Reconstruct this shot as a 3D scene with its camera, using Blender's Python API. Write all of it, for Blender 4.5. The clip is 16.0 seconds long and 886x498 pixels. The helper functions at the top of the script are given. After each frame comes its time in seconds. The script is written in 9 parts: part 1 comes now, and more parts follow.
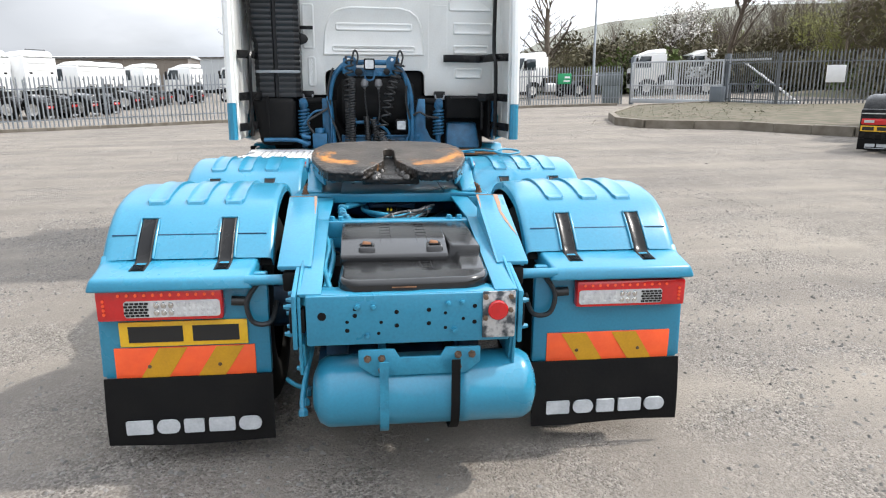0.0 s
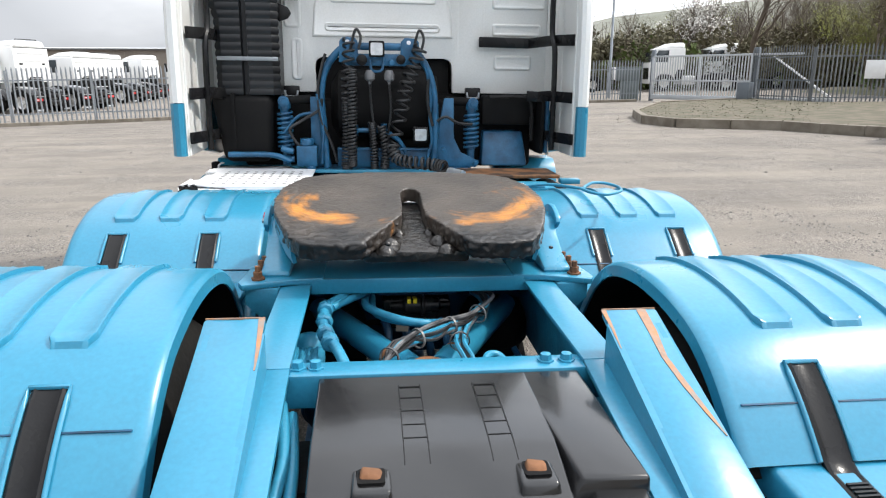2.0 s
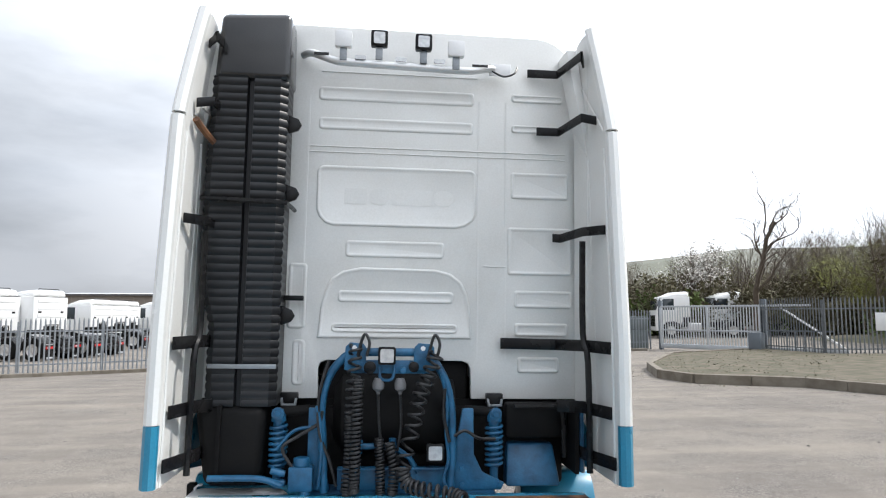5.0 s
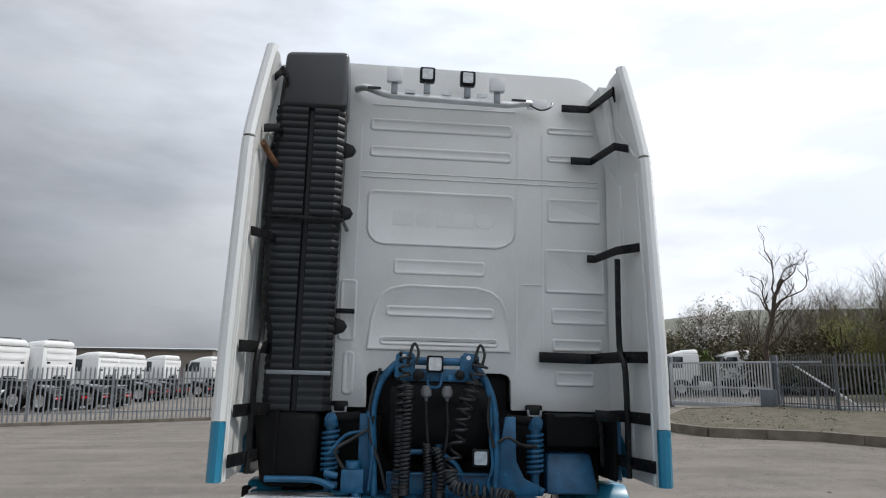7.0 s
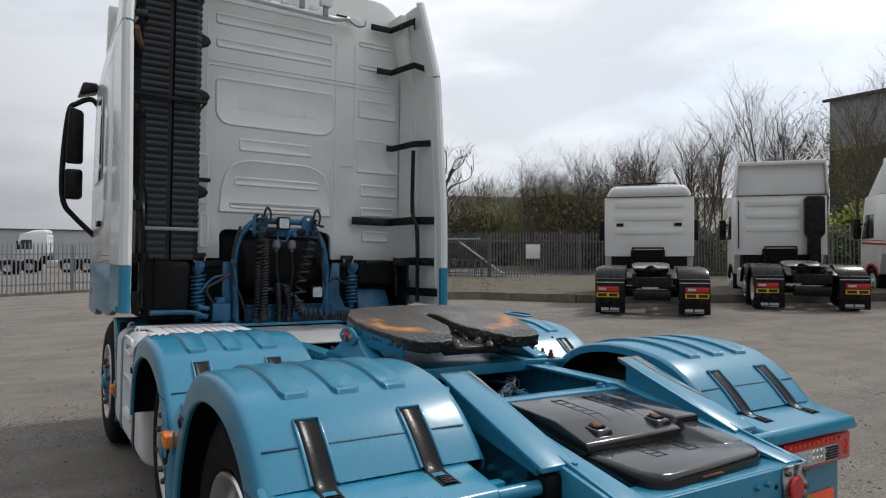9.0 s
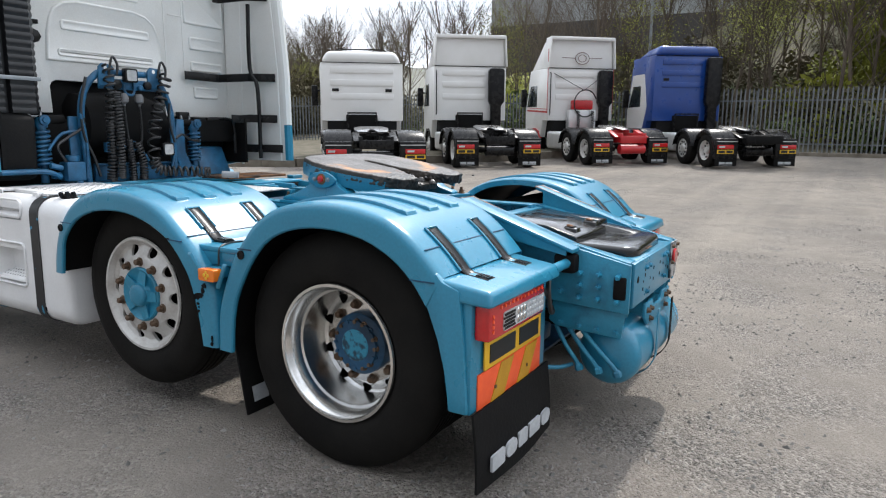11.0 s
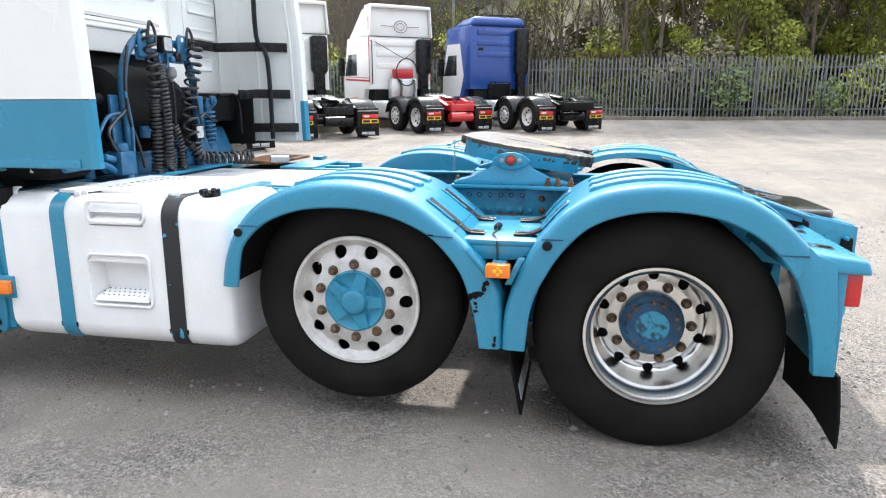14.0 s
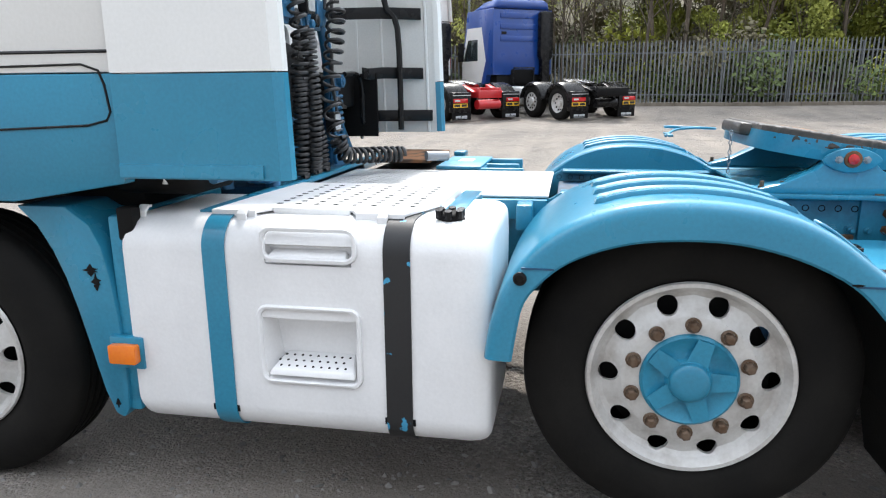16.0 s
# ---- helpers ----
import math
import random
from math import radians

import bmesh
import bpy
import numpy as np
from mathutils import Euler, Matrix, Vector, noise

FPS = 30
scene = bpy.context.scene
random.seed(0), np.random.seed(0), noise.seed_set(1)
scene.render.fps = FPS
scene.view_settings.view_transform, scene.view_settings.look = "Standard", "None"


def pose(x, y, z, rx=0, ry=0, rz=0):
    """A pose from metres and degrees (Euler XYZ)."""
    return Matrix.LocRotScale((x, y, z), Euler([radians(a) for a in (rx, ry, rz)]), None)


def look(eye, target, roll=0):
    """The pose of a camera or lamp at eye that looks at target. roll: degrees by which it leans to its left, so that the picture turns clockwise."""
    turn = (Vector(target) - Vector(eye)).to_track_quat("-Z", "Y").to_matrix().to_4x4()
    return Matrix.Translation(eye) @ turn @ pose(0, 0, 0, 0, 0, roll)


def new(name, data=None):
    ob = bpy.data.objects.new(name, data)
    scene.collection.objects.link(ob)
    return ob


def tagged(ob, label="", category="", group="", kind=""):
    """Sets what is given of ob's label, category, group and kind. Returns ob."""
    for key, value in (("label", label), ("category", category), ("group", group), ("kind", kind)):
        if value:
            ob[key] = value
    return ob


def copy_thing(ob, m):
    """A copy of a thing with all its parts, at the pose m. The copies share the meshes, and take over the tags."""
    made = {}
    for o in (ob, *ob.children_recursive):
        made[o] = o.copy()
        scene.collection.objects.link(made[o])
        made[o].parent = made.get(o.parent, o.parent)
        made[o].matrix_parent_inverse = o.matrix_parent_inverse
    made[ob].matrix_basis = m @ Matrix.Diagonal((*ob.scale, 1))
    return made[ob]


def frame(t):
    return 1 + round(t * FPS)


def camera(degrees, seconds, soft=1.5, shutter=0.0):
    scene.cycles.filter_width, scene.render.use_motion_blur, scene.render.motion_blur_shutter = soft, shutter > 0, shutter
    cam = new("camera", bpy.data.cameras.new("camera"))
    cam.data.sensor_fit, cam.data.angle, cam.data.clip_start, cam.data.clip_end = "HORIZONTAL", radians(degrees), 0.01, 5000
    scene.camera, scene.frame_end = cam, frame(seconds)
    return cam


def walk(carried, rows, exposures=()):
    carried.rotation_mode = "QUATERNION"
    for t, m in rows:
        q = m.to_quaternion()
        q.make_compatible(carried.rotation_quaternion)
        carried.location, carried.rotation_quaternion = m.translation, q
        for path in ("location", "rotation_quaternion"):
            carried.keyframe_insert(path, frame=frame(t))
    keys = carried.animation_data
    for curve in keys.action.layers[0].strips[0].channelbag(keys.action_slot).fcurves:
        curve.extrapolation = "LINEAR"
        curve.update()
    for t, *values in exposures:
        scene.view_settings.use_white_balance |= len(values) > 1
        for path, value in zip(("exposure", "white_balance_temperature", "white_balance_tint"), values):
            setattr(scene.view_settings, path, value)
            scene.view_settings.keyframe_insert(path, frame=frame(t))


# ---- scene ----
cam = camera(67.0, 16.0, soft=1.15)
PATH = [
    (0, (-0.136, -3.418, 1.656), (0.086, -1.493, 1.162), -0.53),
    (0.5, (-0.139, -2.996, 1.621), (0.080, -1.071, 1.123), -0.48),
    (1, (-0.101, -2.521, 1.607), (0.112, -0.597, 1.104), -0.54),
    (1.5, (-0.098, -2.029, 1.612), (0.111, -0.106, 1.104), -0.46),
    (2, (-0.126, -1.615, 1.639), (0.082, 0.307, 1.129), -0.20),
    (2.5, (-0.083, -1.232, 1.683), (0.121, 0.693, 1.180), -0.27),
    (3, (-0.065, -0.968, 1.770), (0.137, 0.963, 1.292), -0.25),
    (3.5, (-0.062, -0.902, 1.867), (0.139, 1.048, 1.470), -0.22),
    (4, (-0.075, -0.918, 1.927), (0.126, 1.057, 1.690), -0.14),
    (4.5, (-0.087, -0.974, 1.975), (0.109, 1.016, 1.966), -0.16),
    (5, (-0.117, -1.004, 2.020), (0.075, 0.977, 2.213), -0.08),
    (5.2, (-0.129, -1.013, 2.035), (0.060, 0.962, 2.287), -0.11),
    (7.3, (-0.531, -1.233, 1.685), (-0.353, 0.725, 2.053), 0.60),
    (7.5, (-0.690, -1.247, 1.667), (-0.462, 0.707, 2.028), 0.60),
    (8, (-1.009, -1.532, 1.594), (-0.549, 0.384, 1.938), 0.35),
    (8.5, (-1.404, -1.922, 1.562), (-0.541, -0.128, 1.758), 0.12),
    (9, (-1.786, -2.232, 1.542), (-0.722, -0.539, 1.559), 0.02),
    (9.5, (-2.249, -2.321, 1.502), (-0.992, -0.771, 1.378), 0.15),
    (9.7, (-2.394, -2.285, 1.480), (-1.048, -0.818, 1.297), 0.15),
    (11.8, (-3.739, -1.179, 1.459), (-1.970, -0.342, 1.050), 0.04),
    (12, (-3.834, -1.038, 1.465), (-2.055, -0.227, 1.046), -0.03),
    (12.5, (-3.864, -0.659, 1.484), (-2.066, 0.097, 1.041), -0.13),
    (13, (-3.954, -0.278, 1.496), (-2.131, 0.410, 1.045), -0.15),
    (13.5, (-4.043, 0.017, 1.518), (-2.168, 0.551, 1.069), -0.13),
    (14, (-3.893, 0.358, 1.505), (-1.985, 0.741, 1.044), -0.23),
    (14.5, (-3.784, 0.721, 1.500), (-1.862, 1.021, 1.036), -0.17),
    (15, (-3.601, 1.080, 1.492), (-1.677, 1.361, 1.021), -0.21),
    (15.5, (-3.283, 1.391, 1.489), (-1.365, 1.685, 1.003), -0.44),
    (16, (-3.062, 1.669, 1.449), (-1.158, 2.031, 0.955), -0.61),
]
# the lorry stands leaning by a degree
LEAN = Matrix.Rotation(radians(1.0), 4, "Y")
walk(cam, [(t, look(eye, target, roll)) for t, eye, target, roll in PATH],
     exposures=[(0.0, -0.12, 6550, 10), (1.0, -0.15, 6550, 10), (1.6, -0.26, 6600, 10), (2.3, -0.12, 6650, 10), (3.0, -0.04, 6800, 10), (4.0, -0.1, 6700, 10), (5.2, -0.5, 6450, 10), (7.3, -1.3, 6450, 10), (8.5, -1.5, 6550, 10), (9.0, -1.45, 6600, 10), (9.7, -1.35, 6600, 10), (11.8, 0.12, 6400, 10), (13.0, 0.36, 6400, 10), (14.5, 0.54, 6400, 10), (15.2, 0.44, 6400, 10), (16.0, 0.17, 6400, 10)])

# ---- daylight ----
world = bpy.data.worlds.new("sky")
scene.world = world
world.use_nodes = True
wn, wl = world.node_tree.nodes, world.node_tree.links
wn.clear()
SUN_AZ, SUN_EL = radians(84), radians(50.5)     # azimuth from +y towards +x
sky = wn.new("ShaderNodeTexSky")
sky.sky_type, sky.sun_disc = "NISHITA", False
sky.sun_elevation, sky.sun_rotation = SUN_EL, SUN_AZ
sky.dust_density, sky.air_density = 2.0, 1.0
skycoord = wn.new("ShaderNodeTexCoord")
flat = wn.new("ShaderNodeMapping")
flat.inputs["Scale"].default_value = (1.0, 1.0, 3.2)
cloud = wn.new("ShaderNodeTexNoise")
cloud.inputs["Scale"].default_value, cloud.inputs["Detail"].default_value, cloud.inputs["Roughness"].default_value = 2.2, 7.0, 0.55
cover = wn.new("ShaderNodeValToRGB")
cover.color_ramp.elements[0].position, cover.color_ramp.elements[1].position = 0.36, 0.56
cover.color_ramp.elements[0].color, cover.color_ramp.elements[1].color = (0.72, 0.72, 0.72, 1), (1, 1, 1, 1)
shade = wn.new("ShaderNodeTexNoise")
shade.inputs["Scale"].default_value, shade.inputs["Detail"].default_value = 1.3, 6.0
shades = wn.new("ShaderNodeValToRGB")
shades.color_ramp.elements[0].position, shades.color_ramp.elements[1].position = 0.35, 0.6
shades.color_ramp.elements[0].color, shades.color_ramp.elements[1].color = (12.8, 14.0, 15.8, 1), (14.4, 15.1, 16.2, 1)
mixsky = wn.new("ShaderNodeMixRGB")
bg = wn.new("ShaderNodeBackground")
bg.inputs["Strength"].default_value = 0.042
wout = wn.new("ShaderNodeOutputWorld")
# thin cloud glows round the veiled sun
facing = wn.new("ShaderNodeVectorMath")
facing.operation = "DOT_PRODUCT"
facing.inputs[1].default_value = (math.sin(SUN_AZ) * math.cos(SUN_EL), math.cos(SUN_AZ) * math.cos(SUN_EL), math.sin(SUN_EL))
glow = wn.new("ShaderNodeMapRange")
glow.inputs["From Min"].default_value, glow.inputs["From Max"].default_value, glow.inputs["To Min"].default_value, glow.inputs["To Max"].default_value = -0.15, 0.62, 1.3, 4.9
glowing = wn.new("ShaderNodeVectorMath")
glowing.operation = "SCALE"
wl.new(skycoord.outputs["Generated"], facing.inputs[0])
wl.new(facing.outputs["Value"], glow.inputs["Value"])
wl.new(glow.outputs[0], glowing.inputs["Scale"])
wl.new(shades.outputs["Color"], glowing.inputs[0])
wl.new(skycoord.outputs["Generated"], flat.inputs["Vector"])
wl.new(flat.outputs[0], cloud.inputs["Vector"])
wl.new(flat.outputs[0], shade.inputs["Vector"])
wl.new(cloud.outputs["Fac"], cover.inputs["Fac"])
wl.new(shade.outputs["Fac"], shades.inputs["Fac"])
wl.new(cover.outputs["Color"], mixsky.inputs["Fac"])
wl.new(sky.outputs["Color"], mixsky.inputs["Color1"])
wl.new(glowing.outputs["Vector"], mixsky.inputs["Color2"])
wl.new(mixsky.outputs["Color"], bg.inputs["Color"])
wl.new(bg.outputs[0], wout.inputs["Surface"])

sun = new("sun", bpy.data.lights.new("sun", "SUN"))
sun.data.energy, sun.data.angle, sun.data.color = 4.5, radians(2.0), (1.0, 0.96, 0.90)
toward_sun = Vector((math.sin(SUN_AZ) * math.cos(SUN_EL), math.cos(SUN_AZ) * math.cos(SUN_EL), math.sin(SUN_EL)))
sun.matrix_world = look(toward_sun * 50, (0, 0, 0))


# ---- materials ----
def material(name, base, rough=0.5, metal=0.0, coat=0.0, second=None, scale=6.0, amount=0.5, fine=90.0, bump=0.0, bump_scale=60.0,
             contrast=(0.35, 0.65), spec=0.5, random_tint=0.0, rough_var=0.1):
    """A surface with variation at two scales: patches towards the colour second, and fine grain."""
    m = bpy.data.materials.new(name)
    m.use_nodes = True
    n, l = m.node_tree.nodes, m.node_tree.links
    p = n["Principled BSDF"]
    p.inputs["Metallic"].default_value = metal
    p.inputs["Specular IOR Level"].default_value = spec
    p.inputs["Coat Weight"].default_value, p.inputs["Coat Roughness"].default_value = coat, 0.08
    co = n.new("ShaderNodeTexCoord")
    big, small = n.new("ShaderNodeTexNoise"), n.new("ShaderNodeTexNoise")
    big.inputs["Scale"].default_value, big.inputs["Detail"].default_value = scale, 5.0
    small.inputs["Scale"].default_value, small.inputs["Detail"].default_value = fine, 3.0
    l.new(co.outputs["Object"], big.inputs["Vector"]), l.new(co.outputs["Object"], small.inputs["Vector"])
    ramp = n.new("ShaderNodeValToRGB")
    ramp.color_ramp.elements[0].position, ramp.color_ramp.elements[1].position = contrast
    l.new(big.outputs["Fac"], ramp.inputs["Fac"])
    fac = n.new("ShaderNodeMath")
    fac.operation, fac.inputs[1].default_value = "MULTIPLY", amount
    l.new(ramp.outputs["Color"], fac.inputs[0])
    mix = n.new("ShaderNodeMixRGB")
    second = second or tuple(c * 0.8 for c in base)
    mix.inputs["Color1"].default_value, mix.inputs["Color2"].default_value = (*base, 1), (*second, 1)
    l.new(fac.outputs[0], mix.inputs["Fac"])
    grain = n.new("ShaderNodeMixRGB")
    grain.blend_type, grain.inputs["Fac"].default_value = "OVERLAY", 0.18
    l.new(mix.outputs["Color"], grain.inputs["Color1"]), l.new(small.outputs["Fac"], grain.inputs["Color2"])
    last = grain.outputs["Color"]
    if random_tint:
        info, hue = n.new("ShaderNodeObjectInfo"), n.new("ShaderNodeHueSaturation")
        rng = n.new("ShaderNodeMapRange")
        rng.inputs["To Min"].default_value, rng.inputs["To Max"].default_value = 1 - random_tint, 1 + random_tint
        l.new(info.outputs["Random"], rng.inputs["Value"]), l.new(rng.outputs[0], hue.inputs["Value"]), l.new(last, hue.inputs["Color"])
        last = hue.outputs["Color"]
    l.new(last, p.inputs["Base Color"])
    rr = n.new("ShaderNodeMapRange")
    rr.inputs["To Min"].default_value, rr.inputs["To Max"].default_value = max(0.02, rough - rough_var), min(1.0, rough + rough_var)
    l.new(big.outputs["Fac"], rr.inputs["Value"]), l.new(rr.outputs[0], p.inputs["Roughness"])
    if bump:
        tex, b = n.new("ShaderNodeTexNoise"), n.new("ShaderNodeBump")
        tex.inputs["Scale"].default_value, tex.inputs["Detail"].default_value = bump_scale, 4.0
        b.inputs["Strength"].default_value, b.inputs["Distance"].default_value = bump, 0.01
        l.new(co.outputs["Object"], tex.inputs["Vector"]), l.new(tex.outputs["Fac"], b.inputs["Height"]), l.new(b.outputs[0], p.inputs["Normal"])
    return m


BLUE = material("blue_paint", (0.024, 0.222, 0.352), 0.3, coat=0.25, second=(0.019, 0.185, 0.305), scale=3.0, amount=0.6, bump=0.05, bump_scale=25)
BLUE_WORN = material("worn_blue_paint", (0.026, 0.235, 0.37), 0.42, second=(0.014, 0.10, 0.17), scale=9.0, amount=0.8, contrast=(0.5, 0.72), bump=0.2, bump_scale=45)
# near-black blue; on the underparts its darkness also carries the shade beneath the chassis
BLUE_DARK = material("dark_blue_paint", (0.012, 0.085, 0.18), 0.5, second=(0.004, 0.014, 0.028), scale=7.0, amount=0.8, bump=0.2)
# a deeper blue, mostly for the hose hoop and cab mounts
BLUE_DEEP = material("deep_blue_paint", (0.018, 0.125, 0.25), 0.42, second=(0.007, 0.045, 0.10), scale=9.0, amount=0.8, contrast=(0.4, 0.7), bump=0.2)
WHITE = material("white_paint", (0.72, 0.72, 0.70), 0.35, coat=0.2, second=(0.62, 0.61, 0.58), scale=2.5, amount=0.5)
WHITE_SIDE = material("polished_white_paint", (0.78, 0.78, 0.76), 0.25, coat=0.5, second=(0.73, 0.73, 0.71), scale=2.0, amount=0.4)
TANK_WHITE = material("brushed_white_tank_paint", (0.80, 0.80, 0.80), 0.45, second=(0.70, 0.70, 0.70), scale=5.0, amount=0.5, bump=0.12, bump_scale=40)
BLACK = material("black_plastic", (0.008, 0.008, 0.009), 0.27, spec=0.2, second=(0.016, 0.0155, 0.015), scale=7.0, amount=0.7, bump=0.06, bump_scale=120)
# dull black for rubber, and for holes and hollows drawn as black shapes
BLACK_DULL = material("dull_black_rubber_and_hollows", (0.005, 0.005, 0.0055), 0.7, spec=0.15, second=(0.010, 0.0095, 0.009), scale=6.0, amount=0.7, bump=0.15)
DUCT = material("black_duct_plastic", (0.013, 0.014, 0.016), 0.38, spec=0.35, second=(0.006, 0.006, 0.007), scale=4.0, amount=0.8)
TYRE = material("tyre_rubber", (0.007, 0.0066, 0.0062), 0.75, spec=0.14, second=(0.014, 0.013, 0.0115), scale=5.0, amount=0.8, bump=0.25, bump_scale=35)
ALLOY = material("polished_alloy", (0.78, 0.78, 0.77), 0.22, metal=1.0, second=(0.55, 0.54, 0.52), scale=9.0, amount=0.7)
RIM_PAINT = material("chalky_silver_rim", (0.62, 0.61, 0.59), 0.5, metal=0.35, second=(0.38, 0.35, 0.32), scale=11.0, amount=0.8, contrast=(0.45, 0.75))
STEEL = material("galvanised_steel", (0.31, 0.33, 0.35), 0.45, metal=0.5, second=(0.22, 0.24, 0.26), scale=2.0, amount=0.7)
RUST_BARE = material("rubbed_rust", (0.42, 0.19, 0.085), 0.7, second=(0.20, 0.20, 0.19), scale=30.0, amount=0.8, bump=0.2)
RUST = material("rusty_steel", (0.20, 0.085, 0.035), 0.85, second=(0.07, 0.035, 0.02), scale=14.0, amount=0.9, bump=0.3)
RUST_PLATE = material("rusted_brown_panel", (0.24, 0.105, 0.04), 0.85, second=(0.05, 0.03, 0.02), scale=8.0, amount=1.0, contrast=(0.42, 0.6), bump=0.25)
NUT = material("rusty_wheel_nut", (0.17, 0.12, 0.085), 0.6, metal=0.5, second=(0.10, 0.055, 0.03), scale=40.0, amount=0.9)
PLATE_Y = material("yellow_plate", (0.80, 0.47, 0.02), 0.45, second=(0.66, 0.38, 0.02), scale=8.0, amount=0.5)
INK = material("black_ink", (0.012, 0.012, 0.012), 0.5)
ORANGE_RED = material("red_orange_reflector", (0.95, 0.12, 0.03), 0.4, second=(0.80, 0.09, 0.03), scale=12.0)
AMBER_STRIPE = material("amber_reflector_stripe", (0.55, 0.28, 0.01), 0.4, second=(0.45, 0.22, 0.01), scale=12.0)
LENS_RED = material("red_lamp_lens", (0.55, 0.012, 0.014), 0.12, coat=0.6, second=(0.38, 0.008, 0.01), scale=15.0)
LENS_AMBER = material("amber_lamp_lens", (0.85, 0.20, 0.008), 0.15, coat=0.5, second=(0.75, 0.18, 0.01), scale=18.0)
LENS_CLEAR = material("clear_lamp_lens", (0.66, 0.67, 0.68), 0.15, metal=0.3, coat=0.6, second=(0.35, 0.36, 0.37), scale=35.0)
LETTER = material("white_flap_print", (0.50, 0.52, 0.54), 0.6, second=(0.32, 0.34, 0.36), scale=14.0)
GLASS_DARK = material("dark_cab_glass", (0.02, 0.028, 0.033), 0.06, coat=0.6, second=(0.03, 0.04, 0.045))
CABLE = material("black_cable", (0.012, 0.012, 0.013), 0.4, second=(0.03, 0.03, 0.03), scale=20.0)
RED_PAINT = material("red_paint", (0.50, 0.015, 0.02), 0.35, coat=0.3, second=(0.35, 0.012, 0.015), scale=4.0)
ROYAL = material("royal_blue_paint", (0.012, 0.062, 0.29), 0.3, coat=0.5, second=(0.01, 0.045, 0.21), scale=3.0)
KERB = material("concrete_kerb", (0.21, 0.185, 0.15), 0.9, second=(0.12, 0.10, 0.075), scale=3.0, amount=0.8, bump=0.3)
CLAD_GREY = material("grey_cladding", (0.42, 0.44, 0.45), 0.55, second=(0.36, 0.38, 0.39), scale=0.5)
CLAD_BROWN = material("brown_cladding", (0.20, 0.17, 0.14), 0.6, second=(0.16, 0.135, 0.11), scale=0.5)
CLAD_DARK = material("dark_cladding", (0.085, 0.08, 0.078), 0.6, second=(0.06, 0.056, 0.055), scale=0.6)
BARK = material("bare_bark", (0.15, 0.12, 0.09), 0.9, second=(0.085, 0.066, 0.05), scale=3.0, amount=0.8, random_tint=0.25)
LEAF = material("spring_leaf", (0.36, 0.375, 0.065), 0.7, second=(0.22, 0.25, 0.045), scale=0.8, amount=0.9, random_tint=0.25)
IVY = material("dark_ivy_leaf", (0.115, 0.155, 0.042), 0.7, second=(0.06, 0.085, 0.025), scale=0.8, amount=0.9, random_tint=0.3)
BLOSSOM = material("white_blossom", (0.62, 0.60, 0.56), 0.8, second=(0.5, 0.47, 0.42), scale=2.0)
SCRUB = material("brown_scrub", (0.15, 0.13, 0.09), 0.95, second=(0.09, 0.09, 0.05), scale=0.35, amount=0.9, bump=0.5, bump_scale=3.0)
THICKET = material("dry_thicket", (0.135, 0.118, 0.07), 0.9, second=(0.075, 0.075, 0.04), scale=0.8, amount=0.9, random_tint=0.25)
FENCE_DULL = material("weathered_fence_steel", (0.20, 0.215, 0.225), 0.55, metal=0.3, second=(0.13, 0.14, 0.145), scale=1.5, amount=0.8)
COVER = material("glossy_black_cover", (0.013, 0.013, 0.014), 0.2, spec=0.4, coat=0.35, second=(0.016, 0.016, 0.016), scale=5.0, amount=0.6, bump=0.03, bump_scale=30, rough_var=0.05)
GATE_STEEL = material("bright_galvanised_gate", (0.52, 0.54, 0.56), 0.45, metal=0.4, second=(0.42, 0.44, 0.46), scale=1.5)
SILVER_DECK = material("aluminium_deck", (0.66, 0.66, 0.66), 0.38, metal=0.55, second=(0.55, 0.55, 0.54), scale=5.0)


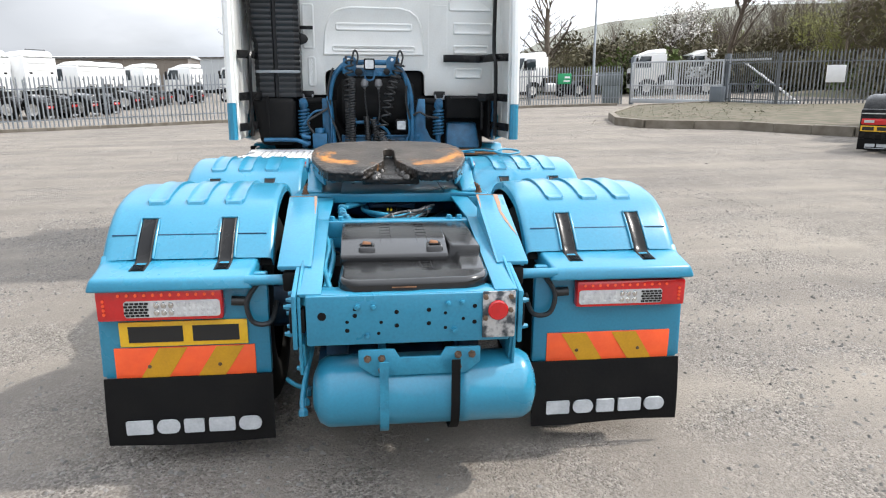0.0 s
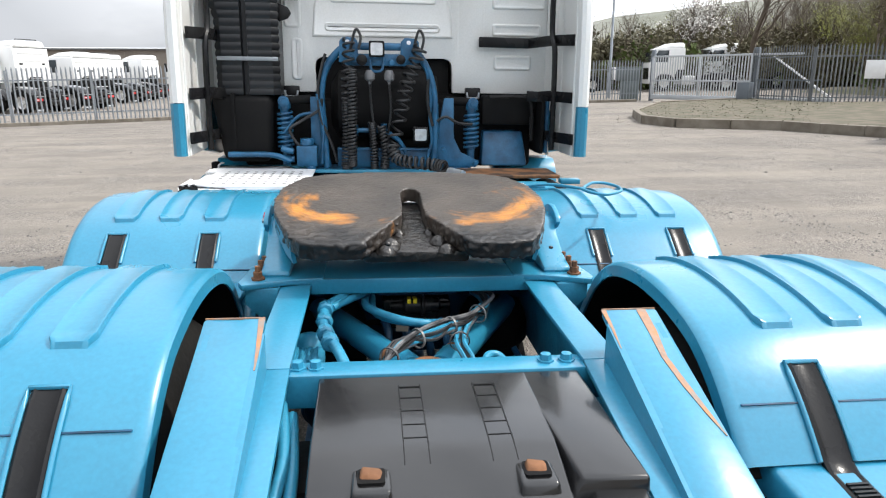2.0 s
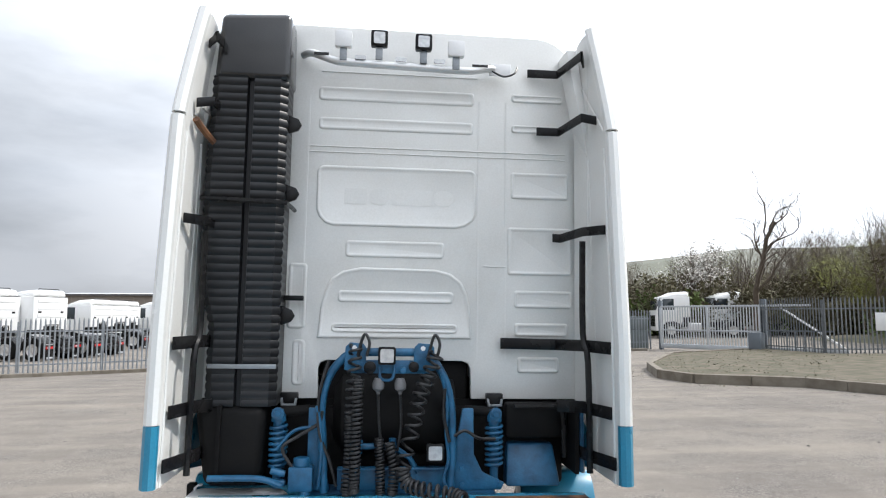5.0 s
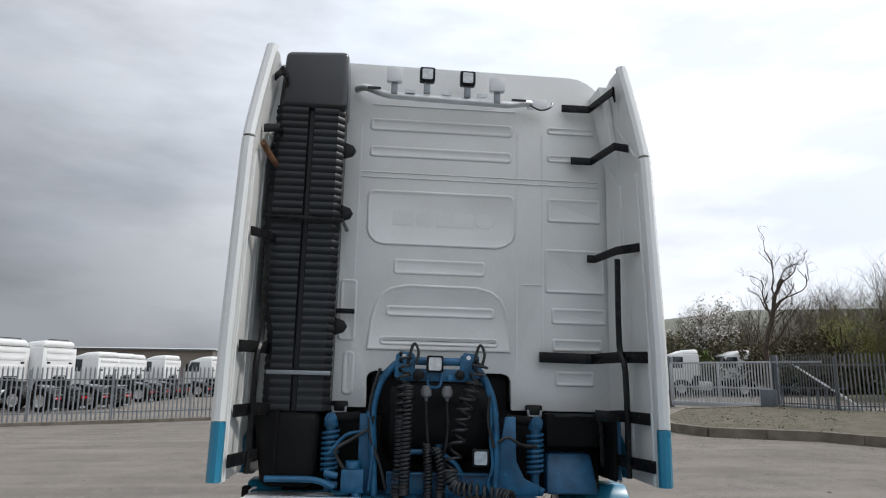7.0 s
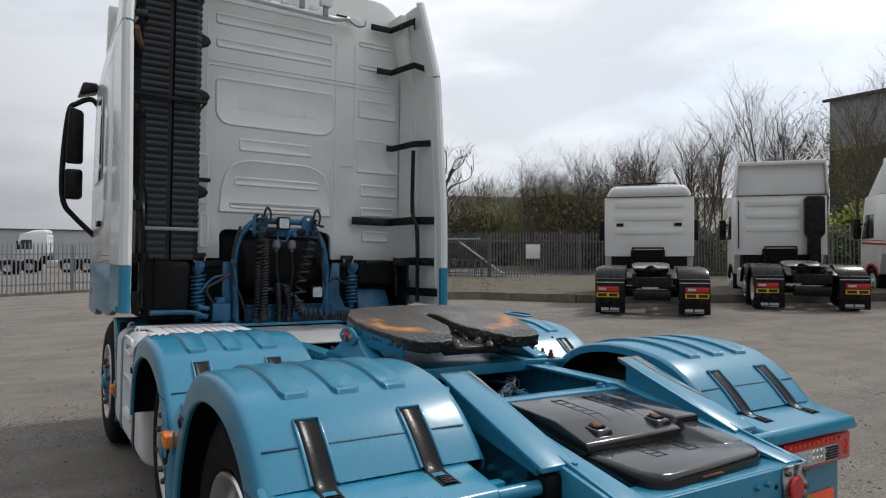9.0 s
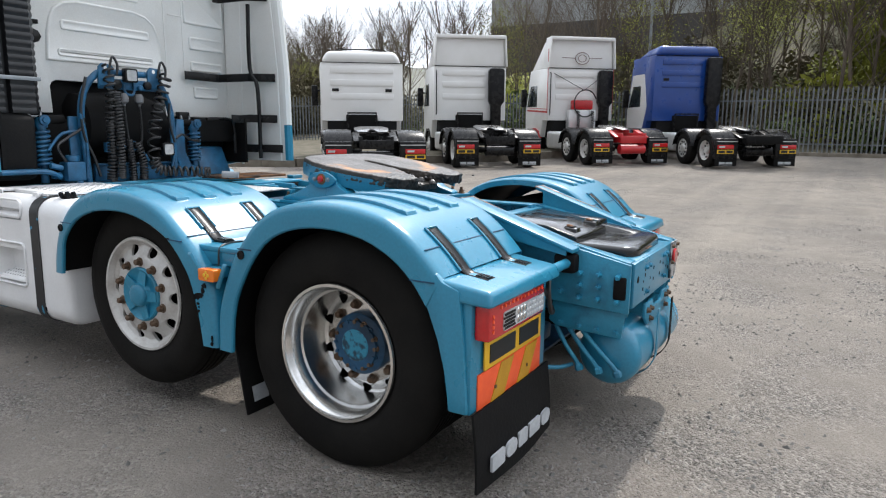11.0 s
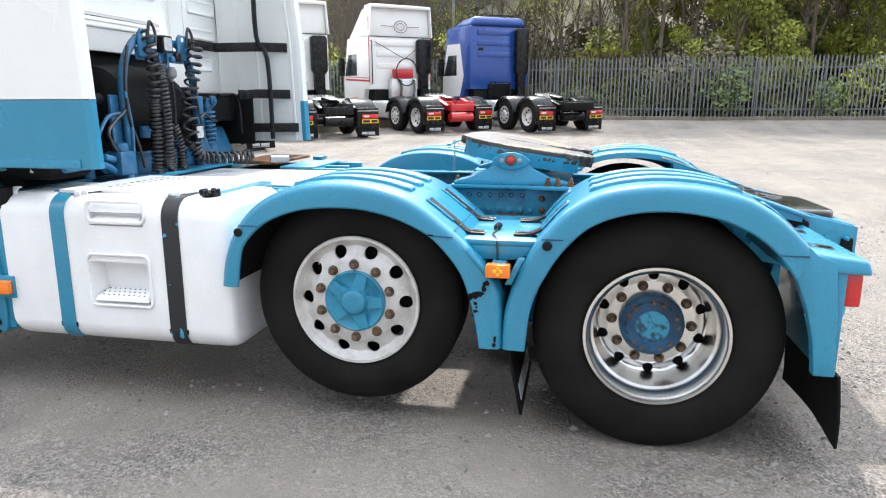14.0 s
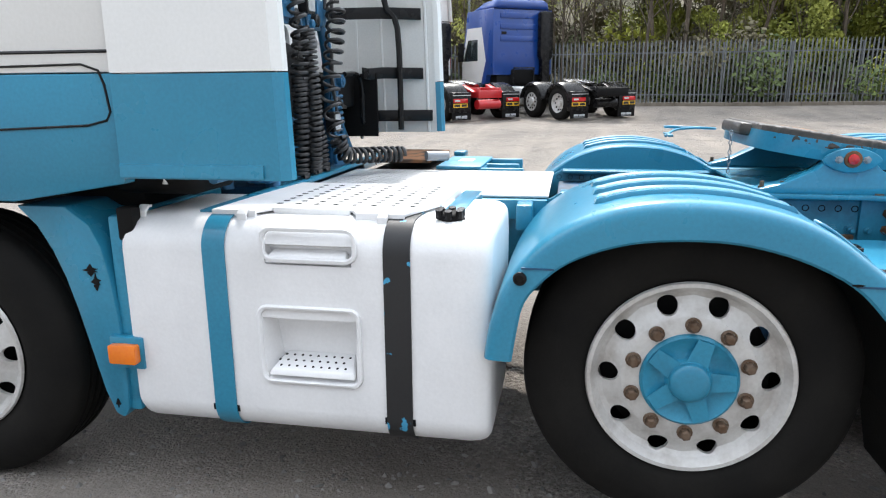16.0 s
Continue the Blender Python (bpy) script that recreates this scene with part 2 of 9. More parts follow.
# ---- mesh tools ----
class Shape:
    """Gathers vertices and faces."""

    def __init__(self):
        self.v, self.f = [], []

    def add(self, verts, faces):
        k = len(self.v)
        self.v += [tuple(p) for p in verts]
        self.f += [tuple(i + k for i in q) for q in faces]
        return self

    def box(self, lo, hi, m=None):
        (a, b, c), (d, e, f) = lo, hi
        vs = [(a, b, c), (d, b, c), (d, e, c), (a, e, c), (a, b, f), (d, b, f), (d, e, f), (a, e, f)]
        if m is not None:
            vs = [m @ Vector(p) for p in vs]
        return self.add(vs, [(3, 2, 1, 0), (4, 5, 6, 7), (0, 1, 5, 4), (1, 2, 6, 5), (2, 3, 7, 6), (3, 0, 4, 7)])

    def hull8(self, bottom, top):
        """A six-sided solid from four points below and four above, both seen from above anticlockwise."""
        return self.add([*bottom, *top], [(3, 2, 1, 0), (4, 5, 6, 7), (0, 1, 5, 4), (1, 2, 6, 5), (2, 3, 7, 6), (3, 0, 4, 7)])

    def lathe(self, origin, axis, profile, n=24, closed=False):
        """Turns a profile of (distance along the axis, radius) about the axis."""
        axis = Vector(axis).normalized()
        u = axis.orthogonal().normalized()
        w = axis.cross(u)
        o = Vector(origin)
        vs = [o + axis * h + (u * math.cos(2 * math.pi * i / n) + w * math.sin(2 * math.pi * i / n)) * max(r, 1e-4) for h, r in profile for i in range(n)]
        fs = [(j * n + i, j * n + (i + 1) % n, (j + 1) * n + (i + 1) % n, (j + 1) * n + i) for j in range(len(profile) - 1) for i in range(n)]
        if closed:
            j = len(profile) - 1
            fs += [(j * n + i, j * n + (i + 1) % n, (i + 1) % n, i) for i in range(n)]
        return self.add(vs, fs)

    def cyl(self, a, b, r, r2=None, n=14):
        a, b = Vector(a), Vector(b)
        h = (b - a).length
        return self.lathe(a, b - a, [(0, 0), (0, r), (h, r if r2 is None else r2), (h, 0)], n)

    def tube(self, pts, r, n=7, r_end=None):
        pts = [Vector(p) for p in pts]
        vs, k = [], len(pts)
        u = (pts[1] - pts[0]).orthogonal().normalized()
        for i, p in enumerate(pts):
            d = (pts[min(i + 1, k - 1)] - pts[max(i - 1, 0)]).normalized()
            u = (u - d * u.dot(d)).normalized()
            w = d.cross(u)
            rr = r if r_end is None else r + (r_end - r) * i / (k - 1)
            vs += [p + (u * math.cos(2 * math.pi * j / n) + w * math.sin(2 * math.pi * j / n)) * rr for j in range(n)]
        fs = [(i * n + j, i * n + (j + 1) % n, (i + 1) * n + (j + 1) % n, (i + 1) * n + j) for i in range(k - 1) for j in range(n)]
        fs += [tuple(range(n))[::-1], tuple((k - 1) * n + j for j in range(n))]
        return self.add(vs, fs)

    def prism(self, poly, axis, lo, hi, m=None):
        """Extrudes a polygon, given in the other two axes in order, along x, y or z."""
        n = len(poly)
        put = {"x": lambda a, b, c: (c, a, b), "y": lambda a, b, c: (a, c, b), "z": lambda a, b, c: (a, b, c)}[axis]
        vs = [put(a, b, lo) for a, b in poly] + [put(a, b, hi) for a, b in poly]
        if m is not None:
            vs = [m @ Vector(p) for p in vs]
        fs = [tuple(range(n))[::-1], tuple(range(n, 2 * n))] + [(i, (i + 1) % n, n + (i + 1) % n, n + i) for i in range(n)]
        return self.add(vs, fs)

    def sheet(self, rows, thick=0.0):
        """A grid of points, row by row, given a thickness against its normals."""
        nu, nv = len(rows), len(rows[0])
        top = [Vector(p) for row in rows for p in row]
        fs = [(i * nv + j, (i + 1) * nv + j, (i + 1) * nv + j + 1, i * nv + j + 1) for i in range(nu - 1) for j in range(nv - 1)]
        if not thick:
            return self.add(top, fs)
        nor = [Vector() for _ in top]
        for q in fs:
            k = (top[q[2]] - top[q[0]]).cross(top[q[3]] - top[q[1]])
            for i in q:
                nor[i] += k
        low = [p - (k.normalized() if k.length > 1e-12 else Vector((0, 0, 1))) * thick for p, k in zip(top, nor)]
        t = len(top)
        rim = [j for j in range(nv)] + [i * nv + nv - 1 for i in range(1, nu)] + [(nu - 1) * nv + j for j in range(nv - 2, -1, -1)] + [i * nv for i in range(nu - 2, 0, -1)]
        fs2 = [tuple(i + t for i in q[::-1]) for q in fs]
        side = [(a, b, b + t, a + t) for a, b in zip(rim, rim[1:] + rim[:1])]
        return self.add(top + low, fs + fs2 + side)

    def mirrored(self):
        s = Shape()
        return s.add([(-x, y, z) for x, y, z in self.v], [q[::-1] for q in self.f])


def part(name, s, mat, parent=None, label="", bevel=0.0, smooth=32, segments=2):
    """One mesh object from a Shape, under a thing or a part."""
    me = bpy.data.meshes.new(name)
    me.from_pydata(s.v, [], s.f)
    bm = bmesh.new()
    bm.from_mesh(me)
    bmesh.ops.recalc_face_normals(bm, faces=bm.faces)
    if bevel:
        edges = [e for e in bm.edges if len(e.link_faces) == 2 and e.calc_face_angle(0) > 0.5]
        bmesh.ops.bevel(bm, geom=edges, offset=bevel, segments=segments, profile=0.5, affect="EDGES", clamp_overlap=True)
    bm.to_mesh(me)
    bm.free()
    if smooth:
        me.shade_smooth()
        me.set_sharp_from_angle(angle=radians(smooth))
    me.materials.append(mat)
    ob = new(name, me)
    ob.parent = parent
    if label:
        ob["label"] = label
    return ob


def thing(name, m, label, category, group="", kind=""):
    ob = new(name)
    ob.matrix_world = m
    ob.empty_display_size = 0.1
    return tagged(ob, label, category, group, kind)


def arc(cx, cy, r, a0, a1, n=10):
    return [(cx + r * math.cos(radians(a0 + (a1 - a0) * i / n)), cy + r * math.sin(radians(a0 + (a1 - a0) * i / n))) for i in range(n + 1)]


def rounded(x0, y0, x1, y1, r, n=5):
    return arc(x1 - r, y1 - r, r, 0, 90, n) + arc(x0 + r, y1 - r, r, 90, 180, n) + arc(x0 + r, y0 + r, r, 180, 270, n) + arc(x1 - r, y0 + r, r, 270, 360, n)


def smooth_line(pts, steps=6):
    """Points of a smooth curve through the given ones."""
    pts = [Vector(p) for p in pts]
    out = []
    for i in range(len(pts) - 1):
        a, b, c, d = pts[max(i - 1, 0)], pts[i], pts[i + 1], pts[min(i + 2, len(pts) - 1)]
        for k in range(steps):
            t = k / steps
            out.append(0.5 * (2 * b + (c - a) * t + (2 * a - 5 * b + 4 * c - d) * t * t + (3 * b - a - 3 * c + d) * t ** 3))
    return out + [pts[-1]]


def helix(line, radius, turns, n_per=10):
    """Points of a coil wound about a smooth line."""
    n = int(turns * n_per)
    out = []
    u = (line[1] - line[0]).orthogonal().normalized()
    for i in range(n + 1):
        s = i / n * (len(line) - 1)
        k = min(int(s), len(line) - 2)
        p = line[k].lerp(line[k + 1], s - k)
        d = (line[k + 1] - line[k]).normalized()
        u = (u - d * u.dot(d)).normalized()
        w = d.cross(u)
        a = 2 * math.pi * i / n_per
        out.append(p + (u * math.cos(a) + w * math.sin(a)) * radius)
    return out


# ---- ground ----
def height(x, y):
    """The yard is nearly level and rises to the fences; round the lorry it follows the lorry's stance."""
    near = math.exp(-((x / 3.5) ** 2 + ((y - 1.5) / 6.0) ** 2) ** 1.5)
    k = min(1.0, max(0.0, (x - 19) / 6, (y - 14) / 12))
    z = (1 - near) * x * (0.002 + 0.012 * k * k * (3 - 2 * k)) + near * (-0.0175 * x)
    far = max(0.0, math.hypot(x, y) - 60)
    return z * (1 if far == 0 else 60 / (60 + far)) + 0.006 * noise.noise((x * 0.6, y * 0.6, 3)) * min(1, math.hypot(x, y) / 4)


def gravel_material():
    m = bpy.data.materials.new("yard_gravel")
    m.use_nodes = True
    n, l = m.node_tree.nodes, m.node_tree.links
    p = n["Principled BSDF"]
    p.inputs["Roughness"].default_value = 0.92
    p.inputs["Specular IOR Level"].default_value = 0.08
    co = n.new("ShaderNodeTexCoord")

    def tex(kind, scale, detail=5.0):
        t = n.new(kind)
        t.inputs["Scale"].default_value = scale
        if kind == "ShaderNodeTexNoise":
            t.inputs["Detail"].default_value = detail
            t.inputs["Roughness"].default_value = 0.6
        l.new(co.outputs["Object"], t.inputs["Vector"])
        return t

    def ramp(src, stops):
        r = n.new("ShaderNodeValToRGB")
        r.color_ramp.elements[0].position, r.color_ramp.elements[0].color = stops[0][0], (*stops[0][1], 1)
        r.color_ramp.elements[1].position, r.color_ramp.elements[1].color = stops[-1][0], (*stops[-1][1], 1)
        for pos, col in stops[1:-1]:
            r.color_ramp.elements.new(pos).color = (*col, 1)
        l.new(src, r.inputs["Fac"])
        return r.outputs["Color"]

    def mix(fac, a, b, kind="MIX"):
        x = n.new("ShaderNodeMixRGB")
        x.blend_type = kind
        for k, v in (("Fac", fac), ("Color1", a), ("Color2", b)):
            if isinstance(v, (int, float)):
                x.inputs[k].default_value = v
            elif isinstance(v, tuple):
                x.inputs[k].default_value = (*v, 1)
            else:
                l.new(v, x.inputs[k])
        return x.outputs["Color"]

    patches = tex("ShaderNodeTexNoise", 0.5, 8.0)
    mid = tex("ShaderNodeTexNoise", 1.1, 12.0)
    stones = tex("ShaderNodeTexVoronoi", 78.0)
    grit = tex("ShaderNodeTexVoronoi", 240.0)
    base = mix(ramp(patches.outputs["Fac"], [(0.38, (0, 0, 0)), (0.62, (1, 1, 1))]), (0.168, 0.148, 0.132), (0.272, 0.239, 0.205))
    base = mix(ramp(mid.outputs["Fac"], [(0.42, (0, 0, 0)), (0.6, (0.55, 0.55, 0.55))]), base, (0.150, 0.137, 0.122))
    stone_col = ramp(stones.outputs["Color"], [(0.1, (0.115, 0.107, 0.10)), (0.5, (0.214, 0.197, 0.18)), (0.9, (0.38, 0.352, 0.315))])
    show = ramp(mid.outputs["Fac"], [(0.40, (0.75, 0.75, 0.75)), (0.58, (0.06, 0.06, 0.06))])
    base = mix(show, base, stone_col)
    base = mix(0.35, base, ramp(grit.outputs["Color"], [(0.0, (0.25, 0.25, 0.25)), (1.0, (0.75, 0.75, 0.75))]), "OVERLAY")
    # faint wheel tracks run across the yard
    turned = n.new("ShaderNodeMapping")
    turned.inputs["Rotation"].default_value, turned.inputs["Scale"].default_value = (0, 0, radians(-18)), (0.06, 1.3, 1)
    l.new(co.outputs["Object"], turned.inputs["Vector"])
    tracks = n.new("ShaderNodeTexNoise")
    tracks.inputs["Scale"].default_value, tracks.inputs["Detail"].default_value = 1.0, 5.0
    l.new(turned.outputs[0], tracks.inputs["Vector"])
    base = mix(ramp(tracks.outputs["Fac"], [(0.45, (0, 0, 0)), (0.75, (0.45, 0.45, 0.45))]), base, (0.342, 0.303, 0.254))
    l.new(base, p.inputs["Base Color"])
    b1, b2 = n.new("ShaderNodeBump"), n.new("ShaderNodeBump")
    b1.inputs["Strength"].default_value, b1.inputs["Distance"].default_value = 1.0, 0.016
    b2.inputs["Strength"].default_value, b2.inputs["Distance"].default_value = 0.75, 0.028
    inv = ramp(stones.outputs["Distance"], [(0.0, (1, 1, 1)), (0.6, (0, 0, 0))])
    l.new(mix(show, (0.4, 0.4, 0.4), inv), b1.inputs["Height"])
    crumbs = tex("ShaderNodeTexNoise", 55.0, 9.0)
    rough_height = mix(0.6, mid.outputs["Fac"], crumbs.outputs["Fac"])
    l.new(rough_height, b2.inputs["Height"]), l.new(b1.outputs[0], b2.inputs["Normal"]), l.new(b2.outputs[0], p.inputs["Normal"])
    return m


GRAVEL = gravel_material()


def build_ground():
    xs = [-900, -500, -250, -120, -70, -45] + [-32 + i for i in range(73)] + [46, 60, 80, 120, 250, 500, 900]
    ys = [-900, -500, -250, -120, -70, -40, -25] + [-16 + i for i in range(61)] + [50, 60, 80, 120, 250, 500, 900]
    fine_x = sorted(set(xs + [-6 + 0.25 * i for i in range(45)]))
    fine_y = sorted(set(ys + [-4 + 0.25 * i for i in range(41)]))
    s = Shape()
    s.sheet([[(x, y, height(x, y)) for y in fine_y] for x in fine_x])
    ob = part("ground", s, GRAVEL, smooth=60)
    tagged(ob, "pale grey-brown compacted gravel yard with stony patches", "ground", kind="structure")


build_ground()


# ---- wheels ----
HUB_PAINT = material("stained_hub_paint", (0.03, 0.25, 0.38), 0.45, second=(0.012, 0.045, 0.075), scale=26.0, amount=1.0, contrast=(0.50, 0.62), bump=0.2)


def tyre_profile(r, w, rim):
    """Outer face at 0, inner face at w (along the axle, inward)."""
    g = 0.009
    prof = [(0.030, rim - 0.004), (0.012, rim + 0.012), (0.006, rim + 0.04), (0.0, rim + 0.09), (0.006, r - 0.075), (0.018, r - 0.045), (0.03, r - 0.022), (0.045, r - 0.006), (0.06, r)]
    inner = w - 0.06
    for k in range(1, 5):
        c = 0.06 + (inner - 0.06) * k / 5
        prof += [(c - 0.008, r + 0.001), (c - 0.006, r - g), (c + 0.006, r - g), (c + 0.008, r + 0.001)]
    prof += [(inner, r), (w - 0.03, r - 0.022), (w - 0.006, r - 0.075), (w, rim + 0.09), (w - 0.012, rim + 0.012), (w - 0.03, rim - 0.004)]
    return prof


def holed_disc(o, into, disc, hole_r, r_hole, count, n=24):
    """A wheel disc along the profile disc, pierced by a ring of round hand holes."""
    o, into = Vector(o), Vector(into)

    def depth(r):
        for (h0, r0), (h1, r1) in zip(disc, disc[1:]):
            if r1 <= r <= r0:
                return h0 + (h1 - h0) * (r0 - r) / max(r0 - r1, 1e-6)
        return disc[0][0] if r > disc[0][1] else disc[-1][0]

    def on(r, a, deeper=0.0):
        return o + into * (depth(r) + deeper) + Vector((0, math.cos(a), math.sin(a))) * r

    ra, rb = hole_r + r_hole + 0.006, hole_r - r_hole - 0.006
    s = Shape()
    half = math.pi / count
    for i in range(count):
        c = 2 * math.pi * (i + 0.5) / count
        edge, mid, ring, deep = [], [], [], []
        for k in range(n):
            t = 2 * math.pi * k / n
            dx, dy = math.cos(t), math.sin(t)
            q = max(abs(dx), abs(dy))
            edge.append(on(hole_r + (ra - hole_r) * dx / q if dx > 0 else hole_r + (hole_r - rb) * dx / q, c + half * dy / q))
            rr, aa = hole_r + r_hole * dx, c + math.atan2(r_hole * dy, hole_r + r_hole * dx)
            rr = math.hypot(hole_r + r_hole * dx, r_hole * dy)
            ring.append(on(rr, aa))
            deep.append(on(rr, aa, 0.014))
        s.add(edge + ring + deep, [(k, (k + 1) % n, n + (k + 1) % n, n + k) for k in range(n)] + [(n + k, n + (k + 1) % n, 2 * n + (k + 1) % n, 2 * n + k) for k in range(n)])
    m = 80
    for r0, r1 in ((disc[0][1], ra), (rb, disc[-1][1])):
        rs = [r0] + [r for h, r in disc if r1 < r < r0] + [r1]
        s.add([on(r, 2 * math.pi * k / m) for r in rs for k in range(m)], [(j * m + k, j * m + (k + 1) % m, (j + 1) * m + (k + 1) % m, (j + 1) * m + k) for j in range(len(rs) - 1) for k in range(m)])
    return s


def wheel(parent, side, x_out, y, z, r=0.5, style="dish", width=0.3, hub_mat=None):
    """side -1 left, 1 right; x_out: the tyre's outer face."""
    rim = 0.292
    into = (-side, 0, 0)
    o = Vector((x_out * side if x_out > 0 else x_out, y, z))
    at = lambda h: o + Vector(into) * h
    s = Shape().lathe(o, into, tyre_profile(r, width, rim), 72)
    ty = part("tyre", s, TYRE, parent, "black rubber lorry tyre with grey dust", smooth=40)
    alloy = ALLOY if style != "painted" else RIM_PAINT
    holes, nuts = 10, 10
    if style == "dish":
        # deep polished dish: lip, barrel, then a disc with hand holes
        prof = [(0.012, rim + 0.004), (0.004, rim), (0.004, rim - 0.012), (0.02, rim - 0.018), (0.03, rim - 0.030), (0.085, rim - 0.034), (0.09, rim - 0.044), (0.17, rim - 0.050), (0.215, rim - 0.060)]
        disc = [(0.215, rim - 0.060), (0.228, 0.222), (0.224, 0.205), (0.213, 0.193), (0.21, 0.185), (0.21, 0.12)]
        hole_r, nut_r, face = 0.2125, 0.1675, 0.21
        hub = [(0.21, 0.137), (0.17, 0.135), (0.158, 0.122), (0.152, 0.085), (0.16, 0.080), (0.158, 0.055), (0.150, 0.05), (0.148, 0.0)]
        r_hole = 0.0225
    else:
        prof = [(0.012, rim + 0.004), (0.004, rim), (0.004, rim - 0.012), (0.016, rim - 0.02), (0.03, rim - 0.03)]
        disc = [(0.03, rim - 0.03), (0.042, 0.250), (0.034, 0.225), (0.016, 0.200), (0.010, 0.188), (0.010, 0.12)]
        hole_r, nut_r, face = 0.2285, 0.1675, 0.010
        hub = [(0.012, 0.141), (0.002, 0.139), (-0.004, 0.132), (0.004, 0.120), (0.016, 0.085), (0.012, 0.068), (-0.006, 0.062), (-0.012, 0.055), (-0.014, 0.0)]
        r_hole = 0.0295
    rm = part("rim", Shape().lathe(o, into, prof, 64), alloy, parent, "polished alloy wheel rim" if style == "dish" else "dusty silver wheel rim", smooth=50)
    turned = part("wheel_disc", holed_disc(o, into, disc, hole_r, r_hole, holes), alloy, rm, smooth=40)
    if style != "dish":
        turned.data.transform(Matrix.Translation(o) @ Matrix.Rotation(radians(18), 4, "X") @ Matrix.Translation(-o))
    part("brake_drum", Shape().lathe(at(0.26 if style == "dish" else 0.10), into, [(0, 0), (0, 0.245), (0.08, 0.25)], 32), BLACK_DULL, rm, smooth=40)
    for i in range(nuts):
        a = 2 * math.pi * i / nuts + (0.05 if style == "dish" else radians(18))
        c = at(face) + Vector((0, math.cos(a), math.sin(a))) * nut_r
        s = Shape().lathe(c, (-into[0], 0, 0), [(0, 0.023), (0.004, 0.023), (0.006, 0.017)], 14).lathe(c, (-into[0], 0, 0), [(0.004, 0.0175), (0.026, 0.0165), (0.032, 0.011), (0.033, 0)], 6)
        part("wheel_nut", s, NUT, rm, smooth=30)
    s = Shape().lathe(o, into, hub, 40)
    if style == "dish":
        for i in range(16):
            a = 2 * math.pi * i / 16
            c = at(0.156) + Vector((0, math.cos(a), math.sin(a))) * 0.104
            part("hub_bolt", Shape().lathe(c, (side, 0, 0), [(0, 0.013), (0.008, 0.013), (0.010, 0.009), (0.022, 0.0085), (0.023, 0)], 8), NUT if i % 3 else BLUE_DARK, parent)
        part("hub_cap", Shape().lathe(at(0.154), (side, 0, 0), [(0, 0.088), (0.008, 0.086), (0.012, 0.072), (0.018, 0.066), (0.021, 0.02), (0.021, 0)], 28), HUB_PAINT, parent, "light blue hub cap with grease stains", smooth=35)
    else:
        for i in range(5):
            a = 2 * math.pi * i / 5 + 0.3
            m = Matrix.Translation(at(0)) @ Matrix.Rotation(a, 4, "X")
            lo, hi = sorted((side * -0.014, side * 0.006))
            web = Shape().hull8([m @ Vector(v) for v in ((lo, -0.03, 0.05), (hi, -0.020, 0.05), (hi, 0.020, 0.05), (lo, 0.03, 0.05))], [m @ Vector(v) for v in ((lo, -0.024, 0.128), (hi, -0.016, 0.128), (hi, 0.016, 0.128), (lo, 0.024, 0.128))])
            part("hub_web", web, hub_mat or BLUE_WORN, parent, smooth=30)
        part("hub_cap", Shape().lathe(at(-0.010), (side, 0, 0), [(0, 0.060), (0.010, 0.058), (0.016, 0.052), (0.020, 0.044), (0.022, 0.030), (0.022, 0)], 28), BLUE, parent, "blue domed hub cap", smooth=40)
    part("wheel_hub", s, hub_mat or (BLUE_DARK if style == "dish" else BLUE_WORN), parent, "blue painted wheel hub" if not hub_mat else "", smooth=35)


# ---- the blue and white tractor unit ----
truck = thing("tractor_unit", LEAN, "blue and white three-axle lorry tractor unit standing on gravel", "lorry")

# mudguards: side profile (y, z) of the crease between crown and side face, and of the arch's edge, front to back
REAR_GUARD = [(0.636, 0.43), (0.626, 0.576), (0.601, 0.675), (0.557, 0.784), (0.514, 0.867), (0.461, 0.936), (0.397, 1.008), (0.313, 1.066), (0.23, 1.099), (0.126, 1.119), (0.024, 1.126), (-0.078, 1.122), (-0.179, 1.108), (-0.275, 1.083), (-0.361, 1.037), (-0.424, 0.988), (-0.477, 0.937), (-0.52, 0.89)]
REAR_INNER = [(0.542, 0.43), (0.527, 0.583), (0.502, 0.68), (0.466, 0.753), (0.424, 0.825), (0.371, 0.893), (0.308, 0.952), (0.225, 0.994), (0.121, 1.021), (0.017, 1.029), (-0.085, 1.023), (-0.187, 1.003), (-0.27, 0.969), (-0.335, 0.93), (-0.408, 0.863), (-0.465, 0.785)]
FRONT_GUARD = [(1.891, 0.636), (1.876, 0.733), (1.843, 0.836), (1.797, 0.914), (1.74, 0.978), (1.658, 1.036), (1.552, 1.08), (1.45, 1.100), (1.326, 1.105), (1.203, 1.094), (1.107, 1.072), (1.036, 1.045), (0.965, 1.004), (0.906, 0.958), (0.836, 0.902), (0.758, 0.826), (0.698, 0.753), (0.656, 0.672), (0.645, 0.56), (0.643, 0.43)]
FRONT_INNER = [(1.814, 0.636), (1.799, 0.737), (1.783, 0.808), (1.748, 0.86), (1.678, 0.923), (1.584, 0.968), (1.48, 0.995), (1.354, 1.005), (1.23, 1.000), (1.109, 0.974), (1.013, 0.937), (0.937, 0.893), (0.871, 0.828), (0.812, 0.747), (0.776, 0.653), (0.751, 0.556), (0.731, 0.43)]


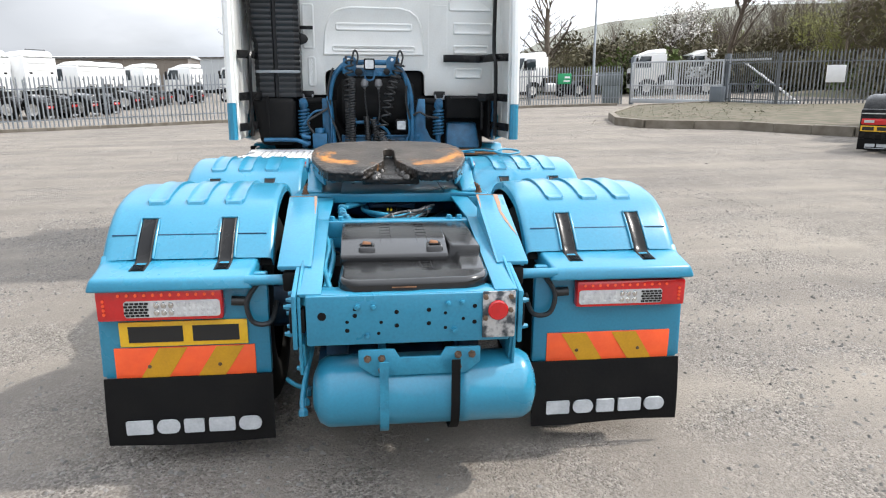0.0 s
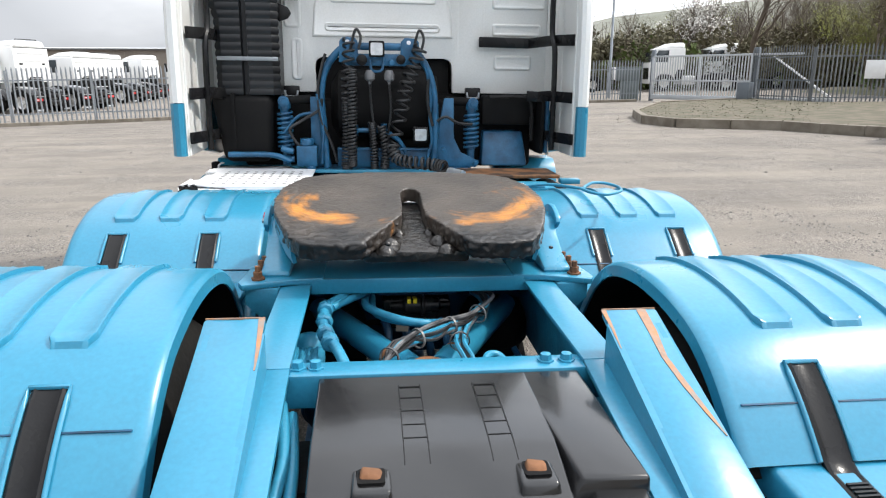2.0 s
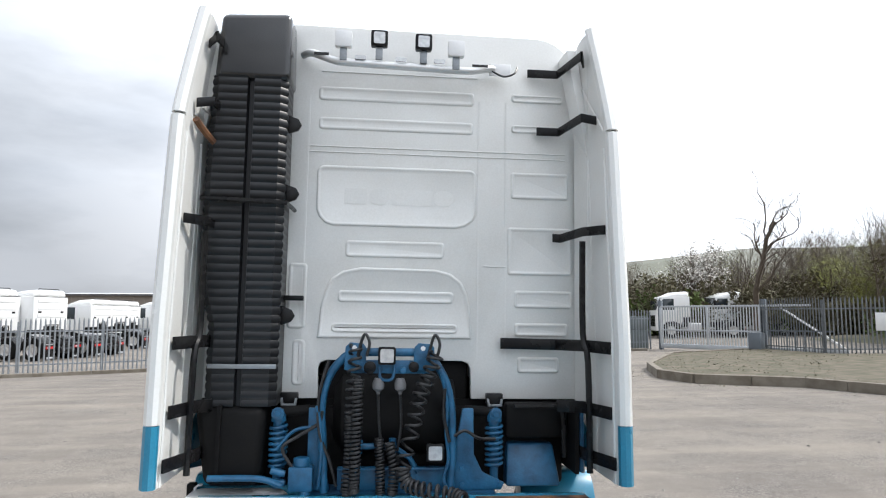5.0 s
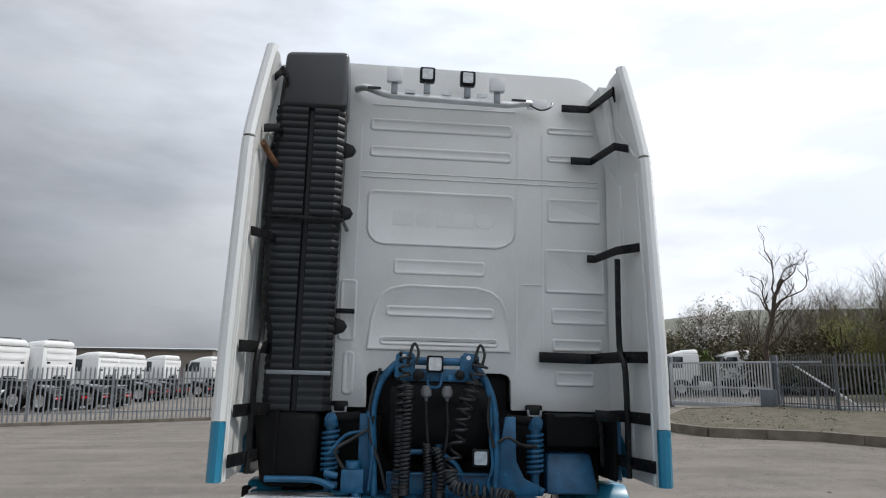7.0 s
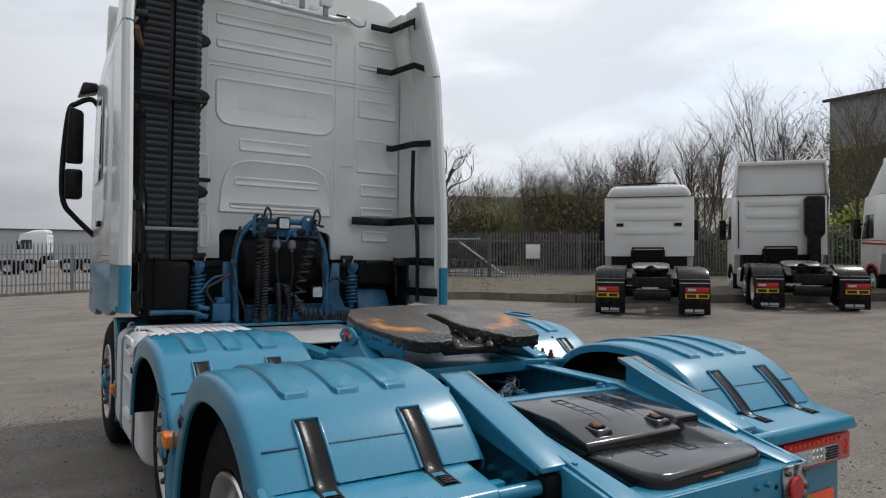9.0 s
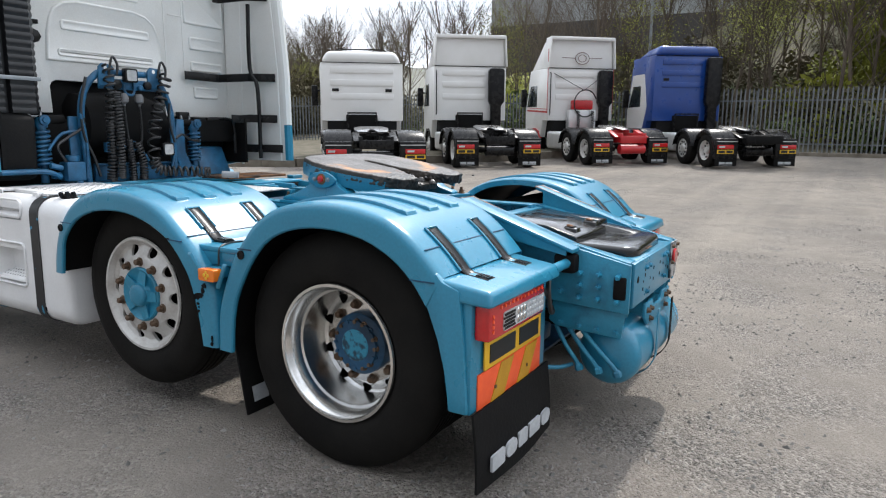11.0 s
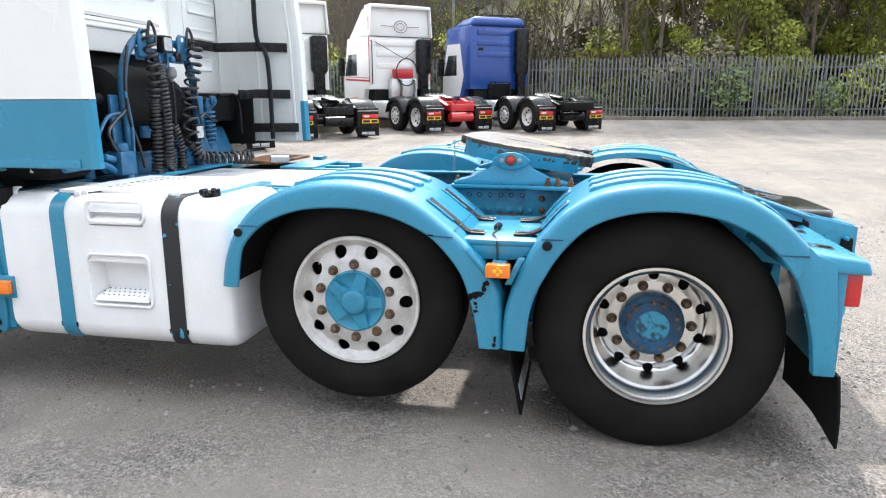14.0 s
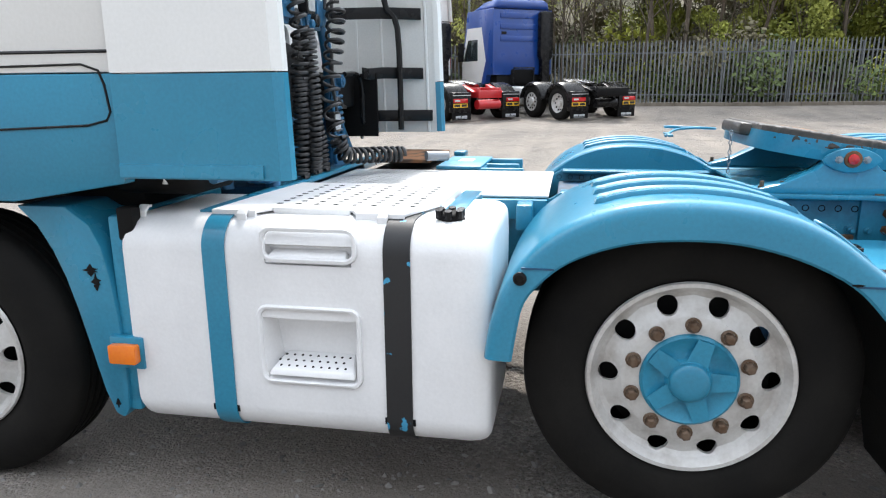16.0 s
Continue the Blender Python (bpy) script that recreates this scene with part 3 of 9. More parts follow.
def resample(line, n):
    d = [0.0]
    for a, b in zip(line, line[1:]):
        d.append(d[-1] + math.hypot(b[0] - a[0], b[1] - a[1]))
    out = []
    for i in range(n):
        t = d[-1] * i / (n - 1)
        k = max(j for j in range(len(d) - 1) if d[j] <= t + 1e-9)
        f = (t - d[k]) / (d[k + 1] - d[k])
        out.append(tuple(p + (q - p) * f for p, q in zip(line[k], line[k + 1])))
    return out


def guard(side, outer, inner, name, x_in=0.565, x_out=1.288, skirt=0.045):
    """A flat crown with a rounded shoulder, an upright side face down to the arch's edge, and a short lip turned in."""
    n = 56
    o = resample([(p[0], p[1]) for p in smooth_line([(a, b, 0) for a, b in outer], 8)], n)
    i = resample([(p[0], p[1]) for p in smooth_line([(a, b, 0) for a, b in inner], 8)], n)
    rows, top = [], []
    for (oy, oz), (iy, iz) in zip(o, i):
        d = Vector((0, iy - oy, iz - oz))
        depth = d.length
        d /= depth
        crown = Vector((0, oy, oz)) - d * 0.006
        top.append((crown.y - d.y * 0.003, crown.z - d.z * 0.003))
        at = lambda x, e: crown + d * e + Vector((side * x, 0, 0))
        row = [at(x_in, skirt), at(x_in + 0.003, 0.012), at(x_in + 0.012, 0.003), at(x_in + 0.03, 0.0)]
        row += [at(x_in + 0.03 + (x_out - 0.075 - x_in) * k / 4, -0.003 * (k in (1, 2, 3))) for k in range(1, 5)]
        row += [at(x_out - 0.026, 0.002), at(x_out - 0.012, 0.008), at(x_out - 0.003, 0.019), at(x_out, 0.034), at(x_out + 0.001, depth * 0.6), at(x_out + 0.002, depth), at(x_out - 0.004, depth + 0.007), at(x_out - 0.016, depth + 0.006)]
        rows.append(row)
    g = part(name, Shape().sheet(rows, 0.005 * side), BLUE, truck, "glossy light blue plastic mudguard", smooth=40)
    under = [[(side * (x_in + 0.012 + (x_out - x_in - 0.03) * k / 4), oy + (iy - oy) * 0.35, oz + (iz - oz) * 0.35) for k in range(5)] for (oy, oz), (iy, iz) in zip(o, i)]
    part("arch_lining", Shape().sheet(under, 0.004), BLACK_DULL, g, "black underside sheet of the mudguard", smooth=60)
    return g, top


def over(pts, j):
    """A point of the crown's line and the way out of it."""
    a, b = pts[max(j - 1, 0)], pts[min(j + 1, len(pts) - 1)]
    d = Vector((0, b[0] - a[0], b[1] - a[1])).normalized()
    up = Vector((0, -d.z, d.y))
    return Vector((0, *pts[j])), up if up.z > 0 else -up, d


def raised_band(side, line, xa, xb, y0, y1, g, lift=0.0075):
    """A flat raised band over the guard's top, between two places along the lorry, with a small bead along its edge."""
    pts = resample([p for p in line if y0 <= p[0] <= y1 and p[1] > 0.9], 44)
    rows = []
    for j in range(len(pts)):
        p, up, d = over(pts, j)
        end = min(j, len(pts) - 1 - j)
        h = (-0.004, lift + 0.003, lift + 0.003, lift)[min(end, 3)]
        bead = (0.0, 0.0, 0.003, 0.003)[min(end, 3)]
        inset = (0.012, 0.010, 0.003, 0.0)[min(end, 3)]
        rows.append([p + up * e + Vector((side * x, 0, 0)) for x, e in ((xa + inset - 0.001, -0.004), (xa + inset, h * 0.7), (xa + inset + 0.003, h + bead), (xa + inset + 0.008, h + bead), (xa + inset + 0.013, h), ((xa + xb) / 2, h), (xb - inset - 0.013, h), (xb - inset - 0.008, h + bead), (xb - inset - 0.003, h + bead), (xb - inset, h * 0.7), (xb - inset + 0.001, -0.004))])
    part("raised_band", Shape().sheet(rows), BLUE, g, smooth=35)


def rear_section(side, g):
    """Shelf, back panel, lamp, stripes and flap behind the rear guard."""
    X = lambda a, b: tuple(sorted((side * a, side * b)))
    # wall between arch and back panel (outer side), and the back panel
    a, b = X(1.235, 1.287)
    part("side_cheek", Shape().prism([(-0.46, 0.80), (-0.469, 0.779), (-0.512, 0.671), (-0.541, 0.561), (-0.556, 0.46), (-0.56, 0.41), (-0.638, 0.41), (-0.634, 0.46), (-0.622, 0.655), (-0.60, 0.86), (-0.53, 0.885), (-0.50, 0.915)], "x", a, b), BLUE, g, bevel=0.008)
    a, b = X(0.58, 1.272)
    part("back_panel", Shape().box((a, -0.645, 0.405), (b, -0.605, 0.86)), BLUE, g, bevel=0.008)
    a, b = X(0.625, 1.287)
    part("shelf", Shape().hull8([(a, -0.728, 0.812), (b, -0.728, 0.812), (b, -0.42, 0.82), (a, -0.42, 0.82)],
                                [(a + 0.02, -0.715, 0.866), (b - 0.02, -0.715, 0.866), (b, -0.46, 0.900), (a, -0.46, 0.900)]), BLUE, g, bevel=0.016, segments=3)
    # tail lamp
    a, b = X(0.725, 1.225)
    lamp = part("tail_lamp", Shape().box((a, -0.705, 0.682), (b, -0.645, 0.795)), LENS_RED, g, "red and clear multi-chamber tail lamp", bevel=0.01)
    a, b = X(0.735, 1.115)
    part("clear_lens", Shape().prism(rounded(a, 0.697, b, 0.757, 0.012), "y", -0.709, -0.69), LENS_CLEAR, lamp, "clear lens with rows of small chambers")
    s = Shape()
    for c in range(7):
        for r in range(3):
            x0 = 0.748 + c * 0.024
            q0, q1 = X(x0, x0 + 0.017)
            s.lathe(((q0 + q1) / 2, -0.7085, 0.707 + r * 0.018), (0, -1, 0), [(0, 0.008), (0.003, 0.006), (0.004, 0)], 8)
    part("led", s, LENS_CLEAR, lamp)["kind"] = "stuff"
    s = Shape()
    for c in range(3):
        for r in range(2):
            q = side * (0.930 + c * 0.029)
            s.lathe((q, -0.7085, 0.714 + r * 0.026), (0, -1, 0), [(0, 0.0125), (0.004, 0.010), (0.006, 0)], 12)
    part("reflector_cup", s, ALLOY, lamp)["kind"] = "stuff"
    s = Shape()
    for c in range(5):
        for r in range(5):
            x0 = 1.018 + c * 0.019 + (r % 2) * 0.006
            q0, q1 = X(x0, x0 + 0.015)
            s.box((q0, -0.712, 0.701 + r * 0.0108), (q1, -0.706, 0.7085 + r * 0.0108))
    part("chamber", s, BLACK, lamp, smooth=0)["kind"] = "stuff"
    s = Shape()
    for c in range(12):
        s.cyl((side * (0.76 + c * 0.034), -0.704, 0.777), (side * (0.76 + c * 0.034), -0.709, 0.777), 0.006, n=8)
    for r in range(4):
        s.cyl((side * 1.195, -0.704, 0.71 + r * 0.016), (side * 1.195, -0.709, 0.71 + r * 0.016), 0.006, n=8)
    part("lamp_bead", s, ORANGE_RED, lamp)["kind"] = "stuff"
    tall = 1.18 if side < 0 else 1.06
    lamp.location.x, lamp.location.z, lamp.scale.z = side * 0.03, 0.682 * (1 - tall), tall
    # striped marker board
    a, b = X(0.645, 1.225)
    board = part("marker_board", Shape().box((a, -0.652, 0.405), (b, -0.645, 0.545)), ORANGE_RED, g, "red-orange and amber diagonal striped marker board", bevel=0.002)
    for k in range(2):
        q = 0.08 + k * 0.235 + (0.0 if side > 0 else 0.02)
        lean = 0.085 if side < 0 else -0.085
        c = a + q + (0 if side < 0 else 0.07)
        s = Shape().prism([(c, 0.408), (c + 0.115, 0.408), (c + 0.115 + lean, 0.542), (c + lean, 0.542)], "y", -0.655, -0.651)
        part("stripe", s, AMBER_STRIPE, board, "amber diagonal stripe", smooth=0)
    for q in (0.14, 0.43):
        part("board_screw", Shape().lathe((a + q, -0.652, 0.46), (0, -1, 0), [(0, 0.009), (0.005, 0.008), (0.006, 0)], 10), NUT, board)
    # mud flap with its printed shapes
    a, b = X(0.575, 1.275)
    rows = []
    for k in range(9):
        f = k / 8
        z = 0.412 - f * 0.30
        rows.append([(x, -0.662 - 0.03 * math.sin(f * 1.6) - 0.012 * f * math.sin(u * 5 + side), z) for u, x in ((j / 10, a + (b - a) * j / 10) for j in range(11))])
    flap = part("mud_flap", Shape().sheet(rows, 0.01), BLACK_DULL, g, "black rubber mud flap with worn lower edge", smooth=60)
    widths = [0.125, 0.105, 0.10, 0.125, 0.105]
    x = (a + b) / 2 - 0.29 + (0.015 if side < 0 else 0.0)
    for k, w in enumerate(widths):
        z0, z1 = 0.168, 0.23
        yk = -0.6985
        if k in (1, 4):
            pl = rounded(x + 0.005, z0, x + w - 0.005, z1, min(0.037, (z1 - z0) / 2 - 0.002), 6)
        else:
            pl = rounded(x + 0.008, z0, x + w - 0.008, z1, 0.006, 2)
        part("print_mark", Shape().prism(pl, "y", yk - 0.004, yk + 0.006), LETTER, flap, "plain white printed mark", smooth=0)
        x += w + 0.004


def guard_seam(side, line, y, g):
    """The joint between the guard's upper and lower mouldings, a narrow dark step across it."""
    k = min(range(len(line)), key=lambda i: abs(line[i][0] - y) + (0 if line[i][1] > 0.85 else 9))
    p, q = Vector((0, *line[k])), Vector((0, *line[k + 1]))
    d = (q - p).normalized()
    up = Vector((0, -d.z, d.y))
    up = up if up.z > 0 else -up
    x0, x1 = sorted((side * 0.60, side * 1.255))
    a, b = p - up * 0.003, p + up * 0.0025
    c = d * 0.0018
    s = Shape().hull8([a - c + Vector((x0, 0, 0)), a - c + Vector((x1, 0, 0)), a + c + Vector((x1, 0, 0)), a + c + Vector((x0, 0, 0))], [b - c + Vector((x0, 0, 0)), b - c + Vector((x1, 0, 0)), b + c + Vector((x1, 0, 0)), b + c + Vector((x0, 0, 0))])
    part("guard_joint", s, BLUE_DARK, g, smooth=0)


def latch_strip(side, xa, pts, g, w=0.063):
    """A black moulded strip sunk in a slot whose raised rim runs round it; its foot lies on the shelf, with grip ribs."""
    q = [Vector((0, a, b)) for a, b in pts]
    ring = [(xa, -0.006), (xa, 0.004), (xa + 0.006, 0.007), (xa + 0.014, 0.003), (xa + w - 0.014, 0.003), (xa + w - 0.006, 0.007), (xa + w, 0.004), (xa + w, -0.006)]
    strip, rims = [], [[], []]
    for k, p in enumerate(q):
        d = (q[min(k + 1, len(q) - 1)] - q[max(k - 1, 0)]).normalized()
        up = Vector((0, -d.z, d.y))
        up = up if up.z > 0 else -up
        strip += [p + up * e + Vector((side * x, 0, 0)) for x, e in ring]
        for r, x in zip(rims, (xa - 0.006, xa + w + 0.006)):
            r.append(p + up * 0.004 + Vector((side * x, 0, 0)))
    n = len(q)
    s = Shape().add(strip, [(i * 8 + j, i * 8 + (j + 1) % 8, i * 8 + 8 + (j + 1) % 8, i * 8 + 8 + j) for i in range(n - 1) for j in range(8)] + [tuple(range(8)), tuple(range(8 * n - 8, 8 * n))[::-1]])
    ob = part("rubber_strip", s, BLACK, g, "black plastic latch strip", smooth=40)
    k = max(i for i in range(n) if (q[i] - q[0]).length < (q[-1] - q[0]).length * 0.72)
    part("slot_rim", Shape().tube(rims[0][:k + 1][::-1] + rims[1][:k + 1], 0.0055, 6), BLUE, g, smooth=60)
    foot, s = q[-1], Shape()
    back = (q[-1] - q[-2]).normalized()
    for j in range(5):
        c = foot - back * (0.008 + 0.011 * j)
        lo, hi = sorted((side * (xa + 0.010), side * (xa + w - 0.010)))
        s.box((lo, c.y - 0.003, c.z + 0.004), (hi, c.y + 0.003, c.z + 0.010))
    part("grip_rib", s, BLACK, ob, smooth=0)["kind"] = "stuff"


guards = {}
for side in (-1, 1):
    g, line = guard(side, REAR_GUARD, REAR_INNER, "mudguard")
    guards[side, "rear"] = g
    for xa in (0.715, 0.885, 1.055):
        raised_band(side, line, xa, xa + 0.095, -0.315, 0.33, g)
    for xa in (0.735, 1.075):
        latch_strip(side, xa, resample([p for p in line if p[0] < -0.365], 10) + [(-0.55, 0.884), (-0.59, 0.879), (-0.635, 0.874)], g)
    guard_seam(side, line, -0.44, g)
    rear_section(side, g)
    rear_line = line
    g, line = guard(side, FRONT_GUARD, FRONT_INNER, "mudguard", skirt=0.15)
    guards[side, "front"] = g
    guard_seam(side, line, 0.85, g)
    for xa in (0.715, 0.885, 1.055):
        raised_band(side, line, xa, xa + 0.095, 1.02, 1.62, g)
    for xa in (0.735, 1.075):
        latch_strip(side, xa, resample([p for p in line if 0.845 < p[0] < 0.985 and p[1] > 0.88], 8) + [(0.82, 0.898), (0.79, 0.891), (0.735, 0.889)], g)
        latch_strip(side, xa, resample([p for p in rear_line if 0.375 < p[0] < 0.49][::-1], 8) + [(0.53, 0.896), (0.56, 0.891), (0.61, 0.889)], guards[side, "rear"])
    # joints of the mouldings on the side faces
    for y0, y1, z, host in ((0.842, 0.935, 0.901, g), (1.70, 1.79, 0.915, g), (0.40, 0.483, 0.905, guards[side, "rear"]), (-0.50, -0.395, 0.878, guards[side, "rear"])):
        lo, hi = sorted((side * 1.286, side * 1.2915))
        part("guard_joint", Shape().box((lo, y0, z - 0.0025), (hi, y1, z + 0.0025)), BLUE_DARK, host, smooth=0)
    # tray that joins the two guards, its fascia and the hanger of the lamp
    a, b = sorted((side * 0.60, side * 1.225))
    tray = part("guard_tray", Shape().box((a, 0.50, 0.858), (b, 0.865, 0.884)), BLUE, g, "blue tray between the mudguards", bevel=0.008)
    a, b = sorted((side * 1.195, side * 1.222))
    part("tray_fascia", Shape().prism([(0.515, 0.86), (0.86, 0.86), (0.80, 0.815), (0.73, 0.80), (0.60, 0.80), (0.545, 0.82)], "x", a, b), BLUE, g, bevel=0.006)
    # a black sheet stands in for the dark gap between the legs
    a, b = sorted((side * 0.62, side * 1.18))
    part("leg_gap_fill", Shape().box((a, 0.645, 0.44), (b, 0.66, 0.80)), BLACK_DULL, g, "black sheet in place of the dark gap between the mudguard legs", bevel=0.004)
    part("tray_wire", Shape().tube(smooth_line([(side * 0.98, 0.69, 0.905), (side * 1.02, 0.69, 0.888), (side * 1.12, 0.70, 0.889), (side * 1.20, 0.675, 0.888), (side * 1.228, 0.668, 0.865), (side * 1.235, 0.665, 0.80), (side * 1.25, 0.66, 0.77)]), 0.0045, 6), CABLE, g, "thin dark cable of the side lamp", smooth=60)
    part("wire_knot", Shape().tube(helix([Vector((side * 0.97, 0.69, 0.90)), Vector((side * 1.02, 0.695, 0.895))], 0.012, 4, 9), 0.004, 5), CABLE, g, smooth=60)
    # dents pressed into the lower legs
    for y0, y1, z0, z1 in ((0.80, 0.715, 0.86, 0.745), (0.545, 0.60, 0.83, 0.71)):
        lean_in = -0.03 if y0 > 0.7 else 0.03
        x0, x1 = side * 1.2895, side * 1.297
        ends = [(x0, y0 + lean_in, z0), (x0, y0, z0), (x0, y1, z1), (x0, y1 + lean_in, z1)]
        tops = [(x1, y0 + lean_in * 0.7, z0 - 0.012), (x1, y0 + lean_in * 0.2, z0 - 0.012), (x1, y1 + lean_in * 0.2, z1 + 0.012), (x1, y1 + lean_in * 0.7, z1 + 0.012)]
        part("leg_moulding", Shape().hull8(ends, tops), BLUE, g, bevel=0.003)
    a, b = sorted((side * 0.60, side * 1.20))
    flap = part("inner_flap", Shape().hull8([(a, 0.55, 0.10), (b, 0.55, 0.10), (b, 0.562, 0.10), (a, 0.562, 0.10)], [(a, 0.63, 0.5), (b, 0.63, 0.5), (b, 0.642, 0.5), (a, 0.642, 0.5)]), BLACK_DULL, g, "black rubber mud flap", bevel=0.003)
    for i, w in enumerate((0.10, 0.085, 0.08, 0.10, 0.085)):
        x0 = a + 0.05 + sum((0.10, 0.085, 0.08, 0.10, 0.085)[:i]) + 0.012 * i
        part("print_mark", Shape().hull8([(x0, 0.5565, 0.15), (x0 + w - 0.01, 0.5565, 0.15), (x0 + w - 0.01, 0.563, 0.15), (x0, 0.563, 0.15)], [(x0, 0.5705, 0.22), (x0 + w - 0.01, 0.5705, 0.22), (x0 + w - 0.01, 0.577, 0.22), (x0, 0.577, 0.22)]), LETTER, flap, "plain white printed mark", smooth=0)
    part("lamp_bracket", Shape().box((min(side * 1.18, side * 1.275), 0.625, 0.752), (max(side * 1.18, side * 1.275), 0.685, 0.80)), BLUE, g, bevel=0.004)
    lo, hi = sorted((side * 1.27, side * 1.318))
    part("side_marker", Shape().prism(rounded(0.605, 0.745, 0.705, 0.799, 0.008, 3), "x", lo, hi), LENS_AMBER, g, "orange side marker lamp", bevel=0.003)
    part("lamp_dot", Shape().add([], []).lathe((side * 1.318, 0.643, 0.772), (side, 0, 0), [(0, 0.009), (0.002, 0.007), (0.002, 0)], 10).lathe((side * 1.318, 0.667, 0.772), (side, 0, 0), [(0, 0.009), (0.002, 0.007), (0.002, 0)], 10).lathe((side * 1.318, 0.655, 0.785), (side, 0, 0), [(0, 0.007), (0.002, 0.006), (0.002, 0)], 10).lathe((side * 1.318, 0.655, 0.759), (side, 0, 0), [(0, 0.007), (0.002, 0.006), (0.002, 0)], 10), PLATE_Y, g, "bright lamp dots")["kind"] = "stuff"
    for y, z in ((1.793, 0.885), (0.462, 0.879)):
        part("plug", Shape().lathe((side * 1.289, y, z), (side, 0, 0), [(0, 0.02), (0.006, 0.019), (0.008, 0.012), (0.004, 0.011), (0.004, 0)], 16), BLACK, g)

# chips knocked out of the paint, down to black plastic
rng = random.Random(15)
for side in (-1, 1):
    for y, z, a, b in ((0.703, 0.713, 0.014, 0.011), (0.712, 0.690, 0.010, 0.018), (0.735, 0.668, 0.024, 0.012), (0.755, 0.657, 0.026, 0.013), (0.768, 0.652, 0.012, 0.012), (0.748, 0.625, 0.009, 0.007), (0.742, 0.610, 0.005, 0.005), (0.747, 0.592, 0.010, 0.007), (0.665, 0.475, 0.006, 0.016), (0.668, 0.45, 0.007, 0.010), (0.937, 0.906, 0.016, 0.004)):
        edge = [(y + a * rng.uniform(0.6, 1.25) * math.cos(u), z + b * rng.uniform(0.55, 1.3) * math.sin(u)) for u in [2 * math.pi * k / 13 for k in range(13)]]
        part("paint_chip", Shape().prism(edge, "x", *sorted((side * 1.2885, side * 1.2925))), BLACK_DULL, guards[side, "front"], "black chip in the blue paint", smooth=0)

# wheels: drive axle, raised pusher axle, steered axle
for side in (-1, 1):
    for name, x, y, z, r, style in (("drive_wheel", 1.225, 0.015, 0.503, 0.503, "dish"), ("pusher_wheel", 1.19, 1.305, 0.572, 0.482, "painted"), ("steer_wheel", 1.215, 3.82, 0.495, 0.495, "painted")):
        w = new(name)
        w.parent = truck
        w.empty_display_size = 0.1
        wheel(w, side, x * side, y, z, r, style)
        if style == "dish":
            part("inner_tyre", Shape().lathe((side * 0.90, y, z), (-side, 0, 0), tyre_profile(r, 0.3, 0.29), 48), TYRE, w, smooth=40)
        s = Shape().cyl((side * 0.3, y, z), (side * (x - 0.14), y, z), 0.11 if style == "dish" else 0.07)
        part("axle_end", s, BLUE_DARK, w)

# chassis rails
for side in (-1, 1):
    lo, hi = sorted((side * 0.352, side * 0.43))
    outline = [(-0.96, 0.62), (-0.96, 0.86), (-0.80, 0.90), (-0.45, 0.985), (-0.20, 1.0), (1.70, 1.0), (1.74, 0.975), (3.6, 0.975), (3.6, 0.72), (-0.5, 0.70)]
    rail = part("chassis_rail", Shape().prism(outline, "x", *sorted((side * 0.415, side * 0.427))), BLUE_WORN, truck, "blue painted steel chassis rail with rows of bolt holes", bevel=0.002)
    a, b = sorted((side * 0.335, side * 0.427))
    part("rail_flange", Shape().hull8([(a, -0.96, 0.848), (b, -0.96, 0.848), (b, -0.22, 0.985), (a, -0.22, 0.985)], [(a, -0.96, 0.862), (b, -0.96, 0.862), (b, -0.22, 1.0), (a, -0.22, 1.0)]).box((a, -0.219, 0.9872), (b, 1.70, 1.0005)), BLUE, rail, bevel=0.003)
    holes, studs = Shape(), Shape()
    for k in range(34):
        y = -0.15 + k * 0.056
        holes.lathe((side * 0.4285, y, 0.962), (side, 0, 0), [(0, 0.013), (0.0, 0.0095), (-0.006, 0.0095), (-0.006, 0)], 10)
        holes.lathe((side * 0.4135, y + 0.02, 0.958), (-side, 0, 0), [(0, 0.013), (0.0, 0.0105), (-0.006, 0.0105), (-0.006, 0)], 10)
        if k % 3:
            holes.lathe((side * 0.4285, y, 0.80), (side, 0, 0), [(0, 0.018), (0.0, 0.015), (-0.006, 0.015), (-0.006, 0)], 10)
        if y < 1.3:
            studs.lathe((side * 0.427, y + 0.01, 0.885), (side, 0, 0), [(0, 0.020), (0.005, 0.020), (0.006, 0.014), (0.020, 0.0135), (0.022, 0.008), (0.034, 0.008), (0.035, 0)], 6)
            if k % 2:
                studs.lathe((side * 0.427, y + 0.01, 0.838), (side, 0, 0), [(0, 0.017), (0.004, 0.017), (0.005, 0.012), (0.016, 0.011), (0.017, 0)], 6)
    part("bolt_hole", holes, BLACK_DULL, rail)["kind"] = "stuff"
    part("rail_bolt", studs, BLUE_WORN, rail, smooth=30)["kind"] = "stuff"
    pad = part("shackle_plate", Shape().box((min(side * 0.428, side * 0.445), 0.63, 0.80), (max(side * 0.428, side * 0.445), 0.76, 0.868)), NUT, rail, "bare steel plate with two rusty bolts", bevel=0.006)
    for y in (0.665, 0.725):
        part("plate_bolt", Shape().lathe((side * 0.445, y, 0.84), (side, 0, 0), [(0, 0.022), (0.006, 0.022), (0.007, 0.017), (0.028, 0.016), (0.03, 0)], 6), RUST, pad)

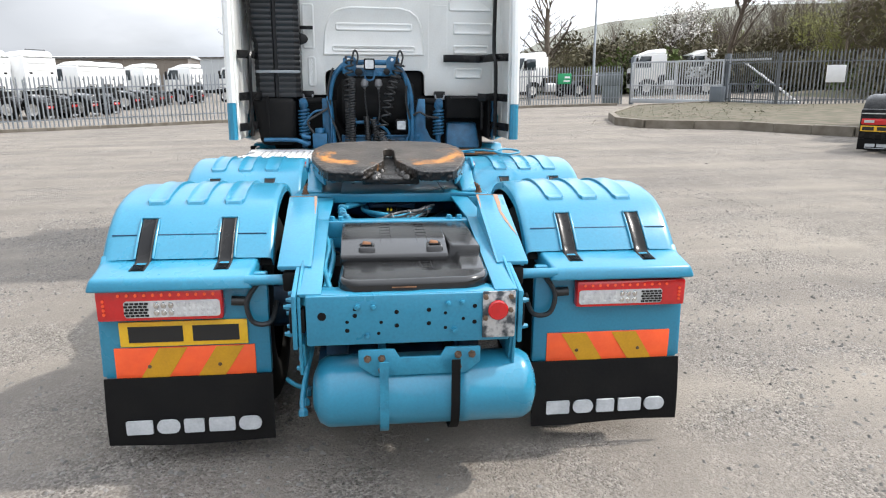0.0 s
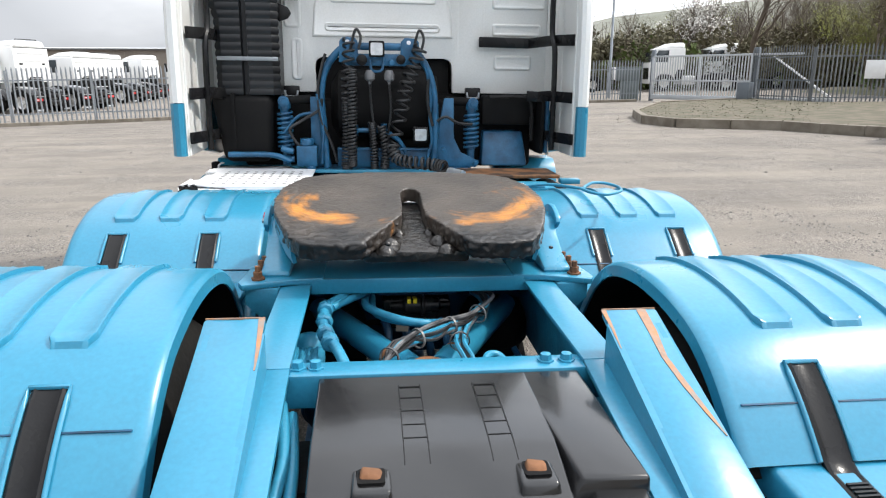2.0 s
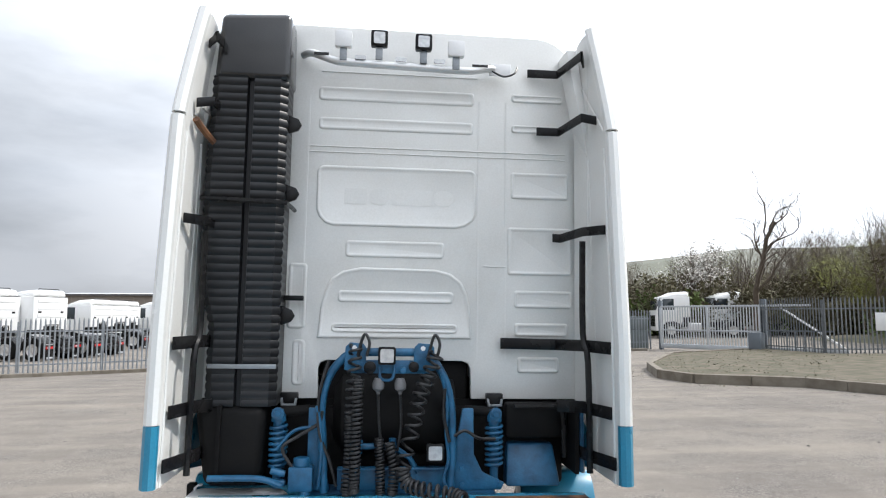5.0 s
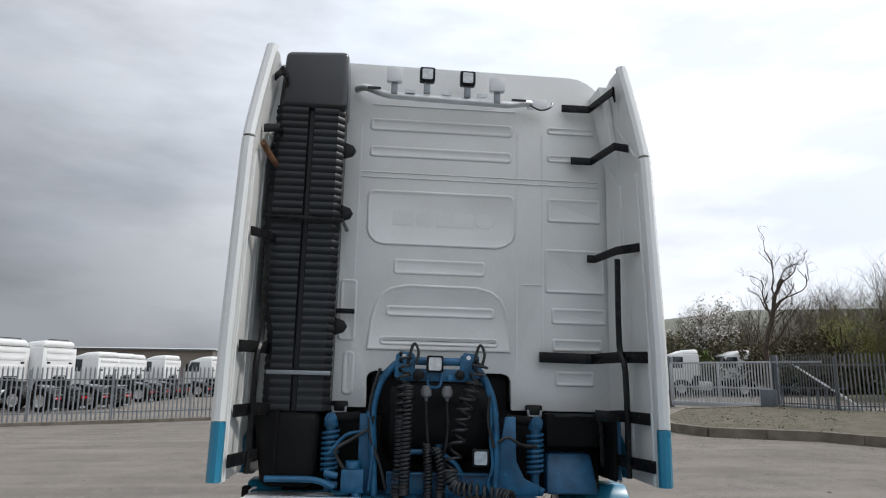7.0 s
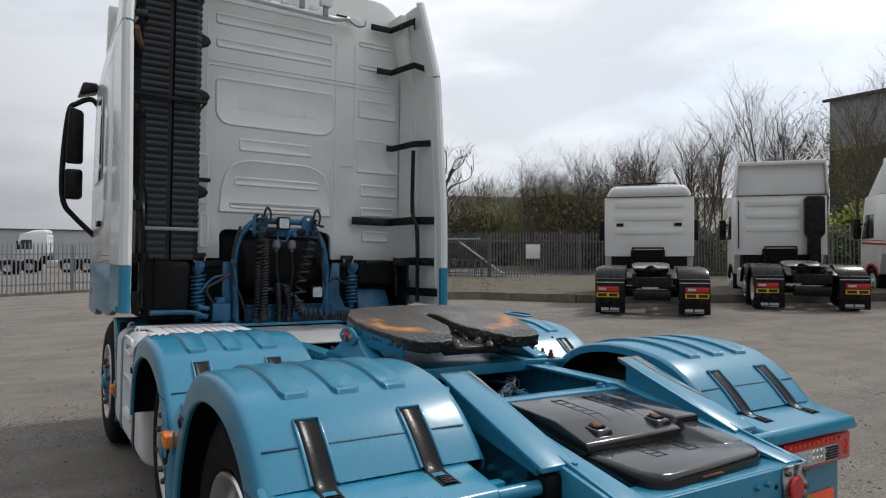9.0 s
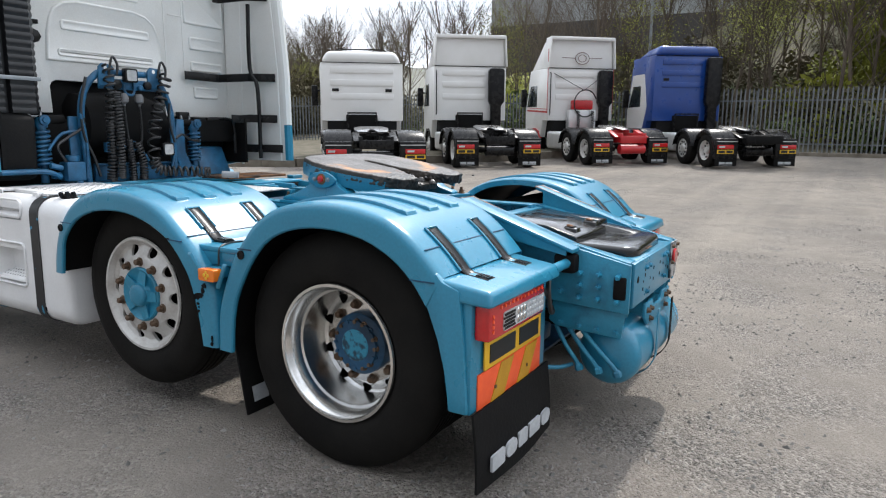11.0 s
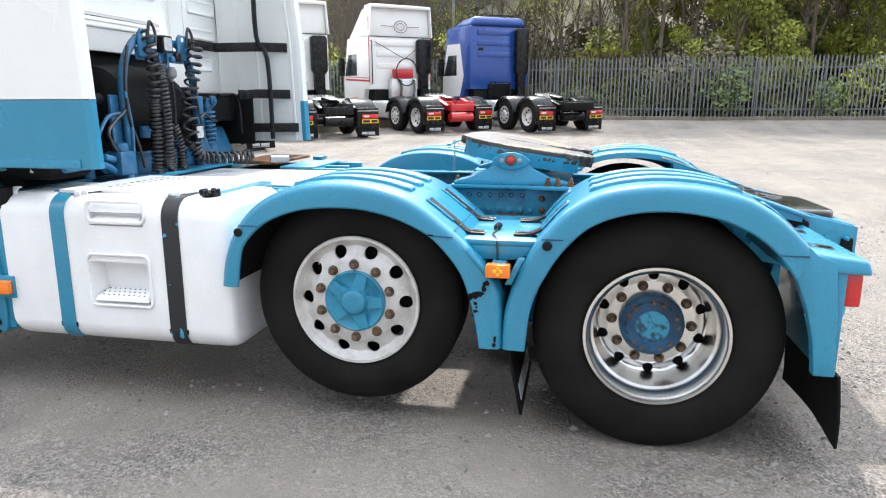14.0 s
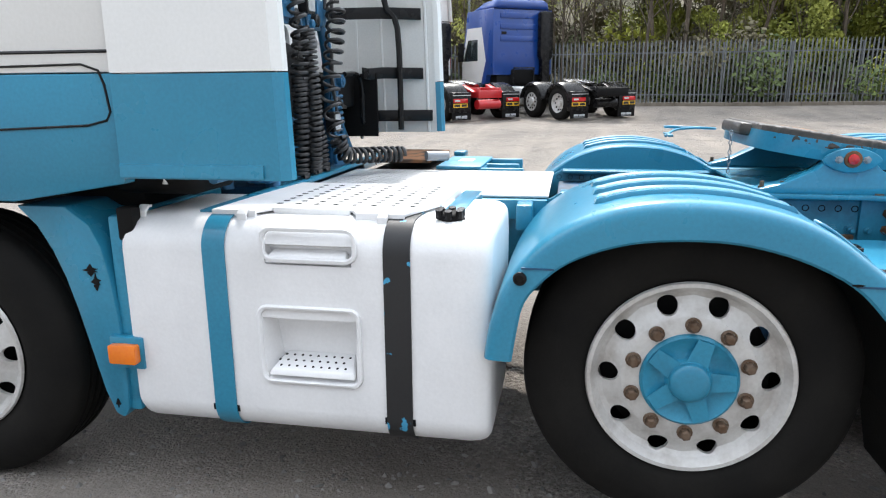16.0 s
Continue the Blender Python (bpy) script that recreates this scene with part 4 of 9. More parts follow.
# rear crossmember and what it carries
rear_beam = part("rear_crossmember", Shape().box((-0.395, -0.975, 0.655), (0.395, -0.955, 0.855)).box((-0.395, -0.965, 0.84), (0.395, -0.86, 0.858)), BLUE, truck, "blue steel rear crossmember with bolt holes", bevel=0.006)
s = Shape()
for x, z, r in ((-0.335, 0.775, 0.016), (-0.21, 0.775, 0.008), (-0.24, 0.75, 0.006), (-0.24, 0.715, 0.008), (-0.11, 0.745, 0.006), (-0.05, 0.785, 0.008), (-0.05, 0.73, 0.008), (-0.12, 0.70, 0.006), (0.075, 0.79, 0.008),
                (0.075, 0.735, 0.008), (0.14, 0.775, 0.006), (0.21, 0.75, 0.006), (0.255, 0.80, 0.008), (0.255, 0.735, 0.008), (-0.21, 0.80, 0.006), (0.14, 0.715, 0.006)):
    s.lathe((x, -0.9755, z), (0, -1, 0), [(0.001, 0), (0.001, r), (0.0, r + 0.001)], 12)
part("bolt_hole", s, BLACK_DULL, rear_beam)["kind"] = "stuff"
for x, z in ((-0.20, 0.81), (-0.14, 0.81), (0.15, 0.815), (0.205, 0.818), (-0.165, 0.69), (0.175, 0.705)):
    part("beam_bolt", Shape().lathe((x, -0.975, z), (0, -1, 0), [(0, 0.014), (0.004, 0.014), (0.004, 0.010), (0.014, 0.0095), (0.016, 0)], 6), BLUE_WORN, rear_beam)
socket = part("scuffed_plate", Shape().box((0.285, -0.985, 0.67), (0.415, -0.975, 0.86)), material("scuffed_bare_plate", (0.50, 0.50, 0.50), 0.5, metal=0.3, second=(0.05, 0.06, 0.07), scale=22.0, amount=1.0, contrast=(0.45, 0.6), bump=0.2), rear_beam, "scuffed silver plate with a round red reflector", bevel=0.004)
part("round_reflector", Shape().lathe((0.345, -0.985, 0.785), (0, -1, 0), [(0, 0.04), (0.008, 0.04), (0.012, 0.034), (0.012, 0)], 24), LENS_RED, socket, "round red reflector")
for dx, dz in ((-0.05, 0.055), (0.05, 0.055), (-0.05, -0.03), (0.05, 0.0)):
    part("plate_nut", Shape().lathe((0.345 + dx, -0.985, 0.785 + dz), (0, -1, 0), [(0, 0.011), (0.014, 0.010), (0.015, 0)], 6), NUT, socket)

plate = part("number_plate", Shape().box((-1.192, -0.660, 0.553), (-0.67, -0.653, 0.663)), PLATE_Y, guards[-1, "rear"], "yellow number plate with plain bars", bevel=0.002)
part("plate_bar", Shape().box((-1.155, -0.6635, 0.573), (-0.935, -0.6595, 0.643)), INK, plate, smooth=0)
part("plate_bar", Shape().box((-0.895, -0.6635, 0.573), (-0.705, -0.6595, 0.643)), INK, plate, smooth=0)

# side cheeks of the rear frame with rows of bolts
for side in (-1, 1):
    lo, hi = sorted((side * 0.43, side * 0.448))
    plate = part("frame_plate", Shape().prism([(-0.97, 0.64), (-0.97, 0.855), (-0.74, 0.905), (-0.30, 0.985), (-0.30, 0.72), (-0.60, 0.66)], "x", lo, hi), BLUE_WORN, truck, "blue steel frame plate with rows of bolts", bevel=0.003)
    for k in range(7):
        y = -0.92 + k * 0.085
        for z in (0.69, 0.745, 0.80) if k % 3 else (0.69, 0.80):
            part("frame_bolt", Shape().lathe((side * 0.448, y, z + 0.02 * (k > 2)), (side, 0, 0), [(0, 0.017), (0.004, 0.017), (0.004, 0.013), (0.02, 0.0125), (0.028, 0.009), (0.034, 0.009), (0.035, 0)], 6), BLUE_WORN, plate)
    lo, hi = sorted((side * 0.40, side * 0.46))
    part("rubber_buffer", Shape().box((lo, -0.955, 0.70), (hi, -0.90, 0.80)), BLACK_DULL, truck, "black rubber buffer", bevel=0.008)
    # lower hanger plate that reaches down to the air tank
    part("hanger_plate", Shape().prism([(-0.95, 0.655), (-0.62, 0.67), (-0.66, 0.56), (-0.92, 0.55)], "x", *sorted((side * 0.405, side * 0.42))), BLUE_WORN, truck, bevel=0.003)
    # sloping ramp plates
    a, b = sorted((side * 0.388, side * 0.523))
    ramp = part("ramp_plate", Shape().hull8([(a, -0.735, 0.893), (b, -0.735, 0.893), (b, -0.172, 1.083), (a, -0.172, 1.083)], [(a, -0.735, 0.912), (b, -0.735, 0.912), (b, -0.168, 1.102), (a, -0.168, 1.102)]), BLUE, truck, "blue steel run-up ramp with a worn rusty edge", bevel=0.006)
    a, b = sorted((side * 0.385, side * 0.40))
    part("ramp_web", Shape().prism([(-0.74, 0.86), (-0.74, 0.91), (-0.22, 1.085), (-0.22, 0.96)], "x", a, b), BLUE, ramp)
    a, b = sorted((side * 0.50, side * 0.513))
    part("ramp_web", Shape().prism([(-0.70, 0.88), (-0.70, 0.92), (-0.22, 1.085), (-0.22, 0.97)], "x", a, b), BLUE, ramp)
    rise = lambda y: 0.912 + (y + 0.735) * 0.19 / 0.567
    scrapes = [[(0.483, -0.172, 0.022), (0.483, -0.25, 0.020), (0.478, -0.33, 0.013), (0.490, -0.41, 0.014), (0.504, -0.485, 0.009), (0.516, -0.54, 0.003)], [(0.392, -0.172, 0.012), (0.393, -0.24, 0.006), (0.391, -0.30, 0.002)]] if side > 0 else [[(-0.397, -0.172, 0.014), (-0.393, -0.26, 0.009), (-0.392, -0.33, 0.003)], [(-0.50, -0.172, 0.010), (-0.44, -0.174, 0.006)]]
    for pts in scrapes:
        part("rust_scrape", Shape().sheet([[(x - w / 2, y, rise(y) + 0.0015), (x + w / 2, y, rise(y) + 0.0015)] for x, y, w in pts], 0.0015), RUST_BARE, ramp, "curved scrape of bare rusty steel", smooth=0)
    part("worn_edge", Shape().box((min(side * 0.39, side * 0.52), -0.1685, 1.094), (max(side * 0.39, side * 0.52), -0.165, 1.1025)), RUST_BARE, ramp, "worn rusty back edge", smooth=0)
    # stay tube that carries the rear guard
    part("guard_stay", Shape().cyl((side * 0.44, -0.70, 0.845), (side * 0.66, -0.70, 0.845), 0.022), BLUE, truck)
    part("black_bracket", Shape().box((side * 0.47 - 0.035, -0.74, 0.80), (side * 0.47 + 0.035, -0.64, 0.885)), BLACK_DULL, truck, bevel=0.015)
    loom = smooth_line([(side * 0.60, -0.66, 0.84), (side * 0.66, -0.685, 0.75), (side * 0.64, -0.69, 0.66), (side * 0.57, -0.67, 0.65), (side * 0.55, -0.60, 0.72)])
    part("lamp_cable", Shape().tube(loom, 0.011), CABLE, truck)
    part("lamp_plug", Shape().cyl((side * 0.725, -0.67, 0.75), (side * 0.67, -0.665, 0.745), 0.02), CABLE, truck)

# battery cover: a lower lid with a raised corner, and over it an upper lid with a sloping front and two latches
lower = part("battery_cover", Shape().prism([(-0.262, -0.50), (0.337, -0.50), (0.338, -0.78), (0.330, -0.835), (0.308, -0.88), (0.27, -0.912), (0.23, -0.925), (-0.19, -0.942), (-0.232, -0.932), (-0.26, -0.905), (-0.272, -0.87)], "z", 0.80, 0.902), COVER, truck, "black moulded plastic battery box cover with two latches", bevel=0.022, segments=4)
lid = part("cover_lid", Shape().prism([(-0.235, 0.88), (-0.235, 0.978), (-0.245, 0.986), (-0.36, 0.981), (-0.50, 0.973), (-0.53, 0.966), (-0.655, 0.931), (-0.662, 0.922), (-0.662, 0.90), (-0.64, 0.88)], "x", -0.27, 0.19), COVER, lower, "upper cover lid with a sloping front", bevel=0.006, segments=3)
part("lid_corner", Shape().hull8([(0.165, -0.628, 0.88), (0.338, -0.628, 0.88), (0.335, -0.235, 0.88), (0.165, -0.235, 0.88)], [(0.212, -0.615, 0.958), (0.334, -0.622, 0.955), (0.316, -0.240, 0.9855), (0.165, -0.240, 0.9855)]), COVER, lid, bevel=0.008, segments=3)
part("cover_hump", Shape().hull8([(0.178, -0.60, 0.88), (0.338, -0.60, 0.88), (0.328, -0.835, 0.88), (0.208, -0.835, 0.88)][::-1], [(0.236, -0.588, 0.937), (0.331, -0.588, 0.937), (0.320, -0.815, 0.906), (0.222, -0.808, 0.904)][::-1]), COVER, lower, bevel=0.009, segments=3)
part("front_slot", Shape().box((-0.065, -0.9445, 0.872), (0.03, -0.93, 0.8745)), RUST, lower, smooth=0)
for x in (-0.158, 0.134):
    latch = part("cover_latch", Shape().hull8([(x - 0.040, -0.640, 0.915), (x + 0.040, -0.640, 0.915), (x + 0.038, -0.555, 0.93), (x - 0.038, -0.555, 0.93)], [(x - 0.034, -0.628, 0.957), (x + 0.034, -0.628, 0.957), (x + 0.032, -0.565, 0.962), (x - 0.032, -0.565, 0.962)]), COVER, lid, "small black latch box", bevel=0.007, segments=3)
    part("latch_recess", Shape().prism(rounded(x - 0.024, -0.612, x + 0.024, -0.568, 0.006, 3), "z", 0.9575, 0.9635), BLACK_DULL, latch, smooth=0)
    part("latch_hook", Shape().hull8([(x - 0.022, -0.602, 0.960), (x + 0.018, -0.606, 0.960), (x + 0.022, -0.575, 0.960), (x - 0.020, -0.572, 0.960)], [(x - 0.017, -0.592, 0.971), (x + 0.012, -0.598, 0.968), (x + 0.016, -0.578, 0.971), (x - 0.016, -0.576, 0.975)]), RUST, latch, "rusty steel latch hook", bevel=0.004)
lid_z = lambda y: 0.981 + (y + 0.36) * 0.0571 if y > -0.50 else 0.973 + (y + 0.50) * 0.27
for x0 in (-0.099, 0.062):
    s = Shape()
    for dx in (0, 0.046):
        for ya, yb in ((-0.29, -0.50), (-0.50, -0.555)):
            s.hull8([(x0 + dx, yb, lid_z(yb) - 0.002), (x0 + dx + 0.0022, yb, lid_z(yb) - 0.002), (x0 + dx + 0.0022, ya, lid_z(ya) - 0.002), (x0 + dx, ya, lid_z(ya) - 0.002)], [(x0 + dx, yb, lid_z(yb) + 0.0012), (x0 + dx + 0.0022, yb, lid_z(yb) + 0.0012), (x0 + dx + 0.0022, ya, lid_z(ya) + 0.0012), (x0 + dx, ya, lid_z(ya) + 0.0012)])
        s.box((x0 + dx, -0.80, 0.900), (x0 + dx + 0.0022, -0.665, 0.9032))
    for y in (-0.30, -0.345, -0.395, -0.445, -0.49):
        s.box((x0, y, lid_z(y) - 0.002), (x0 + 0.046, y + 0.0022, lid_z(y) + 0.0012))
    for y in (-0.69, -0.73, -0.765, -0.795):
        s.box((x0, y, 0.900), (x0 + 0.046, y + 0.0022, 0.9032))
    part("moulded_line", s, BLACK, lower, smooth=0)["kind"] = "stuff"
part("cross_beam", Shape().box((-0.40, -0.24, 0.91), (0.40, -0.165, 0.99)), BLUE, truck, "blue steel cross beam with hex bolts", bevel=0.005)
for x in (-0.32, -0.28, 0.25, 0.30):
    part("hex_bolt", Shape().lathe((x, -0.20, 0.99), (0, 0, 1), [(0, 0.02), (0.004, 0.02), (0.004, 0.014), (0.018, 0.013), (0.02, 0)], 6), BLUE_WORN, truck)

# air tank under the rear frame
prof = [(0.0, 0.0), (0.006, 0.07), (0.03, 0.125), (0.06, 0.143)] + [(0.08, 0.146), (0.27, 0.146), (0.275, 0.149), (0.30, 0.149), (0.305, 0.146), (0.60, 0.146), (0.605, 0.149), (0.63, 0.149), (0.635, 0.146)] + [(0.84, 0.146), (0.86, 0.143), (0.89, 0.125), (0.914, 0.07), (0.92, 0.0)]
tank = part("air_tank", Shape().lathe((-0.39, -0.865, 0.415), (1, 0, 0), prof, 40), BLUE, truck, "blue painted cylindrical air tank with a seam", smooth=40)
for x in (-0.12, 0.16):
    strap = [(y, z) for y, z in arc(-0.875, 0.40, 0.152, -170, 10, 16)]
    part("tank_strap", Shape().sheet([[(x, y, z), (x + 0.035, y, z)] for y, z in [(-0.875 - 0.152, 0.60)] + [(p[0], p[1]) for p in arc(-0.875, 0.40, 0.152, 180, 360, 18)] + [(-0.875 + 0.152, 0.6)]], 0.004), BLUE_WORN if x < 0 else BLACK_DULL, tank)
part("tank_bracket", Shape().prism([(-0.20, 0.635), (-0.06, 0.635), (-0.04, 0.60), (0.12, 0.60), (0.14, 0.635), (0.28, 0.635), (0.28, 0.57), (0.22, 0.525), (-0.14, 0.525), (-0.20, 0.57)], "y", -0.985, -0.97), BLUE_WORN, truck, "blue steel tank bracket", bevel=0.004)
for x, z in ((-0.165, 0.60), (-0.11, 0.60), (0.19, 0.605), (0.245, 0.605), (-0.11, 0.55), (0.19, 0.555)):
    part("bracket_bolt", Shape().lathe((x, -0.985, z), (0, -1, 0), [(0, 0.016), (0.004, 0.016), (0.004, 0.012), (0.018, 0.011), (0.02, 0)], 6), NUT, truck)
for side in (-1, 1):
    box = part("lower_side_plate", Shape().prism([(-0.955, 0.645), (-0.62, 0.665), (-0.60, 0.56), (-0.64, 0.535), (-0.94, 0.52)], "x", *sorted((side * 0.415, side * 0.428))), BLUE_WORN, truck, "blue lower frame plate with bolts", bevel=0.005)
    for k in range(4):
        part("plate_bolt", Shape().lathe((side * 0.428, -0.66 - 0.085 * k, 0.555 - 0.004 * k), (side, 0, 0), [(0, 0.015), (0.004, 0.015), (0.004, 0.011), (0.014, 0.010), (0.015, 0)], 6), BLUE_WORN, box)
for k in range(3):
    part("tank_pipe", Shape().tube(smooth_line([(-0.40, -0.63 - 0.06 * k, 0.53), (-0.42, -0.68 - 0.075 * k, 0.46), (-0.43, -0.74 - 0.085 * k, 0.39), (-0.42, -0.76 - 0.09 * k, 0.345)]), 0.011, 8), BLUE_WORN, truck, smooth=50)
    part("pipe_union", Shape().lathe((-0.425, -0.76 - 0.088 * k, 0.345), (0, 0.3, 1), [(0, 0), (0, 0.02), (0.02, 0.02), (0.03, 0.013), (0.03, 0)], 6), BLUE_WORN, truck, smooth=30)
part("drain_pipe", Shape().tube(smooth_line([(-0.41, -0.72, 0.36), (-0.47, -0.68, 0.355), (-0.52, -0.62, 0.36)]), 0.010), BLUE_WORN, truck)

TILT5 = Matrix.Translation((-0.012, 0.68, 1.165)) @ Matrix.Rotation(radians(9.0), 4, "X")
outline = [(-0.165, -0.395), (-0.27, -0.405), (-0.345, -0.385), (-0.378, -0.33), (-0.41, -0.25), (-0.448, -0.12), (-0.462, 0.0), (-0.448, 0.12), (-0.385, 0.235), (-0.29, 0.28), (-0.15, 0.295)]
right = [(-x, y) for x, y in outline[::-1]]
slot = [(0.155, -0.385), (0.095, -0.27), (0.04, -0.16), (0.034, -0.08), (0.034, 0.06), (0.02, 0.095), (0.0, 0.105), (-0.02, 0.095), (-0.034, 0.06), (-0.034, -0.08), (-0.04, -0.16), (-0.095, -0.27), (-0.155, -0.385)]


def fifth_plate_material():
    m = material("greasy_coupling_plate", (0.072, 0.058, 0.047), 0.40, metal=0.0, second=(0.034, 0.029, 0.025), scale=5.0, amount=0.9, bump=0.35, bump_scale=60, fine=140, rough_var=0.2)
    n, l = m.node_tree.nodes, m.node_tree.links
    p = n["Principled BSDF"]
    old = p.inputs["Base Color"].links[0].from_socket
    co = n.new("ShaderNodeTexCoord")
    sep = n.new("ShaderNodeSeparateXYZ")
    l.new(co.outputs["Object"], sep.inputs[0])

    def op(kind, a, b=None, c=None):
        x = n.new("ShaderNodeMath")
        x.operation = kind
        for k, v in enumerate((a, b, c)):
            if v is None:
                continue
            if isinstance(v, (int, float)):
                x.inputs[k].default_value = v
            else:
                l.new(v, x.inputs[k])
        return x.outputs[0]

    # rubbed rusty crescents at both sides, about each pad, streaked along the turn
    ax = op("ABSOLUTE", op("ADD", sep.outputs["X"], 0.012))
    dx, dy = op("SUBTRACT", ax, 0.215), op("SUBTRACT", sep.outputs["Y"], 0.65)
    rad = op("SQRT", op("ADD", op("MULTIPLY", dx, dx), op("MULTIPLY", dy, dy)))
    ang = op("ARCTAN2", dy, dx)
    polar = n.new("ShaderNodeCombineXYZ")
    l.new(op("MULTIPLY", rad, 70.0), polar.inputs["X"]), l.new(op("MULTIPLY", ang, 2.2), polar.inputs["Y"]), l.new(op("MULTIPLY", sep.outputs["X"], 2.0), polar.inputs["Z"])
    scratch = n.new("ShaderNodeTexNoise")
    scratch.inputs["Scale"].default_value, scratch.inputs["Detail"].default_value = 1.0, 7.0
    l.new(polar.outputs[0], scratch.inputs["Vector"])
    warp = n.new("ShaderNodeTexNoise")
    warp.inputs["Scale"].default_value, warp.inputs["Detail"].default_value = 10.0, 7.0
    l.new(co.outputs["Object"], warp.inputs["Vector"])
    ring = op("SUBTRACT", 1.0, op("MULTIPLY", op("ABSOLUTE", op("SUBTRACT", rad, 0.175)), 17.0))
    sweep = op("SUBTRACT", 1.2, op("MULTIPLY", op("ABSOLUTE", op("ADD", ang, 0.72)), 1.0))
    amt = op("ADD", op("MINIMUM", ring, sweep), op("MULTIPLY", op("SUBTRACT", warp.outputs["Fac"], 0.50), 2.8))
    amt = op("ADD", amt, op("MULTIPLY", op("SUBTRACT", scratch.outputs["Fac"], 0.5), 1.5))
    clamp = n.new("ShaderNodeClamp")
    l.new(amt, clamp.inputs[0])
    mix = n.new("ShaderNodeMixRGB")
    mix.inputs["Color2"].default_value = (0.50, 0.20, 0.035, 1)
    # black wet grease pushed to the rear edge and about the mouth
    grease = n.new("ShaderNodeClamp")
    l.new(op("ADD", op("MULTIPLY", op("SUBTRACT", 0.40, sep.outputs["Y"]), 9.0), op("MULTIPLY", op("SUBTRACT", warp.outputs["Fac"], 0.42), 3.0)), grease.inputs[0])
    wet = n.new("ShaderNodeMixRGB")
    wet.inputs["Color2"].default_value = (0.012, 0.0105, 0.010, 1)
    l.new(grease.outputs[0], wet.inputs["Fac"]), l.new(old, wet.inputs["Color1"])
    l.new(clamp.outputs[0], mix.inputs["Fac"]), l.new(wet.outputs["Color"], mix.inputs["Color1"])
    l.new(mix.outputs["Color"], p.inputs["Base Color"])
    return m


FIFTH = fifth_plate_material()
GREASE = material("black_grease", (0.012, 0.0105, 0.010), 0.32, second=(0.03, 0.026, 0.022), scale=14.0, amount=0.8, bump=0.9, bump_scale=40)
s = Shape()
# plate outline with the slot cut in from behind
poly = outline + right + slot[:-1]
s.prism(poly, "z", 0.004, 0.055, TILT5)
rng = random.Random(4)
for sx in (-1, 1):
    # grease hangs in a thick ragged lip behind and along the mouth
    edge = [(0.045, -0.165), (0.098, -0.27), (0.16, -0.385), (0.22, -0.397), (0.33, -0.385), (0.37, -0.335), (0.405, -0.25), (0.442, -0.12), (0.455, -0.02), (0.442, 0.1)]
    for (xa, ya), (xb, yb) in zip(edge, edge[1:]):
        n = max(2, int(math.hypot(xb - xa, yb - ya) / 0.007))
        for i in range(n):
            f = i / n
            c = TILT5 @ Vector((sx * (xa + (xb - xa) * f), ya + (yb - ya) * f, rng.uniform(0.005, 0.045) if ya < -0.1 else rng.uniform(0.03, 0.052)))
            r = rng.uniform(0.005, 0.010) if ya < -0.26 else rng.uniform(0.004, 0.008)
            s.lathe(c - Vector((0, 0, r)), (rng.uniform(-0.4, 0.4), rng.uniform(-0.4, 0.4), 1), [(0, r * 0.4), (r * 0.5, r), (r * 1.2, r * 0.9), (r * 1.8, 0)], 7)
for k in range(26):
    c = TILT5 @ Vector((rng.uniform(-0.40, 0.40), rng.uniform(-0.44, 0.27), 0.055))
    r = rng.uniform(0.004, 0.010)
    s.lathe(c - Vector((0, 0, r)), (0, 0, 1), [(0, r * 0.6), (r, r * 1.3), (r * 1.5, 0)], 6)
fifth = part("coupling_plate", s, FIFTH, truck, "greasy black fifth wheel coupling plate with rusty rubbed arcs")
skin = fifth.modifiers.new("skin", "REMESH")
skin.mode, skin.voxel_size = "VOXEL", 0.0052
caked = bpy.data.meshes.new_from_object(fifth.evaluated_get(bpy.context.evaluated_depsgraph_get()))
fifth.modifiers.remove(skin)
back = TILT5.inverted()
moved = []
for co, nrm in [(v.co.copy(), v.normal.copy()) for v in caked.vertices]:
    q = back @ co
    rear = min(1.0, max(0.0, (-0.20 - q.y) / 0.12)) + (0.6 if abs(q.x) > 0.40 else 0.0) + max(0.0, 0.7 - abs(abs(q.x) - 0.05 + 0.30 * min(0.0, q.y + 0.16)) * 14) * (q.y < -0.1)
    a = noise.noise(co * 30) * 0.5 + noise.noise(co * 75) * 0.35
    ridge = abs(noise.noise(Vector((co.x * 26, co.y * 60, co.z * 40)))) * 0.8
    moved += list(co + nrm * ((0.0008 + 0.0058 * min(rear, 1.2)) * (a + ridge * min(rear, 1.0)) + 0.0012 * noise.noise(co * 9)))
caked.vertices.foreach_set("co", moved)
caked.shade_smooth()
fifth.data = caked
s = Shape().sheet([[TILT5 @ Vector((x * 1.004, y, 0.032)), TILT5 @ Vector((x * 1.0, y, -0.01)), TILT5 @ Vector((x * 0.985, y, -0.038))] for x, y in outline[3:] + right[:-3]], 0.012)
part("plate_skirt", s, BLUE, fifth, "blue painted skirt of the coupling plate", smooth=50)
part("plate_nose", Shape().prism([(-0.20, 0.27), (0.20, 0.27), (0.17, 0.33), (-0.17, 0.33)], "z", 0.0, 0.05, TILT5), FIFTH, fifth, "worn steel nose of the coupling plate", bevel=0.015)
for k in range(9):
    link = [Vector((-0.20 + 0.006 * math.cos(u) * (k % 2), 1.035 + 0.006 * math.cos(u) * (1 - k % 2), 1.222 - 0.019 * k + 0.011 * math.sin(u))) for u in [2 * math.pi * i / 8 for i in range(9)]]
    part("chain_link", Shape().tube(link, 0.0022, 5), STEEL, fifth, smooth=60)
